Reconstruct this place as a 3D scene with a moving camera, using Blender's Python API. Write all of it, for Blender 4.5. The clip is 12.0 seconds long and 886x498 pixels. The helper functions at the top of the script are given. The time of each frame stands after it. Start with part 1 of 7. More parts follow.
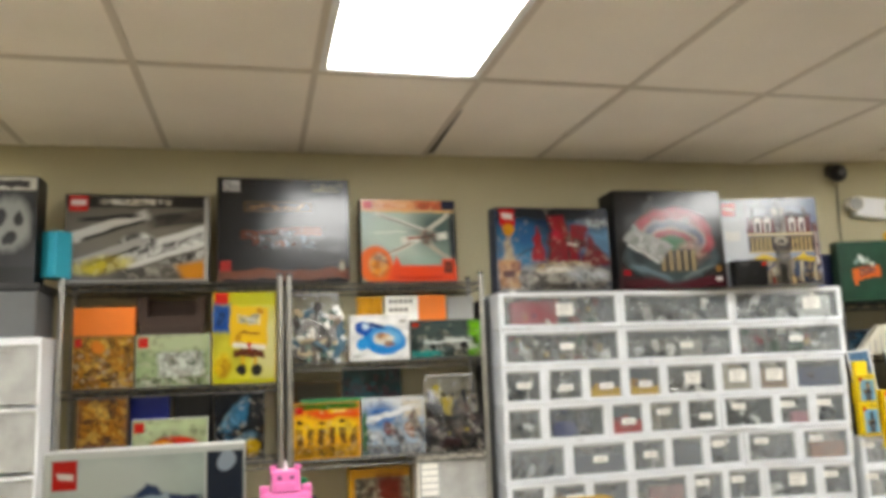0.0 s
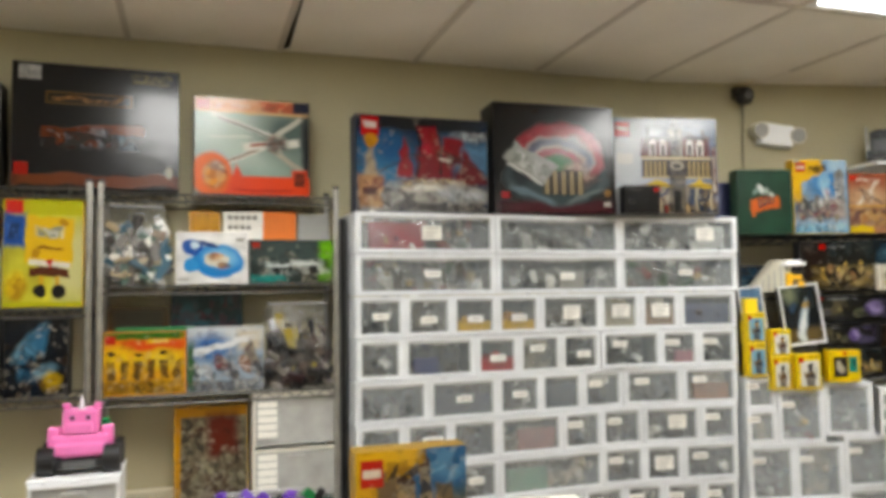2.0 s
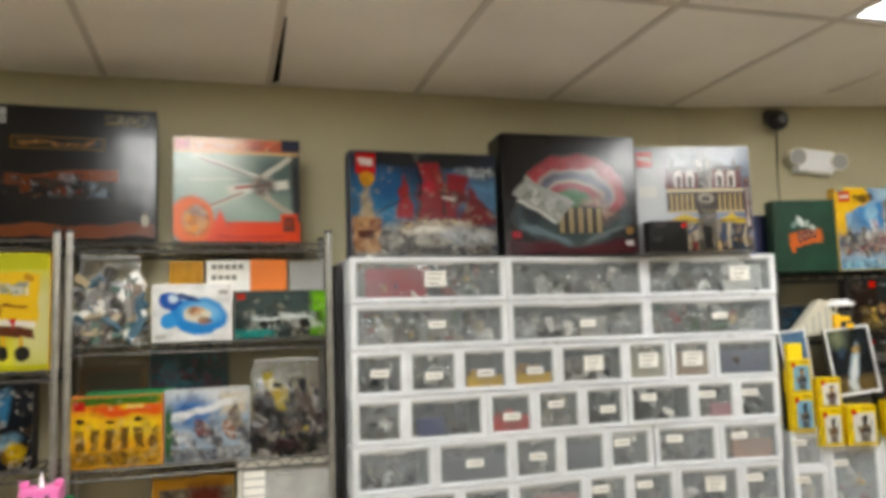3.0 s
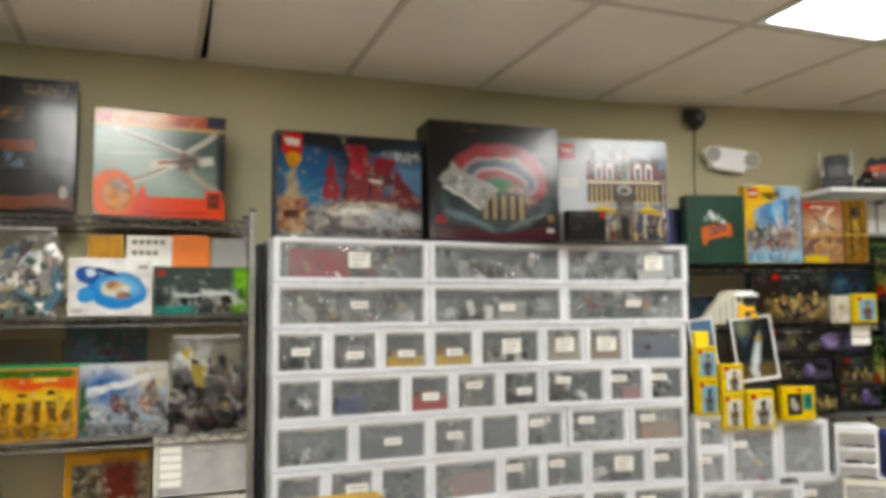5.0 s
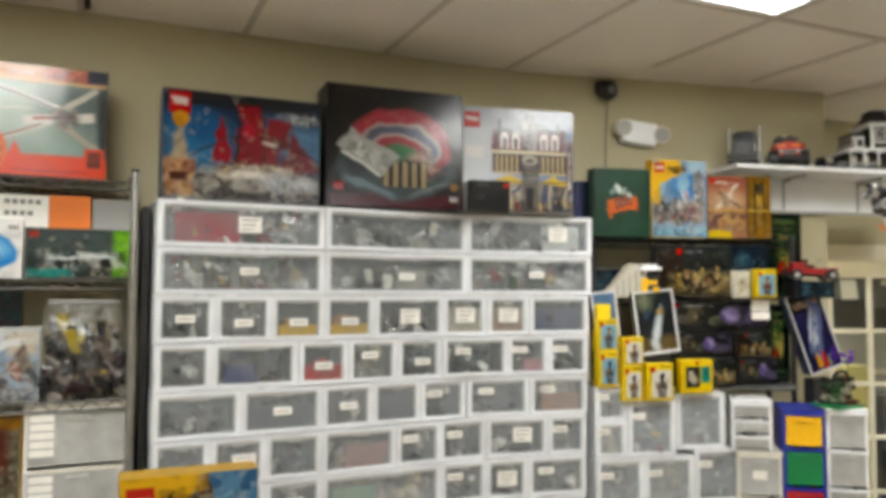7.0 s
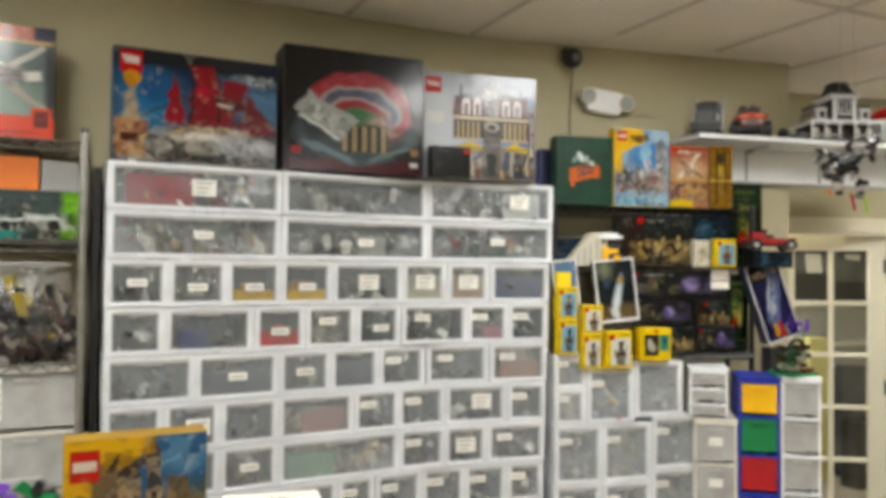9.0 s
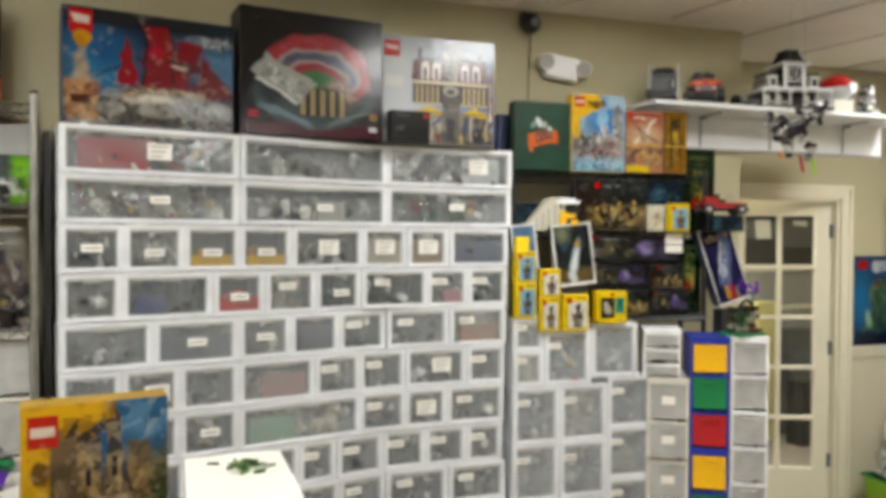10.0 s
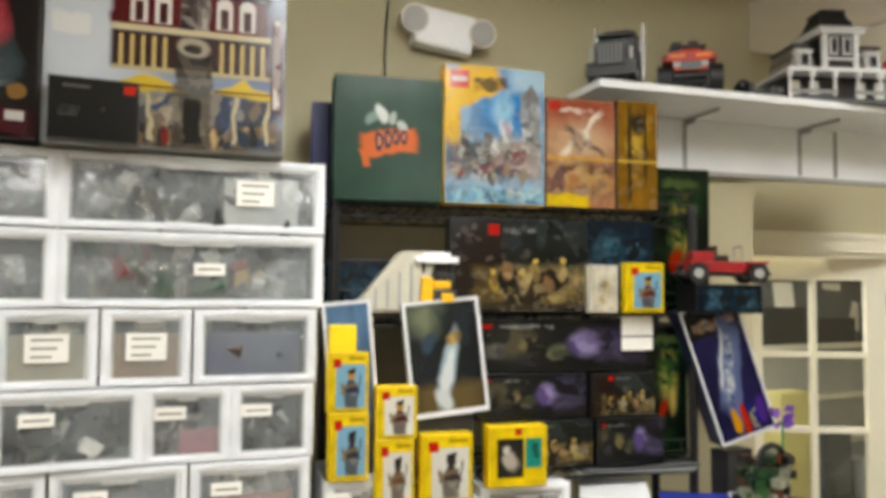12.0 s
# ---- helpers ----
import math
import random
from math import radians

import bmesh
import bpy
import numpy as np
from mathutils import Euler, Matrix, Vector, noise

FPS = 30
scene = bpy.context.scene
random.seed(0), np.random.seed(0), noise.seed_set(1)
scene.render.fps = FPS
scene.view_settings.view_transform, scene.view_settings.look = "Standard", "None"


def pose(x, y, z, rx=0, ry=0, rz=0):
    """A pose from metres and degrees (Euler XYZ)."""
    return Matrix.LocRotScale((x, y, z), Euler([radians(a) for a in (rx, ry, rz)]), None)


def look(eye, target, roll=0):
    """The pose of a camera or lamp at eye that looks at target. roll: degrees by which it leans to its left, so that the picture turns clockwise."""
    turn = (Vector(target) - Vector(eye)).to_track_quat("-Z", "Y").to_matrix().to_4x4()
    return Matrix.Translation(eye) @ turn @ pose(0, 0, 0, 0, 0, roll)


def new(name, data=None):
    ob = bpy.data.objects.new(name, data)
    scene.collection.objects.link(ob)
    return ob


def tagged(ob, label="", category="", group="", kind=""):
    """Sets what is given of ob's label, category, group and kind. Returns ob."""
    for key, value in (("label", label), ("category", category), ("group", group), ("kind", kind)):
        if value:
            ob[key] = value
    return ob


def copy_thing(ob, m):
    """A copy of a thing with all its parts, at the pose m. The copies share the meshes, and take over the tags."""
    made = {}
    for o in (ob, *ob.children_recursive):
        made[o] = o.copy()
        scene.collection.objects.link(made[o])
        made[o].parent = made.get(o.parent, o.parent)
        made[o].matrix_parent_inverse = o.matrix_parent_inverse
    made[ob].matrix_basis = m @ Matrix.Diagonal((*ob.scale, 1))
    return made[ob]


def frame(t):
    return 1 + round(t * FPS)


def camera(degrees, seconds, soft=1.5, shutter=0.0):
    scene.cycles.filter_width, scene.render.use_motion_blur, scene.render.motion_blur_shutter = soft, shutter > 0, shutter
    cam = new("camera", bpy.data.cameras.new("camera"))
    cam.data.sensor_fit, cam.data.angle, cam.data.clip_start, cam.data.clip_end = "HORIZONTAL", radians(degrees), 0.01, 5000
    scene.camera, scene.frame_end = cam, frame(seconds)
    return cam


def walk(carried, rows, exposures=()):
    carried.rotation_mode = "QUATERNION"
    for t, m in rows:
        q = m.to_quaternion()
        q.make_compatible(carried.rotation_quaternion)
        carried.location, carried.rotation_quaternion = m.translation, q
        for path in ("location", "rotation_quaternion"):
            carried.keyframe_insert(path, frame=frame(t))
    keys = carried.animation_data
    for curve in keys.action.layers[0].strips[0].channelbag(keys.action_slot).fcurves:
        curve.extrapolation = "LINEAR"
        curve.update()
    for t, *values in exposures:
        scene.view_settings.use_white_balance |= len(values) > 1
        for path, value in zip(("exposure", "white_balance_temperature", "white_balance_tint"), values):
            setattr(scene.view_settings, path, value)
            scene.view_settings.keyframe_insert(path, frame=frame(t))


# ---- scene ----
cam = camera(60.0, 12.0, soft=4.5)
PATH = [
    (0, (-1.396, -0.247, 1.854), (-0.932, 1.676, 2.15), -2.2),
    (0.5, (-1.25, -0.233, 1.829), (-0.722, 1.684, 2.049), 0.1),
    (1, (-1.156, -0.197, 1.819), (-0.521, 1.694, 1.96), 0.3),
    (1.5, (-1.119, -0.188, 1.79), (-0.427, 1.682, 1.939), -0.0),
    (2, (-0.945, 0.092, 1.822), (-0.326, 1.99, 1.944), -0.9),
    (2.5, (-0.757, 0.347, 1.907), (-0.229, 2.266, 2.105), -1.5),
    (4.5, (-0.817, 0.289, 1.876), (-0.129, 2.157, 2.067), -2.4),
    (5, (-0.73, 0.274, 1.876), (-0.029, 2.14, 2.045), -0.6),
    (5.5, (-0.644, 0.264, 1.886), (0.076, 2.126, 2.004), 0.9),
    (6, (-0.578, 0.253, 1.878), (0.114, 2.125, 2.007), 1.3),
    (6.5, (-0.52, 0.244, 1.869), (0.205, 2.105, 1.981), 0.6),
    (7, (-0.496, 0.247, 1.847), (0.315, 2.072, 1.954), 0.2),
    (7.5, (-0.447, 0.24, 1.837), (0.407, 2.045, 1.936), 0.6),
    (9.5, (-0.415, 0.231, 1.799), (0.461, 2.029, 1.807), 0.4),
    (10, (-0.429, 0.225, 1.789), (0.532, 1.978, 1.755), 0.3),
    (10.5, (-0.468, 0.263, 1.803), (0.662, 1.913, 1.764), 0.2),
    (11, (-0.152, 0.519, 1.813), (0.995, 2.157, 1.814), -0.8),
    (11.5, (0.594, 1.082, 1.887), (1.595, 2.81, 1.982), 0.3),
    (12, (0.89, 1.35, 1.87), (1.827, 3.113, 1.979), 0.5),
]
walk(cam, [(t, look(e, g, r)) for t, e, g, r in PATH], exposures=((0, 0.2), (0.5, 0.17), (1, 0.06), (2, 0.02), (10.5, 0.0), (11.5, 0.08), (12, 0.1)))

# ---- light ----
world = bpy.data.worlds.new("world")
scene.world = world
world.use_nodes = True
world.node_tree.nodes["Background"].inputs[0].default_value = (0.9, 0.85, 0.75, 1)
world.node_tree.nodes["Background"].inputs[1].default_value = 0.02
LAMP = 23.0


# ---- materials ----
def c(h):
    v = [int(h[i:i + 2], 16) / 255 for i in (0, 2, 4)]
    return tuple((a / 12.92 if a <= 0.04045 else ((a + 0.055) / 1.055) ** 2.4) for a in v) + (1.0,)


def ink(h, dim):
    """A printed or moulded colour; dim: how much light the pigment gives back."""
    v = c(h)
    return tuple(1.08 * dim * a ** 1.18 for a in v[:3]) + (1.0,)


def material(name):
    m = bpy.data.materials.new(name)
    m.use_nodes = True
    return m, m.node_tree.nodes, m.node_tree.links, m.node_tree.nodes["Principled BSDF"]


def surface(name, color, rough=0.5, metal=0.0, vary=0.12, scale=6.0, bump=0.0, fine=90.0, shift=0.0):
    """A plain surface with stains at one scale and grain at another; shift: how far whole objects differ in lightness."""
    m, nd, ln, p = material(name)
    tc = nd.new("ShaderNodeTexCoord")
    big = nd.new("ShaderNodeTexNoise")
    big.inputs["Scale"].default_value = scale
    big.inputs["Detail"].default_value = 4
    small = nd.new("ShaderNodeTexNoise")
    small.inputs["Scale"].default_value = fine
    small.inputs["Detail"].default_value = 3
    ln.new(tc.outputs["Object"], big.inputs["Vector"])
    ln.new(tc.outputs["Object"], small.inputs["Vector"])
    mixed = nd.new("ShaderNodeMath")
    mixed.operation = "MULTIPLY_ADD"
    mixed.inputs[1].default_value = 0.4
    ln.new(small.outputs["Fac"], mixed.inputs[0])
    ln.new(big.outputs["Fac"], mixed.inputs[2])
    ramp = nd.new("ShaderNodeMapRange")
    ramp.inputs["From Min"].default_value = 0.4
    ramp.inputs["From Max"].default_value = 1.0
    ramp.inputs["To Min"].default_value = 1 - vary
    ramp.inputs["To Max"].default_value = 1 + vary
    ln.new(mixed.outputs[0], ramp.inputs["Value"])
    hsv = nd.new("ShaderNodeHueSaturation")
    hsv.inputs["Color"].default_value = c(color)
    if shift:
        info = nd.new("ShaderNodeObjectInfo")
        add = nd.new("ShaderNodeMath")
        add.operation = "MULTIPLY_ADD"
        add.inputs[1].default_value = shift
        ln.new(info.outputs["Random"], add.inputs[0])
        ln.new(ramp.outputs[0], add.inputs[2])
        ln.new(add.outputs[0], hsv.inputs["Value"])
    else:
        ln.new(ramp.outputs[0], hsv.inputs["Value"])
    ln.new(hsv.outputs[0], p.inputs["Base Color"])
    rr = nd.new("ShaderNodeMapRange")
    rr.inputs["To Min"].default_value = max(0.02, rough - 0.08)
    rr.inputs["To Max"].default_value = min(1, rough + 0.12)
    ln.new(big.outputs["Fac"], rr.inputs["Value"])
    ln.new(rr.outputs[0], p.inputs["Roughness"])
    p.inputs["Metallic"].default_value = metal
    if bump:
        b = nd.new("ShaderNodeBump")
        b.inputs["Strength"].default_value = bump
        b.inputs["Distance"].default_value = 0.004
        ln.new(small.outputs["Fac"], b.inputs["Height"])
        ln.new(b.outputs[0], p.inputs["Normal"])
    return m


PRINT = 0.6


def palette_ramp(nd, colors, dim=1.0):
    r = nd.new("ShaderNodeValToRGB")
    r.color_ramp.interpolation = "CONSTANT"
    els = r.color_ramp.elements
    while len(els) < len(colors):
        els.new(0.5)
    for i, h in enumerate(colors):
        els[i].position = i / len(colors)
        els[i].color = ink(h, dim)
    return r


def pieces_mat(name, colors, rough=0.35):
    """Small loose pieces, each island in one colour of the palette."""
    m, nd, ln, p = material(name)
    g = nd.new("ShaderNodeNewGeometry")
    info = nd.new("ShaderNodeObjectInfo")
    add = nd.new("ShaderNodeMath")
    ln.new(g.outputs["Random Per Island"], add.inputs[0])
    ln.new(info.outputs["Random"], add.inputs[1])
    fr = nd.new("ShaderNodeMath")
    fr.operation = "FRACT"
    ln.new(add.outputs[0], fr.inputs[0])
    r = palette_ramp(nd, colors)
    ln.new(fr.outputs[0], r.inputs[0])
    ln.new(r.outputs[0], p.inputs["Base Color"])
    p.inputs["Roughness"].default_value = rough
    return m


def art(name, base, layers, rough=0.32, wobble=0.03, busy=0.0, grain=75.0, gloss=0.35):
    """A printed face. Layers: (kind, cx, cy, w, h, colour or palette, turn, soft, cells per metre), kind r(ect), e(llipse) or t(riangle)."""
    m, nd, ln, p = material(name)
    tc = nd.new("ShaderNodeTexCoord")
    sep = nd.new("ShaderNodeSeparateXYZ")
    ln.new(tc.outputs["Generated"], sep.inputs[0])
    uv = nd.new("ShaderNodeCombineXYZ")
    ln.new(sep.outputs["X"], uv.inputs["X"])
    ln.new(sep.outputs["Z"], uv.inputs["Y"])
    nz = nd.new("ShaderNodeTexNoise")
    nz.inputs["Scale"].default_value = 5.0
    nz.inputs["Detail"].default_value = 5
    ln.new(uv.outputs[0], nz.inputs["Vector"])
    cen = nd.new("ShaderNodeVectorMath")
    cen.operation = "SUBTRACT"
    cen.inputs[1].default_value = (0.5, 0.5, 0.5)
    ln.new(nz.outputs["Color"], cen.inputs[0])
    sc = nd.new("ShaderNodeVectorMath")
    sc.operation = "SCALE"
    sc.inputs["Scale"].default_value = wobble * 4
    ln.new(cen.outputs[0], sc.inputs[0])
    wob = nd.new("ShaderNodeVectorMath")
    ln.new(uv.outputs[0], wob.inputs[0])
    ln.new(sc.outputs[0], wob.inputs[1])
    tone = nd.new("ShaderNodeTexNoise")
    tone.inputs["Scale"].default_value = 3.0
    tone.inputs["Detail"].default_value = 6
    ln.new(tc.outputs["Generated"], tone.inputs["Vector"])
    hs = nd.new("ShaderNodeHueSaturation")
    hs.inputs["Color"].default_value = ink(base, PRINT)
    mr = nd.new("ShaderNodeMapRange")
    mr.inputs["From Min"].default_value = 0.25
    mr.inputs["From Max"].default_value = 0.75
    mr.inputs["To Min"].default_value = 0.6
    mr.inputs["To Max"].default_value = 1.4
    ln.new(tone.outputs["Fac"], mr.inputs["Value"])
    ln.new(mr.outputs[0], hs.inputs["Value"])
    color = hs.outputs[0]
    for lay in layers:
        kind, cx, cy, w, h, col = lay[:6]
        turn = lay[6] if len(lay) > 6 else 0
        soft = lay[7] if len(lay) > 7 else 0.03
        cells = 1.3 * (lay[8] if len(lay) > 8 else 70)
        mp = nd.new("ShaderNodeMapping")
        mp.vector_type = "TEXTURE"
        mp.inputs["Location"].default_value = (cx, cy, 0)
        mp.inputs["Rotation"].default_value = (0, 0, radians(turn))
        mp.inputs["Scale"].default_value = (w / 2, h / 2, 1)
        ln.new((uv if soft <= 0.03 else wob).outputs[0], mp.inputs["Vector"])
        if kind == "t":
            s3 = nd.new("ShaderNodeSeparateXYZ")
            ln.new(mp.outputs[0], s3.inputs[0])
            ax = nd.new("ShaderNodeMath")
            ax.operation = "ABSOLUTE"
            ln.new(s3.outputs[0], ax.inputs[0])
            hy = nd.new("ShaderNodeMath")
            hy.operation = "MULTIPLY_ADD"
            hy.inputs[1].default_value = 0.5
            ln.new(s3.outputs[1], hy.inputs[0])
            ln.new(ax.outputs[0], hy.inputs[2])
            up = nd.new("ShaderNodeMath")
            up.inputs[1].default_value = 0.5
            ln.new(hy.outputs[0], up.inputs[0])
            ng = nd.new("ShaderNodeMath")
            ng.operation = "MULTIPLY"
            ng.inputs[1].default_value = -1
            ln.new(s3.outputs[1], ng.inputs[0])
            mt = nd.new("ShaderNodeMath")
            mt.operation = "MAXIMUM"
            ln.new(up.outputs[0], mt.inputs[0])
            ln.new(ng.outputs[0], mt.inputs[1])
            dist = mt.outputs[0]
        elif kind == "e":
            d = nd.new("ShaderNodeVectorMath")
            d.operation = "LENGTH"
            ln.new(mp.outputs[0], d.inputs[0])
            dist = d.outputs["Value"]
        else:
            ab = nd.new("ShaderNodeVectorMath")
            ab.operation = "ABSOLUTE"
            ln.new(mp.outputs[0], ab.inputs[0])
            s2 = nd.new("ShaderNodeSeparateXYZ")
            ln.new(ab.outputs[0], s2.inputs[0])
            mx = nd.new("ShaderNodeMath")
            mx.operation = "MAXIMUM"
            ln.new(s2.outputs[0], mx.inputs[0])
            ln.new(s2.outputs[1], mx.inputs[1])
            dist = mx.outputs[0]
        ms = nd.new("ShaderNodeMapRange")
        ms.inputs["From Min"].default_value = 1 + soft
        ms.inputs["From Max"].default_value = 1 - soft
        ln.new(dist, ms.inputs["Value"])
        mix = nd.new("ShaderNodeMix")
        mix.data_type = "RGBA"
        if not isinstance(col, str):
            ms.inputs["To Max"].default_value = 0.86
        ln.new(ms.outputs[0], mix.inputs["Factor"])
        ln.new(color, mix.inputs["A"])
        if isinstance(col, str):
            mix.inputs["B"].default_value = ink(col, PRINT)
        else:
            nv = nd.new("ShaderNodeTexNoise")
            nv.inputs["Scale"].default_value = cells * 0.3
            nv.inputs["Detail"].default_value = 3
            ln.new(tc.outputs["Object"], nv.inputs["Vector"])
            ad = nd.new("ShaderNodeVectorMath")
            ad.operation = "MULTIPLY_ADD"
            ad.inputs[1].default_value = (3 / cells, 3 / cells, 3 / cells)
            ln.new(nv.outputs["Color"], ad.inputs[0])
            ln.new(tc.outputs["Object"], ad.inputs[2])
            both = []
            for k in (0.45, 1.3):
                vo = nd.new("ShaderNodeTexVoronoi")
                vo.inputs["Scale"].default_value = cells * k
                ln.new(ad.outputs[0], vo.inputs["Vector"])
                sv = nd.new("ShaderNodeSeparateColor")
                ln.new(vo.outputs["Color"], sv.inputs[0])
                pr = palette_ramp(nd, col, PRINT)
                ln.new(sv.outputs[0], pr.inputs[0])
                both.append(pr.outputs[0])
            m2 = nd.new("ShaderNodeMix")
            m2.data_type = "RGBA"
            m2.inputs["Factor"].default_value = 0.5
            ln.new(both[0], m2.inputs["A"])
            ln.new(both[1], m2.inputs["B"])
            ln.new(m2.outputs["Result"], mix.inputs["B"])
        color = mix.outputs["Result"]
    for seed, level, tint, size in () if not busy else ((0.0, 0.72, "16140f", 0.7), (7.3, 0.8, "d0c8b8", 1.0), (3.1, 0.84, "6a5844", 0.45)):
        off = nd.new("ShaderNodeVectorMath")
        off.inputs[1].default_value = (seed, seed, seed)
        ln.new(tc.outputs["Object"], off.inputs[0])
        vs = nd.new("ShaderNodeTexVoronoi")
        vs.inputs["Scale"].default_value = grain * size
        ln.new(off.outputs[0], vs.inputs["Vector"])
        pick = nd.new("ShaderNodeSeparateColor")
        ln.new(vs.outputs["Color"], pick.inputs[0])
        patch = nd.new("ShaderNodeTexNoise")
        patch.inputs["Scale"].default_value = 9.0
        ln.new(off.outputs[0], patch.inputs["Vector"])
        both_ = nd.new("ShaderNodeMath")
        both_.operation = "MULTIPLY_ADD"
        both_.inputs[1].default_value = 0.9
        ln.new(patch.outputs["Fac"], both_.inputs[0])
        ln.new(pick.outputs[0], both_.inputs[2])
        low = nd.new("ShaderNodeMath")
        low.operation = "MULTIPLY_ADD"
        low.inputs[1].default_value = -0.3
        ln.new(sep.outputs["Z"], low.inputs[0])
        ln.new(both_.outputs[0], low.inputs[2])
        cut = nd.new("ShaderNodeMapRange")
        cut.inputs["From Min"].default_value = level + 0.32
        cut.inputs["From Max"].default_value = level + 0.4
        cut.inputs["To Max"].default_value = busy
        ln.new(low.outputs[0], cut.inputs["Value"])
        fleck = nd.new("ShaderNodeMix")
        fleck.data_type = "RGBA"
        ln.new(cut.outputs[0], fleck.inputs["Factor"])
        ln.new(color, fleck.inputs["A"])
        fleck.inputs["B"].default_value = ink(tint, PRINT)
        color = fleck.outputs["Result"]
    rich = nd.new("ShaderNodeHueSaturation")
    rich.inputs["Saturation"].default_value = 1.08
    ln.new(color, rich.inputs["Color"])
    ln.new(rich.outputs[0], p.inputs["Base Color"])
    p.inputs["Specular IOR Level"].default_value = 0.24
    p.inputs["Roughness"].default_value = rough
    p.inputs["Coat Weight"].default_value = gloss
    p.inputs["Coat Roughness"].default_value = 0.17
    warp = nd.new("ShaderNodeTexNoise")
    warp.inputs["Scale"].default_value = 7.0
    warp.inputs["Detail"].default_value = 2
    ln.new(tc.outputs["Object"], warp.inputs["Vector"])
    wavy = nd.new("ShaderNodeBump")
    wavy.inputs["Strength"].default_value = 0.35
    wavy.inputs["Distance"].default_value = 0.012
    ln.new(warp.outputs["Fac"], wavy.inputs["Height"])
    ln.new(wavy.outputs[0], p.inputs["Coat Normal"])
    return m


def clear_plastic(name, tint, cover, rough=0.2, shine=0.05, crease=9.0):
    """Thin milky plastic: partly see-through, with a gloss."""
    m, nd, ln, p = material(name)
    nz = nd.new("ShaderNodeTexNoise")
    nz.inputs["Scale"].default_value = crease
    nz.inputs["Detail"].default_value = 3
    tc = nd.new("ShaderNodeTexCoord")
    ln.new(tc.outputs["Object"], nz.inputs["Vector"])
    p.inputs["Base Color"].default_value = c(tint)
    p.inputs["Roughness"].default_value = rough
    bp = nd.new("ShaderNodeBump")
    bp.inputs["Strength"].default_value = 0.5 if crease < 10 else 1.0
    bp.inputs["Distance"].default_value = 0.01
    ln.new(nz.outputs["Fac"], bp.inputs["Height"])
    ln.new(bp.outputs[0], p.inputs["Normal"])
    t = nd.new("ShaderNodeBsdfTransparent")
    t.inputs[0].default_value = (0.95, 0.95, 0.94, 1)
    mr = nd.new("ShaderNodeMapRange")
    mr.inputs["From Min"].default_value = 0.3
    mr.inputs["From Max"].default_value = 0.7
    mr.inputs["To Min"].default_value = cover - 0.1
    mr.inputs["To Max"].default_value = cover + 0.1
    ln.new(nz.outputs["Fac"], mr.inputs["Value"])
    p.inputs["Specular IOR Level"].default_value = 0.0
    mx = nd.new("ShaderNodeMixShader")
    ln.new(mr.outputs[0], mx.inputs[0])
    ln.new(t.outputs[0], mx.inputs[1])
    ln.new(p.outputs[0], mx.inputs[2])
    gloss = nd.new("ShaderNodeBsdfAnisotropic")
    gloss.inputs["Roughness"].default_value = rough
    ln.new(bp.outputs[0], gloss.inputs["Normal"])
    m2 = nd.new("ShaderNodeMixShader")
    m2.inputs[0].default_value = shine
    ln.new(mx.outputs[0], m2.inputs[1])
    ln.new(gloss.outputs[0], m2.inputs[2])
    ln.new(m2.outputs[0], nd["Material Output"].inputs["Surface"])
    return m


def glowing(name, color, strength):
    m, nd, ln, p = material(name)
    p.inputs["Base Color"].default_value = (0.9, 0.9, 0.9, 1)
    p.inputs["Emission Color"].default_value = color
    p.inputs["Emission Strength"].default_value = strength
    return m


M_WALL = surface("wall_paint", "b6ae8e", 0.75, vary=0.05, scale=1.5, bump=0.15, fine=140)
M_PLAIN = surface("plain_khaki_paint", "b7b098", 0.7, vary=0.04, scale=1.5, bump=0.1)
M_WAINSCOT = surface("wainscot_paint", "d3cbb2", 0.65, vary=0.05, scale=1.5, bump=0.1)
M_TRIM = surface("trim_paint", "e2dcc6", 0.45, vary=0.05)
M_TILE = surface("ceiling_tile", "f4eee4", 0.95, vary=0.07, scale=2.0, bump=0.5, fine=220)
M_GRID = surface("ceiling_grid", "cfc7ba", 0.6, vary=0.05)
M_GAP = surface("gap_shade", "3a332a", 0.9)
M_FLOOR = surface("carpet", "948a7c", 0.95, vary=0.25, scale=3.0, bump=0.8, fine=260)
M_GLOW = glowing("light_diffuser", (0.97, 0.965, 0.935, 1), LAMP)
M_WHITE = surface("white_plastic", "eff1f3", 0.38, vary=0.05)
M_CREAM = surface("off_white_plastic", "dedacd", 0.4, vary=0.05)
M_CLEAR = clear_plastic("clear_plastic", "c3ccd2", 0.13, 0.12)
M_CLOUDY = clear_plastic("cloudy_plastic", "ccd3d8", 0.3, 0.16)
M_HAZY = clear_plastic("hazy_plastic", "c6ced4", 0.2, 0.14)
M_SHELL = clear_plastic("frosted_shell_plastic", "eef1f4", 0.9, 0.35, 0.04, 6.0)
M_FILM = clear_plastic("crumpled_film", "dcdde0", 0.12, 0.12, 0.26, 45.0)
M_BAG = clear_plastic("bag_film", "c8cacc", 0.04, 0.1, 0.05, 30.0)
M_WIRE = surface("dull_wire", "5c5b57", 0.45, 0.7, vary=0.3, scale=25.0)
M_TRAY = surface("shade_grey_tray_plastic", "6e7276", 0.4, vary=0.15)
M_CLEAR2 = clear_plastic("milky_plastic", "d6d6d3", 0.5, 0.22)
M_PAPER = surface("label_paper", "eceae2", 0.8, vary=0.04)
M_INK = surface("ink", "77726a", 0.8)
# Near-white entries paint in glints as well as pale pieces.
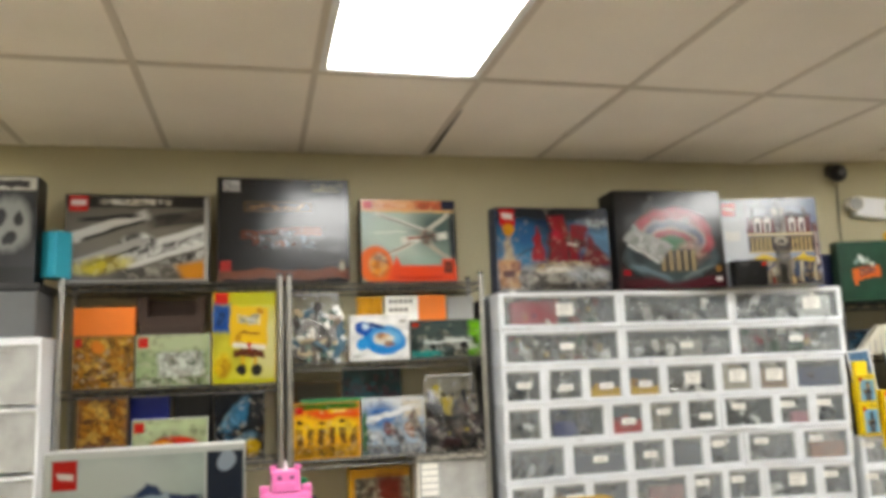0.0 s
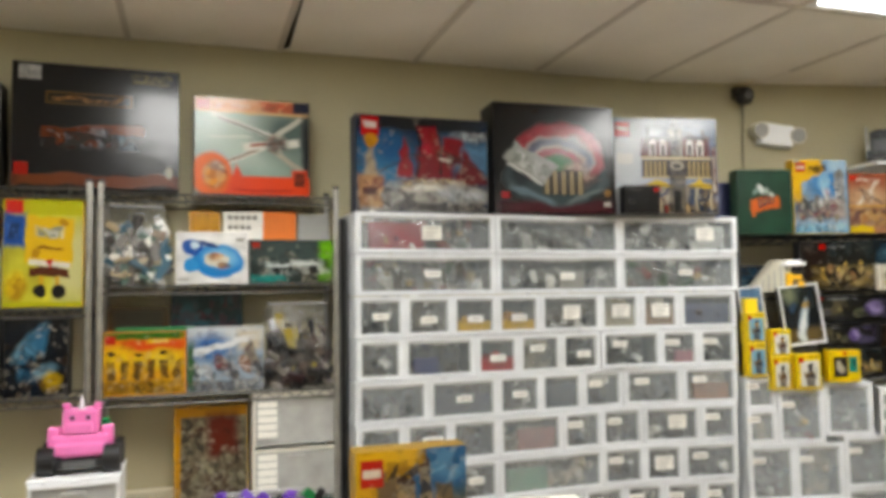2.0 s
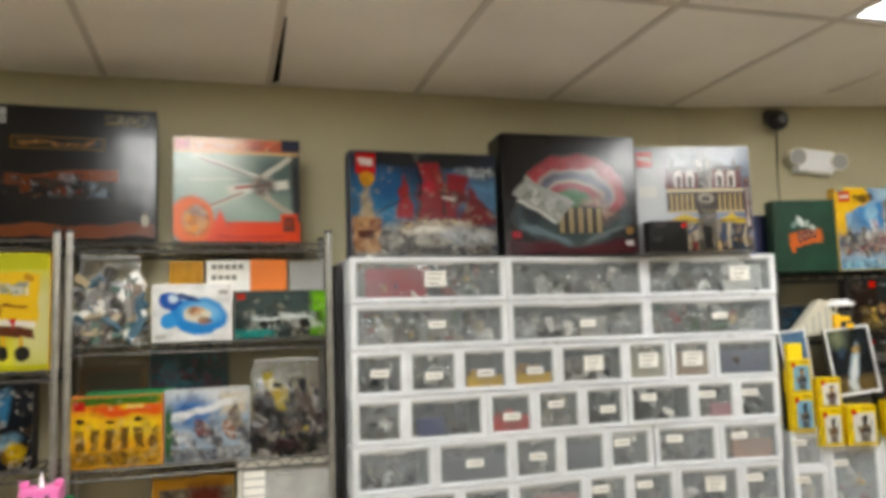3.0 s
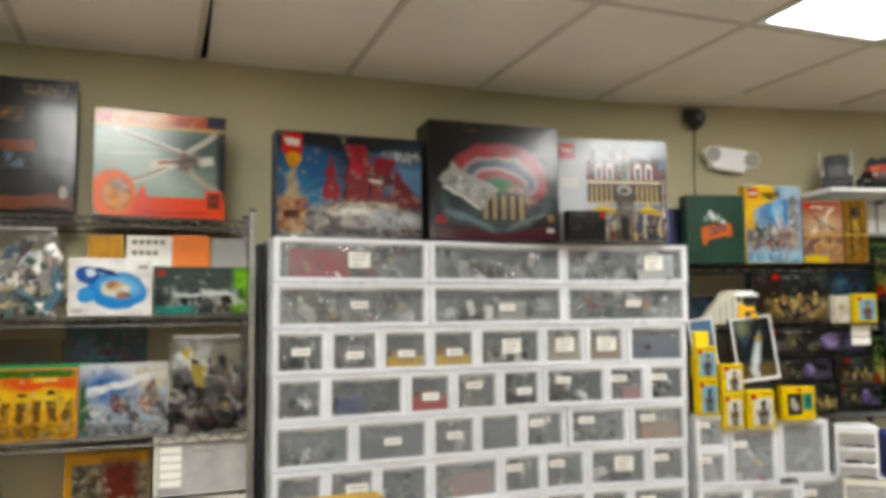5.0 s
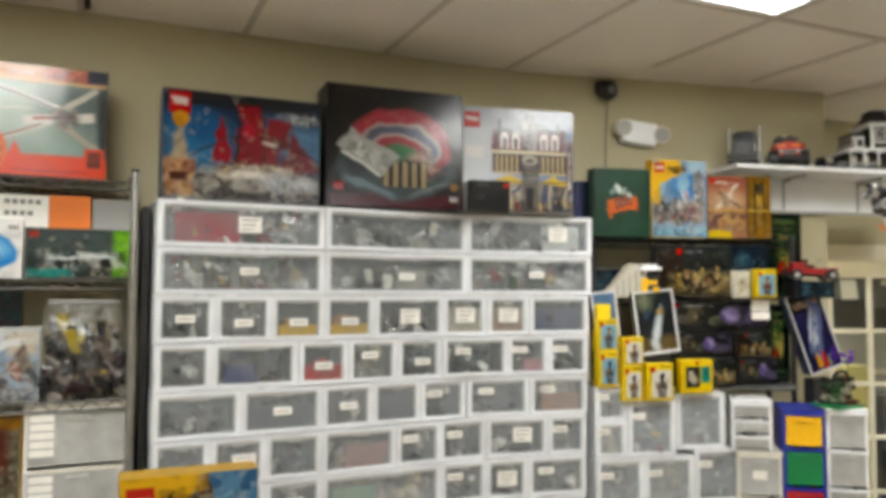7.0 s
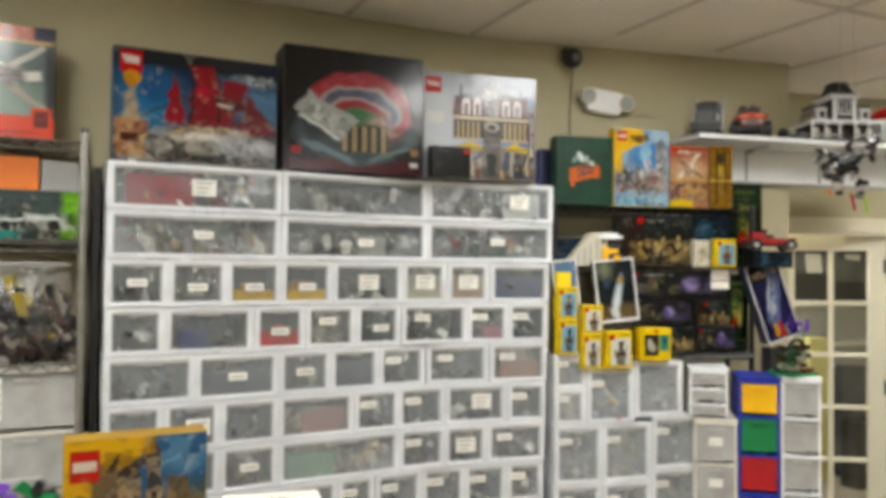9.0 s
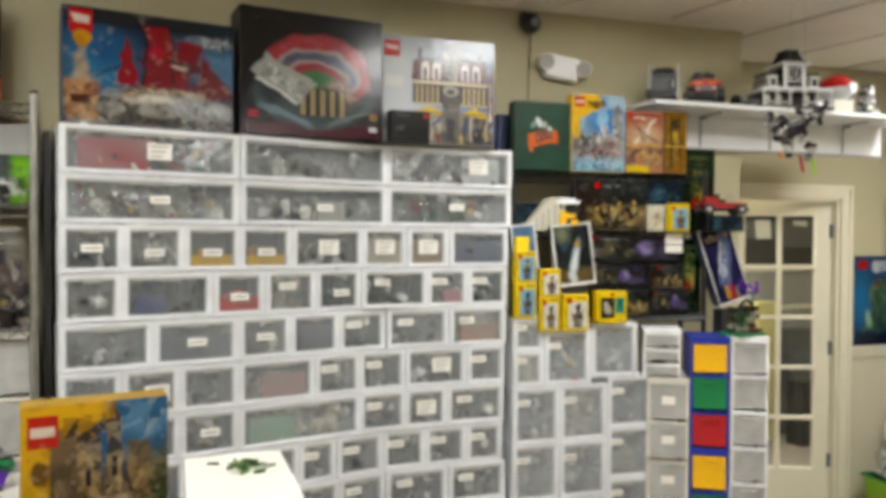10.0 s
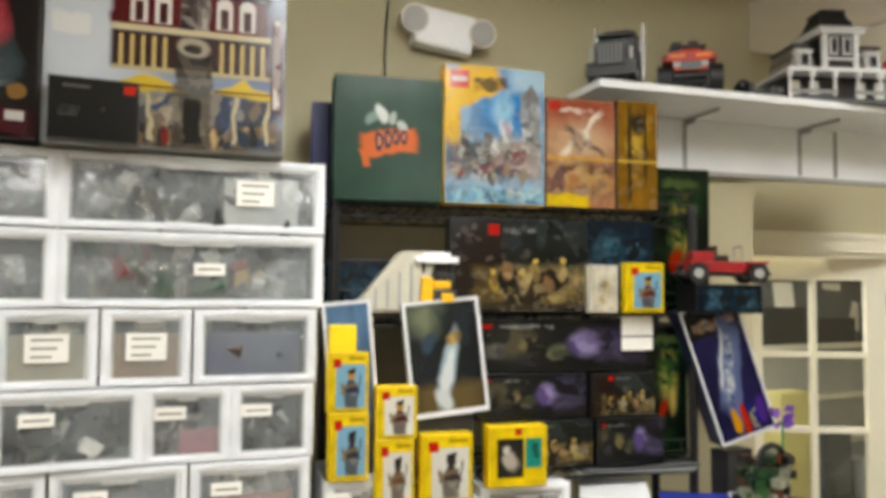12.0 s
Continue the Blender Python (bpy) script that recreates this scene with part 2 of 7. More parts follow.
M_PIECES = pieces_mat("grey_glint_pieces", ["161718", "34373a", "727476", "1a1a1b", "4a4d4e", "eeeeea", "2e2b28", "121315", "5a5c5e", "8b867e", "e0e0dc", "26282a"])
M_MIXED = pieces_mat("mixed_pieces", ["2d2d2e", "8c8d8c", "57514a", "d9d8d2", "7b2420", "b09a6a", "46494c", "23324f", "6f6a60", "3c5a40"])
M_RED = pieces_mat("red_pieces", ["c81f18", "d83a2a", "a81713", "c5301f"])
M_YELLOWP = pieces_mat("yellow_pieces", ["d8a41a", "c08c10", "8d6a1b", "e3b83a"])
M_PALE = pieces_mat("pale_pieces", ["cfc6b2", "b7b3a6", "a29c90", "d9d5c9", "8f8a80"])
M_NAVYP = pieces_mat("navy_pieces", ["1f2a4a", "2a3350", "3b3f4a", "54433a", "20232b"])
M_CHROME = surface("chrome", "a9a8a3", 0.3, 0.85, vary=0.25, scale=20.0)
M_BLACKWIRE = surface("black_wire", "1c1c1d", 0.45, 0.3)
M_BLACK = surface("black_card", "111113", 0.4, vary=0.2)
M_DARK = surface("dark_plastic", "242425", 0.45)
M_GREY = surface("grey_plastic", "5d5f60", 0.5)
M_LGREY = surface("light_grey_plastic", "a3a39f", 0.45)
M_YEL = surface("yellow_plastic", "f1b90a", 0.4)
M_LEMON = surface("lemon_yellow_card", "f2cf06", 0.4, vary=0.06)
M_BLUE = surface("blue_plastic", "1c2f9c", 0.4)
M_GREEN = surface("green_plastic", "0b7a44", 0.4)
M_REDP = surface("red_plastic", "b3141c", 0.4)
M_ORANGE = surface("orange_card", "e8791a", 0.5)
M_PINK = surface("pink_plastic", "f07fc0", 0.4, vary=0.1)
M_CYAN = surface("cyan_card", "2aa3bd", 0.5)
M_WOOD = surface("table_wood", "7a5a3c", 0.5, vary=0.2)
M_CARD = surface("cardboard", "a27c52", 0.8, vary=0.15)
M_LIME = surface("lime_plastic", "93c52a", 0.4)
M_BROWN = surface("dark_brown_card", "3b2a20", 0.7)


# ---- building helpers ----
def block(bm, x0, y0, z0, x1, y1, z1, m=None):
    v = [Vector(p) for p in ((x0, y0, z0), (x1, y0, z0), (x1, y1, z0), (x0, y1, z0), (x0, y0, z1), (x1, y0, z1), (x1, y1, z1), (x0, y1, z1))]
    v = [bm.verts.new(m @ p if m else p) for p in v]
    for f in ((3, 2, 1, 0), (4, 5, 6, 7), (0, 1, 5, 4), (1, 2, 6, 5), (2, 3, 7, 6), (3, 0, 4, 7)):
        bm.faces.new([v[i] for i in f])


def solid(*boxes, bevel=0.0):
    bm = bmesh.new()
    for b in boxes:
        block(bm, *b)
    if bevel:
        bmesh.ops.bevel(bm, geom=bm.edges[:], offset=bevel, segments=2, affect="EDGES", profile=0.6)
    return bm


def rod(bm, a, b, r, n=8, r2=None):
    a, b = Vector(a), Vector(b)
    q = (b - a).to_track_quat("Z", "Y").to_matrix()
    rings = []
    for p, rad in ((a, r), (b, r if r2 is None else r2)):
        rings.append([bm.verts.new(p + q @ Vector((rad * math.cos(2 * math.pi * i / n), rad * math.sin(2 * math.pi * i / n), 0))) for i in range(n)])
    for i in range(n):
        bm.faces.new((rings[0][i], rings[0][(i + 1) % n], rings[1][(i + 1) % n], rings[1][i]))
    bm.faces.new(rings[0][::-1])
    bm.faces.new(rings[1])


def ball(bm, p, r, sz=1.0, n=14):
    bmesh.ops.create_uvsphere(bm, u_segments=n, v_segments=n // 2 + 2, radius=r, matrix=Matrix.Translation(p) @ Matrix.Diagonal((1, 1, sz, 1)))


def mesh_of(name, bm, mat):
    me = bpy.data.meshes.new(name)
    bm.to_mesh(me)
    bm.free()
    me.materials.append(mat)
    return me


def part(name, bm, mat, parent, label="", m=None):
    ob = new(name, bm if isinstance(bm, bpy.types.Mesh) else mesh_of(name, bm, mat))
    ob.parent = parent
    if m is not None:
        ob.matrix_basis = m
    if label:
        tagged(ob, label)
    return ob


def thing(name, m, label, category, group="", kind=""):
    ob = new(name)
    ob.empty_display_size = 0.05
    ob.matrix_basis = m
    return tagged(ob, label, category, group, kind)


def structure(name, bm, mat, label, category):
    return tagged(new(name, mesh_of(name, bm, mat)), label, category, kind="structure")


def facing(l, r, z):
    """A pose at the middle of the front edge from l to r, with x along it and y going back from it; and the width."""
    d = Vector((r[0] - l[0], r[1] - l[1]))
    a = math.atan2(d.y, d.x)
    return Matrix.Translation(((l[0] + r[0]) / 2, (l[1] + r[1]) / 2, z)) @ Matrix.Rotation(a, 4, "Z"), d.length


# ---- the room ----
CEIL = 2.9
WALL_Y = 3.45
DW_A, DW_B = Vector((3.4, 3.62)), Vector((5.35, 3.2))
DW = (DW_B - DW_A).normalized()
DW_M = Matrix.Translation((DW_A.x, DW_A.y, 0)) @ Matrix.Rotation(math.atan2(DW.y, DW.x), 4, "Z")
CORNER_U = 1.6
bm = bmesh.new()
block(bm, -4.2, -4.2, -0.1, 9.0, 8.0, 0)
structure("floor", bm, M_FLOOR, "dark grey-brown short-pile carpet floor", "floor")
WB_A, WB_B = Vector((1.3, WALL_Y)), Vector((3.0, 3.12))
WB = (WB_B - WB_A).normalized()
WB_L = (WB_B - WB_A).length
WB_M = Matrix.Translation((WB_A.x, WB_A.y, 0)) @ Matrix.Rotation(math.atan2(WB.y, WB.x), 4, "Z")


def turned(bm, m):
    bm.transform(m)
    return bm


structure("wall_north", solid((-4.2, WALL_Y, 1.03, 1.3, WALL_Y + 0.12, CEIL + 0.1)), M_WALL, "khaki painted wall behind the shelves", "wall")
structure("wall_north_lower", solid((-4.2, WALL_Y, 0, 1.3, WALL_Y + 0.12, 1.03)), M_WAINSCOT, "cream painted lower part of the wall", "wall")
structure("wall_northeast", turned(solid((0, 0, 1.03, WB_L, 0.12, CEIL + 0.1)), WB_M), M_WALL, "khaki painted wall with camera and emergency light", "wall")
structure("wall_northeast_lower", turned(solid((0, 0, 0, WB_L, 0.12, 1.03)), WB_M), M_WAINSCOT, "cream painted lower part of the wall", "wall")
structure("wall_return", solid((2.9, 3.26, 0, 2.995, 3.85, CEIL + 0.1)), M_WALL, "short khaki wall return beside the door", "wall")
structure("wall_west", solid((-4.2, -4.2, 0, -4.08, WALL_Y, CEIL + 0.1)), M_PLAIN, "plain khaki painted side wall", "wall")
structure("wall_south", solid((-4.2, -4.2, 0, 6.0, -4.08, CEIL + 0.1)), M_PLAIN, "plain khaki painted wall", "wall")
structure("trim", solid((-4.08, WALL_Y - 0.018, 0.99, 1.3, WALL_Y - 0.001, 1.05), (-4.08, WALL_Y - 0.03, 1.05, 1.3, WALL_Y - 0.001, 1.065)), M_TRIM, "cream chair rail along the wall", "trim")
structure("baseboard", solid((-4.08, WALL_Y - 0.015, 0, 1.3, WALL_Y - 0.001, 0.1)), M_TRIM, "cream wooden baseboard", "baseboard")


def in_wall(bm):
    bm.transform(DW_M)
    return bm


# the wall with the door: opening from 0.10 to 0.94 along it, 2.05 high
D0, D1, DH = 0.10, 0.94, 2.05
structure("wall_east_door", in_wall(solid((-0.41, 0, 1.03, D0, 0.12, CEIL + 0.1), (D0, 0, DH, D1, 0.12, CEIL + 0.1), (D1, 0, 1.03, CORNER_U, 0.12, CEIL + 0.1))), M_WALL, "khaki painted wall round the glazed door", "wall")
structure("wall_east_door_lower", in_wall(solid((-0.41, 0, 0, D0, 0.12, 1.03), (D1, 0, 0, CORNER_U, 0.12, 1.03))), M_WAINSCOT, "cream painted lower wall beside the door", "wall")
structure("trim_casing", in_wall(solid((D0 - 0.085, -0.02, 0, D0, -0.001, DH), (D1, -0.02, 0, D1 + 0.085, -0.001, DH), (D0 - 0.085, -0.02, DH, D1 + 0.085, -0.001, DH + 0.085),
                                       (D0 - 0.085, -0.03, DH + 0.06, D1 + 0.085, -0.02, DH + 0.085), (D1 + 0.06, -0.03, 0, D1 + 0.085, -0.02, DH + 0.06), (D0, 0, 0, D0 + 0.02, 0.12, DH), (D1 - 0.02, 0, 0, D1, 0.12, DH), (D0 + 0.02, 0, DH - 0.02, D1 - 0.02, 0.12, DH))), M_TRIM, "cream painted wooden door casing", "door frame")
structure("trim_rail", in_wall(solid((D1 + 0.087, -0.02, 1.0, CORNER_U - 0.01, -0.001, 1.05), (D1 + 0.087, -0.035, 1.05, CORNER_U - 0.01, -0.001, 1.066))), M_TRIM, "cream chair rail beside the door", "trim")
RW = DW_A + DW * CORNER_U
structure("wall_east", solid((RW.x, -4.2, 0, RW.x + 0.12, RW.y, CEIL + 0.1)), M_WALL, "khaki painted wall that carries slatted panels", "wall")
structure("wall_beyond", solid((2.9, 6.0, 0, 7.0, 6.1, CEIL + 0.1), (6.9, 3.3, 0, 7.0, 6.0, CEIL + 0.1), (2.8, 3.86, 0, 2.9, 6.1, CEIL + 0.1), (RW.x, RW.y + 0.14, 0, 7.0, RW.y + 0.24, CEIL + 0.1)), M_WALL, "plain walls of the dim room beyond the door", "wall")

# ceiling: 0.61 x 1.22 m tiles in a grid, with the lamps in some of the fields
GX, GY, TX, TY = 0.02, 2.39, 0.612, 1.22
# Last two lamps are unseen, added to brighten the room beyond the door.
LAMPS = [(-6, 1), (-2, 1), (2, 1), (6, 1), (-6, 4), (-2, 4), (2, 4)] + [(8, -2), (6, -1)]
cols, rows_ = range(-7, 12), range(0, 7)
tiles, gridbm = bmesh.new(), bmesh.new()
rnd = random.Random(3)
for i in cols:
    for j in rows_:
        if (i, j) in LAMPS:
            continue
        x0, x1 = GX + i * TX, GX + (i + 1) * TX
        y1 = GY - (j - 1) * TY
        y0 = y1 - TY
        if j == 0:
            y0, y1 = GY, 3.72 if x0 > 2.4 else WALL_Y
        sag = rnd.uniform(0.0, 0.004)
        block(tiles, x0 + 0.008, y0 + 0.008, CEIL + 0.006 - sag, x1 - 0.008, y1 - 0.008, CEIL + 0.03)
    block(gridbm, GX + i * TX - 0.012, -4.08, CEIL - 0.002, GX + i * TX + 0.012, WALL_Y - 0.002 if GX + i * TX < 1.3 else (3.1 if GX + i * TX < 3.0 else 3.4), CEIL + 0.006)
for j in rows_:
    block(gridbm, -4.08, GY - j * TY - 0.012, CEIL - 0.0035, 7.0, GY - j * TY + 0.012, CEIL + 0.004)
block(tiles, -4.2, -4.2, CEIL + 0.06, 7.0, 6.1, CEIL + 0.1)
structure("ceiling", tiles, M_TILE, "off-white mineral fibre ceiling tiles", "ceiling")
structure("ceiling_grid", gridbm, M_GRID, "painted metal ceiling grid", "ceiling")
# Flat dark wedge stands in for the shade of an open gap.
bm = bmesh.new()
gap = [bm.verts.new(q) for q in ((GX - TX + 0.012, 2.72, CEIL - 0.0045), (GX - TX + 0.018, 2.72, CEIL - 0.0045), (GX - TX + 0.036, 3.36, CEIL - 0.0045), (GX - TX + 0.012, 3.4, CEIL - 0.0045))]
bm.faces.new(gap)
bmesh.ops.solidify(bm, geom=bm.faces[:], thickness=0.002)
structure("ceiling_gap", bm, M_GAP, "dark sheet in place of the unlit gap beside a slipped ceiling tile", "ceiling")


def troffer():
    t = thing("ceiling_light", Matrix.Translation((0, 0, CEIL)), "recessed fluorescent ceiling light, lit, with white diffuser", "ceiling light", "ceiling lights")
    w, d = TX / 2 - 0.012, TY / 2 - 0.012
    part("frame", solid((-w, -d, 0.0, -w + 0.03, d, 0.05), (w - 0.03, -d, 0.0, w, d, 0.05), (-w + 0.03, -d, 0.0, w - 0.03, -d + 0.03, 0.05), (-w + 0.03, d - 0.03, 0.0, w - 0.03, d, 0.05)), M_WHITE, t)
    part("diffuser", solid((-w + 0.031, -d + 0.031, 0.012, w - 0.031, d - 0.031, 0.02)), M_GLOW, t)
    return t


first = None
# Row 4 and column -6 are unseen fill lamps, assumed from the regular spacing.
for i, j in LAMPS:
    m = Matrix.Translation((GX + (i + 0.5) * TX, GY - (j - 0.5) * TY, CEIL))
    if first is None:
        first = troffer()
        first.matrix_basis = m
    else:
        copy_thing(first, m)


# ---- drawers ----
def heap(w, h, d, n, seed, size=0.02):
    """Loose pieces piled behind a drawer's front."""
    bm, r = bmesh.new(), random.Random(seed)
    for _ in range(n):
        s = r.uniform(0.5, 1.5) * size
        p = (r.uniform(-w / 2 + s, w / 2 - s), r.uniform(0.02, d), s * 0.5 + r.random() ** 1.6 * (h - s))
        m = Matrix.Translation(p) @ Euler((r.uniform(0, 3), r.uniform(0, 3), r.uniform(0, 3))).to_matrix().to_4x4()
        block(bm, -s * r.uniform(0.4, 1.2), -s / 2, -s / 2, s * r.uniform(0.4, 1.2), s / 2, s * r.uniform(0.2, 0.6), m)
    return bm


SHELLS = {}
TRAYS = {}
FILMS = {}


def film_mesh(w, h, seed):
    """A crumpled clear bag pressed against a drawer's front."""
    key = (round(w, 2), seed % 3)
    if key not in FILMS:
        bm = bmesh.new()
        n, m = max(6, int(w / 0.016)), 8
        g = {}
        for i in range(n + 1):
            for j in range(m + 1):
                u, v = i / n, j / m
                k = noise.noise(Vector((u * w * 26 + seed, v * 3.4, seed * 1.3)))
                k2 = noise.noise(Vector((u * w * 60 + seed, v * 8.0, 4.0)))
                top = 0.72 + 0.22 * noise.noise(Vector((u * w * 14, seed * 2.1, 0)))
                g[i, j] = bm.verts.new(((u - 0.5) * (w - 0.06), 0.028 + 0.014 * k + 0.006 * k2, 0.016 + v * top * (h - 0.04)))
        for i in range(n):
            for j in range(m):
                bm.faces.new((g[i, j], g[i + 1, j], g[i + 1, j + 1], g[i, j + 1]))
        bmesh.ops.solidify(bm, geom=bm.faces[:], thickness=0.0008)
        FILMS[key] = mesh_of("bag_film", bm, M_FILM)
    return FILMS[key]



def drawer_meshes(w, h, d, rim, kind):
    key = (round(w, 2), round(h, 2), d, rim, kind)
    if key in SHELLS:
        return SHELLS[key]
    w, h = key[0] - 0.0015, key[1] - 0.0005
    b = 0.5 * w
    shell = bmesh.new()
    rings = []
    for x, z0, z1, y in ((b, 0, h, d), (b, 0, h, 0.0), (b - rim * 0.7, rim * 0.55, h - rim * 0.6, 0.0), (b - rim * 1.2, rim * 0.9, h - rim * 0.9, 0.012), (b - 0.01, 0.008, h - 0.008, 0.014), (b - 0.01, 0.008, h - 0.008, d - 0.01)):
        rings.append([shell.verts.new(q) for q in ((-x, y, z0), (x, y, z0), (x, y, z1), (-x, y, z1))])
    for r0, r1 in zip(rings, rings[1:]):
        for i in range(4):
            shell.faces.new((r0[i], r0[(i + 1) % 4], r1[(i + 1) % 4], r1[i]))
    shell.faces.new(rings[0][::-1])
    shell.faces.new(rings[-1])
    bmesh.ops.bevel(shell, geom=[e for e in shell.edges if all(abs(v.co.y) < 1e-6 for v in e.verts)], offset=0.003, segments=2, affect="EDGES")
    bmesh.ops.recalc_face_normals(shell, faces=shell.faces[:])
    x, z0, z1 = b - rim * 1.02, rim * 0.78, h - rim * 0.78
    front = solid((-x, 0.004, z0, x, 0.007, z1))
    lip = solid((-x, 0.0, z1 - 0.009, x, 0.0039, z1), (-x * 0.3, -0.007, z1 - 0.014, x * 0.3, -0.0001, z1 - 0.005), bevel=0.001)
    # The tray's grey stands in for the shade inside the drawer.
    tray = solid((-b + 0.012, 0.016, 0.009, b - 0.012, d - 0.012, 0.012), (-b + 0.012, d * 0.6, 0.013, b - 0.012, d * 0.6 + 0.004, h - 0.012), (-b + 0.011, 0.016, 0.013, -b + 0.014, d * 0.6, h - 0.02), (b - 0.014, 0.016, 0.013, b - 0.011, d * 0.6, h - 0.02))
    TRAYS[key] = mesh_of("tray", tray, M_TRAY)
    SHELLS[key] = (mesh_of("shell", shell, M_SHELL), mesh_of("drawer_front", front, kind), mesh_of("lip", lip, M_CLEAR2))
    return SHELLS[key]


HEAPS = {}


def stack_drawer(name, l, r, z, h, d, rim, pane, filling, label_at, text, category, group, seed, count=60, level=None):
    m, w = facing(l, r, z)
    jog = random.Random(seed * 13 + 5)
    m = m @ Matrix.Translation((0, jog.uniform(-0.004, 0.004), 0)) @ Matrix.Rotation(radians(jog.uniform(-0.7, 0.7)), 4, "Z")
    t = thing(name, m, text, category, group)
    sh, fr, lp = drawer_meshes(w, h, d, rim, pane)
    part("shell", sh, None, t)
    part("tray", TRAYS[(round(w, 2), round(h, 2), d, rim, pane)], None, t, "inner tray, greyed for the shade inside the drawer")
    if w > 0.4 or seed % 3 == 0:
        part("bag_film", film_mesh(w, h, seed), None, t, "crumpled clear bag")
    part("lip", lp, None, part("drawer_front", fr, None, t, "clear plastic front"))
    key = (round(w, 1), round(h, 2), filling.name, seed % 5, level)
    full = level or (0.9, 0.66, 0.8, 0.55, 0.85)[seed % 5]
    if key not in HEAPS:
        HEAPS[key] = mesh_of("filling", heap(w - 2 * rim - 0.02, h * full, d * 0.5, int(count * full * max(1, w / 0.2)), seed, 0.026), filling)
    part("filling", HEAPS[key], None, t, "small loose pieces", Matrix.Translation((0, 0.01, 0.012)))
    if label_at:
        lx, lz, lw, lh = label_at
        lab = part("label", solid((lx * w - lw / 2, -0.0035, lz * h - lh / 2, lx * w + lw / 2, 0.0028, lz * h + lh / 2)), M_PAPER, t, "white paper label with writing")
        rows = 1 if lh < 0.03 else 3
        bars = bmesh.new()
        for k in range(rows):
            zz = lz * h + lh * (0.0 if rows == 1 else 0.3 - 0.3 * k)
            block(bars, lx * w - lw * 0.36, -0.0045, zz - 0.0022, lx * w + lw * (0.36 - 0.12 * k), -0.0036, zz + 0.0022)
        part("writing", bars, M_INK, lab)
    return t


P0, P1, P2, P3 = (-0.324, 3.15), (0.302, 3.17), (0.93, 3.20), (1.50, 3.106)


def front_at(x):
    for a, b in ((P0, P1), (P1, P2), (P2, P3)):
        if x <= b[0] or b is P3:
            return (x, a[1] + (b[1] - a[1]) * (x - a[0]) / (b[0] - a[0]))


PITCH, TOPZ = 0.1738, 2.175
G = M_PIECES
ROWS = [
    [-0.322, 0.302, 0.93, 1.498],
    [-0.322, 0.302, 0.93, 1.498],
    [-0.32, -0.114, 0.095, 0.3, 0.511, 0.816, 1.019, 1.209, 1.49],
    [-0.32, -0.119, 0.197, 0.401, 0.611, 0.815, 1.111, 1.296, 1.485],
    [-0.32, -0.015, 0.296, 0.507, 0.714, 0.928, 1.209, 1.48],
    [-0.322, -0.12, 0.079, 0.296, 0.607, 0.808, 1.013, 1.293, 1.475],
    [-0.323, -0.119, 0.08, 0.297, 0.809, 1.014, 1.199, 1.47],
    [-0.32, -0.1, 0.1, 0.311, 0.541, 0.703, 0.916, 1.106, 1.293, 1.465],
]
ROWS += [ROWS[4], ROWS[3], ROWS[5], ROWS[2]]
FILL = {(0, 0): M_MIXED, (2, 2): M_YELLOWP, (2, 3): M_YELLOWP, (2, 7): M_NAVYP, (3, 1): M_NAVYP, (3, 2): M_RED, (4, 1): M_NAVYP, (4, 3): M_NAVYP, (4, 6): M_PALE, (5, 3): M_PALE,
        (5, 1): M_MIXED, (6, 3): M_PALE, (2, 5): M_PALE, (2, 6): M_PALE, (1, 2): M_MIXED, (1, 0): M_MIXED, (3, 3): M_PALE}
NO_LABEL = {(2, 7), (3, 0), (3, 1), (4, 0), (4, 3), (5, 2), (5, 3), (6, 3), (0, 1)}
LABEL_AT = {(0, 0): (0.03, 0.5), (0, 2): (0.22, 0.52), (1, 0): (0.03, 0.5), (1, 1): (0.05, 0.42), (1, 2): (0.05, 0.5), (2, 1): (0, 0.4), (2, 2): (0, 0.4), (2, 3): (0, 0.4), (3, 2): (0, 0.42), (3, 3): (-0.08, 0.62), (3, 4): (0.05, 0.42),
            (4, 1): (0, 0.48), (4, 2): (0, 0.5), (5, 0): (0.15, 0.35), (5, 1): (0.1, 0.45), (5, 6): (0.08, 0.55), (6, 5): (0, 0.5)}
C_YEL = surface("mustard_card", "d0a816", 0.45)
C_BLUE = surface("deep_blue_card", "1d2b6a", 0.4)
C_NAVY = surface("dark_navy_card", "1b2238", 0.4)
# what shows plainly behind a front: left and right by width, top by height, material, label
WRAPPED = {(0, 0): (-0.4, -0.02, 0.8, surface("crimson_card", "9a1c34", 0.35), "crimson wrapped block"), (0, 2): (0.1, 0.4, 0.8, surface("pale_grey_wrap", "c9ccca", 0.4), "pale wrapped block"),
           (1, 1): (0.0, 0.2, 0.6, M_LGREY, "grey wrapped block"), (2, 2): (-0.36, 0.36, 0.3, C_YEL, "mustard card strip"), (2, 3): (-0.36, 0.36, 0.3, C_YEL, "mustard card strip"), (2, 7): (-0.4, 0.36, 0.7, surface("slate_blue_card", "4a5270", 0.4), "slate blue wrapped block"),
           (3, 1): (-0.36, -0.02, 0.5, C_BLUE, "dark blue block"), (3, 2): (-0.37, 0.37, 0.42, M_REDP, "red card strip"), (4, 1): (-0.42, 0.4, 0.62, surface("grey_blue_card", "454c5c", 0.4), "grey-blue block"), (4, 3): (-0.36, 0.34, 0.75, C_NAVY, "dark navy block"),
           (4, 6): (-0.3, 0.35, 0.55, surface("tan_card", "a5785a", 0.6), "tan wrapped block"), (6, 3): (-0.42, -0.05, 0.7, surface("mint_card", "86a892", 0.5), "pale green packet"), (5, 3): (-0.2, 0.38, 0.66, surface("pinkish_card", "a5746c", 0.5), "dull pink packet"),
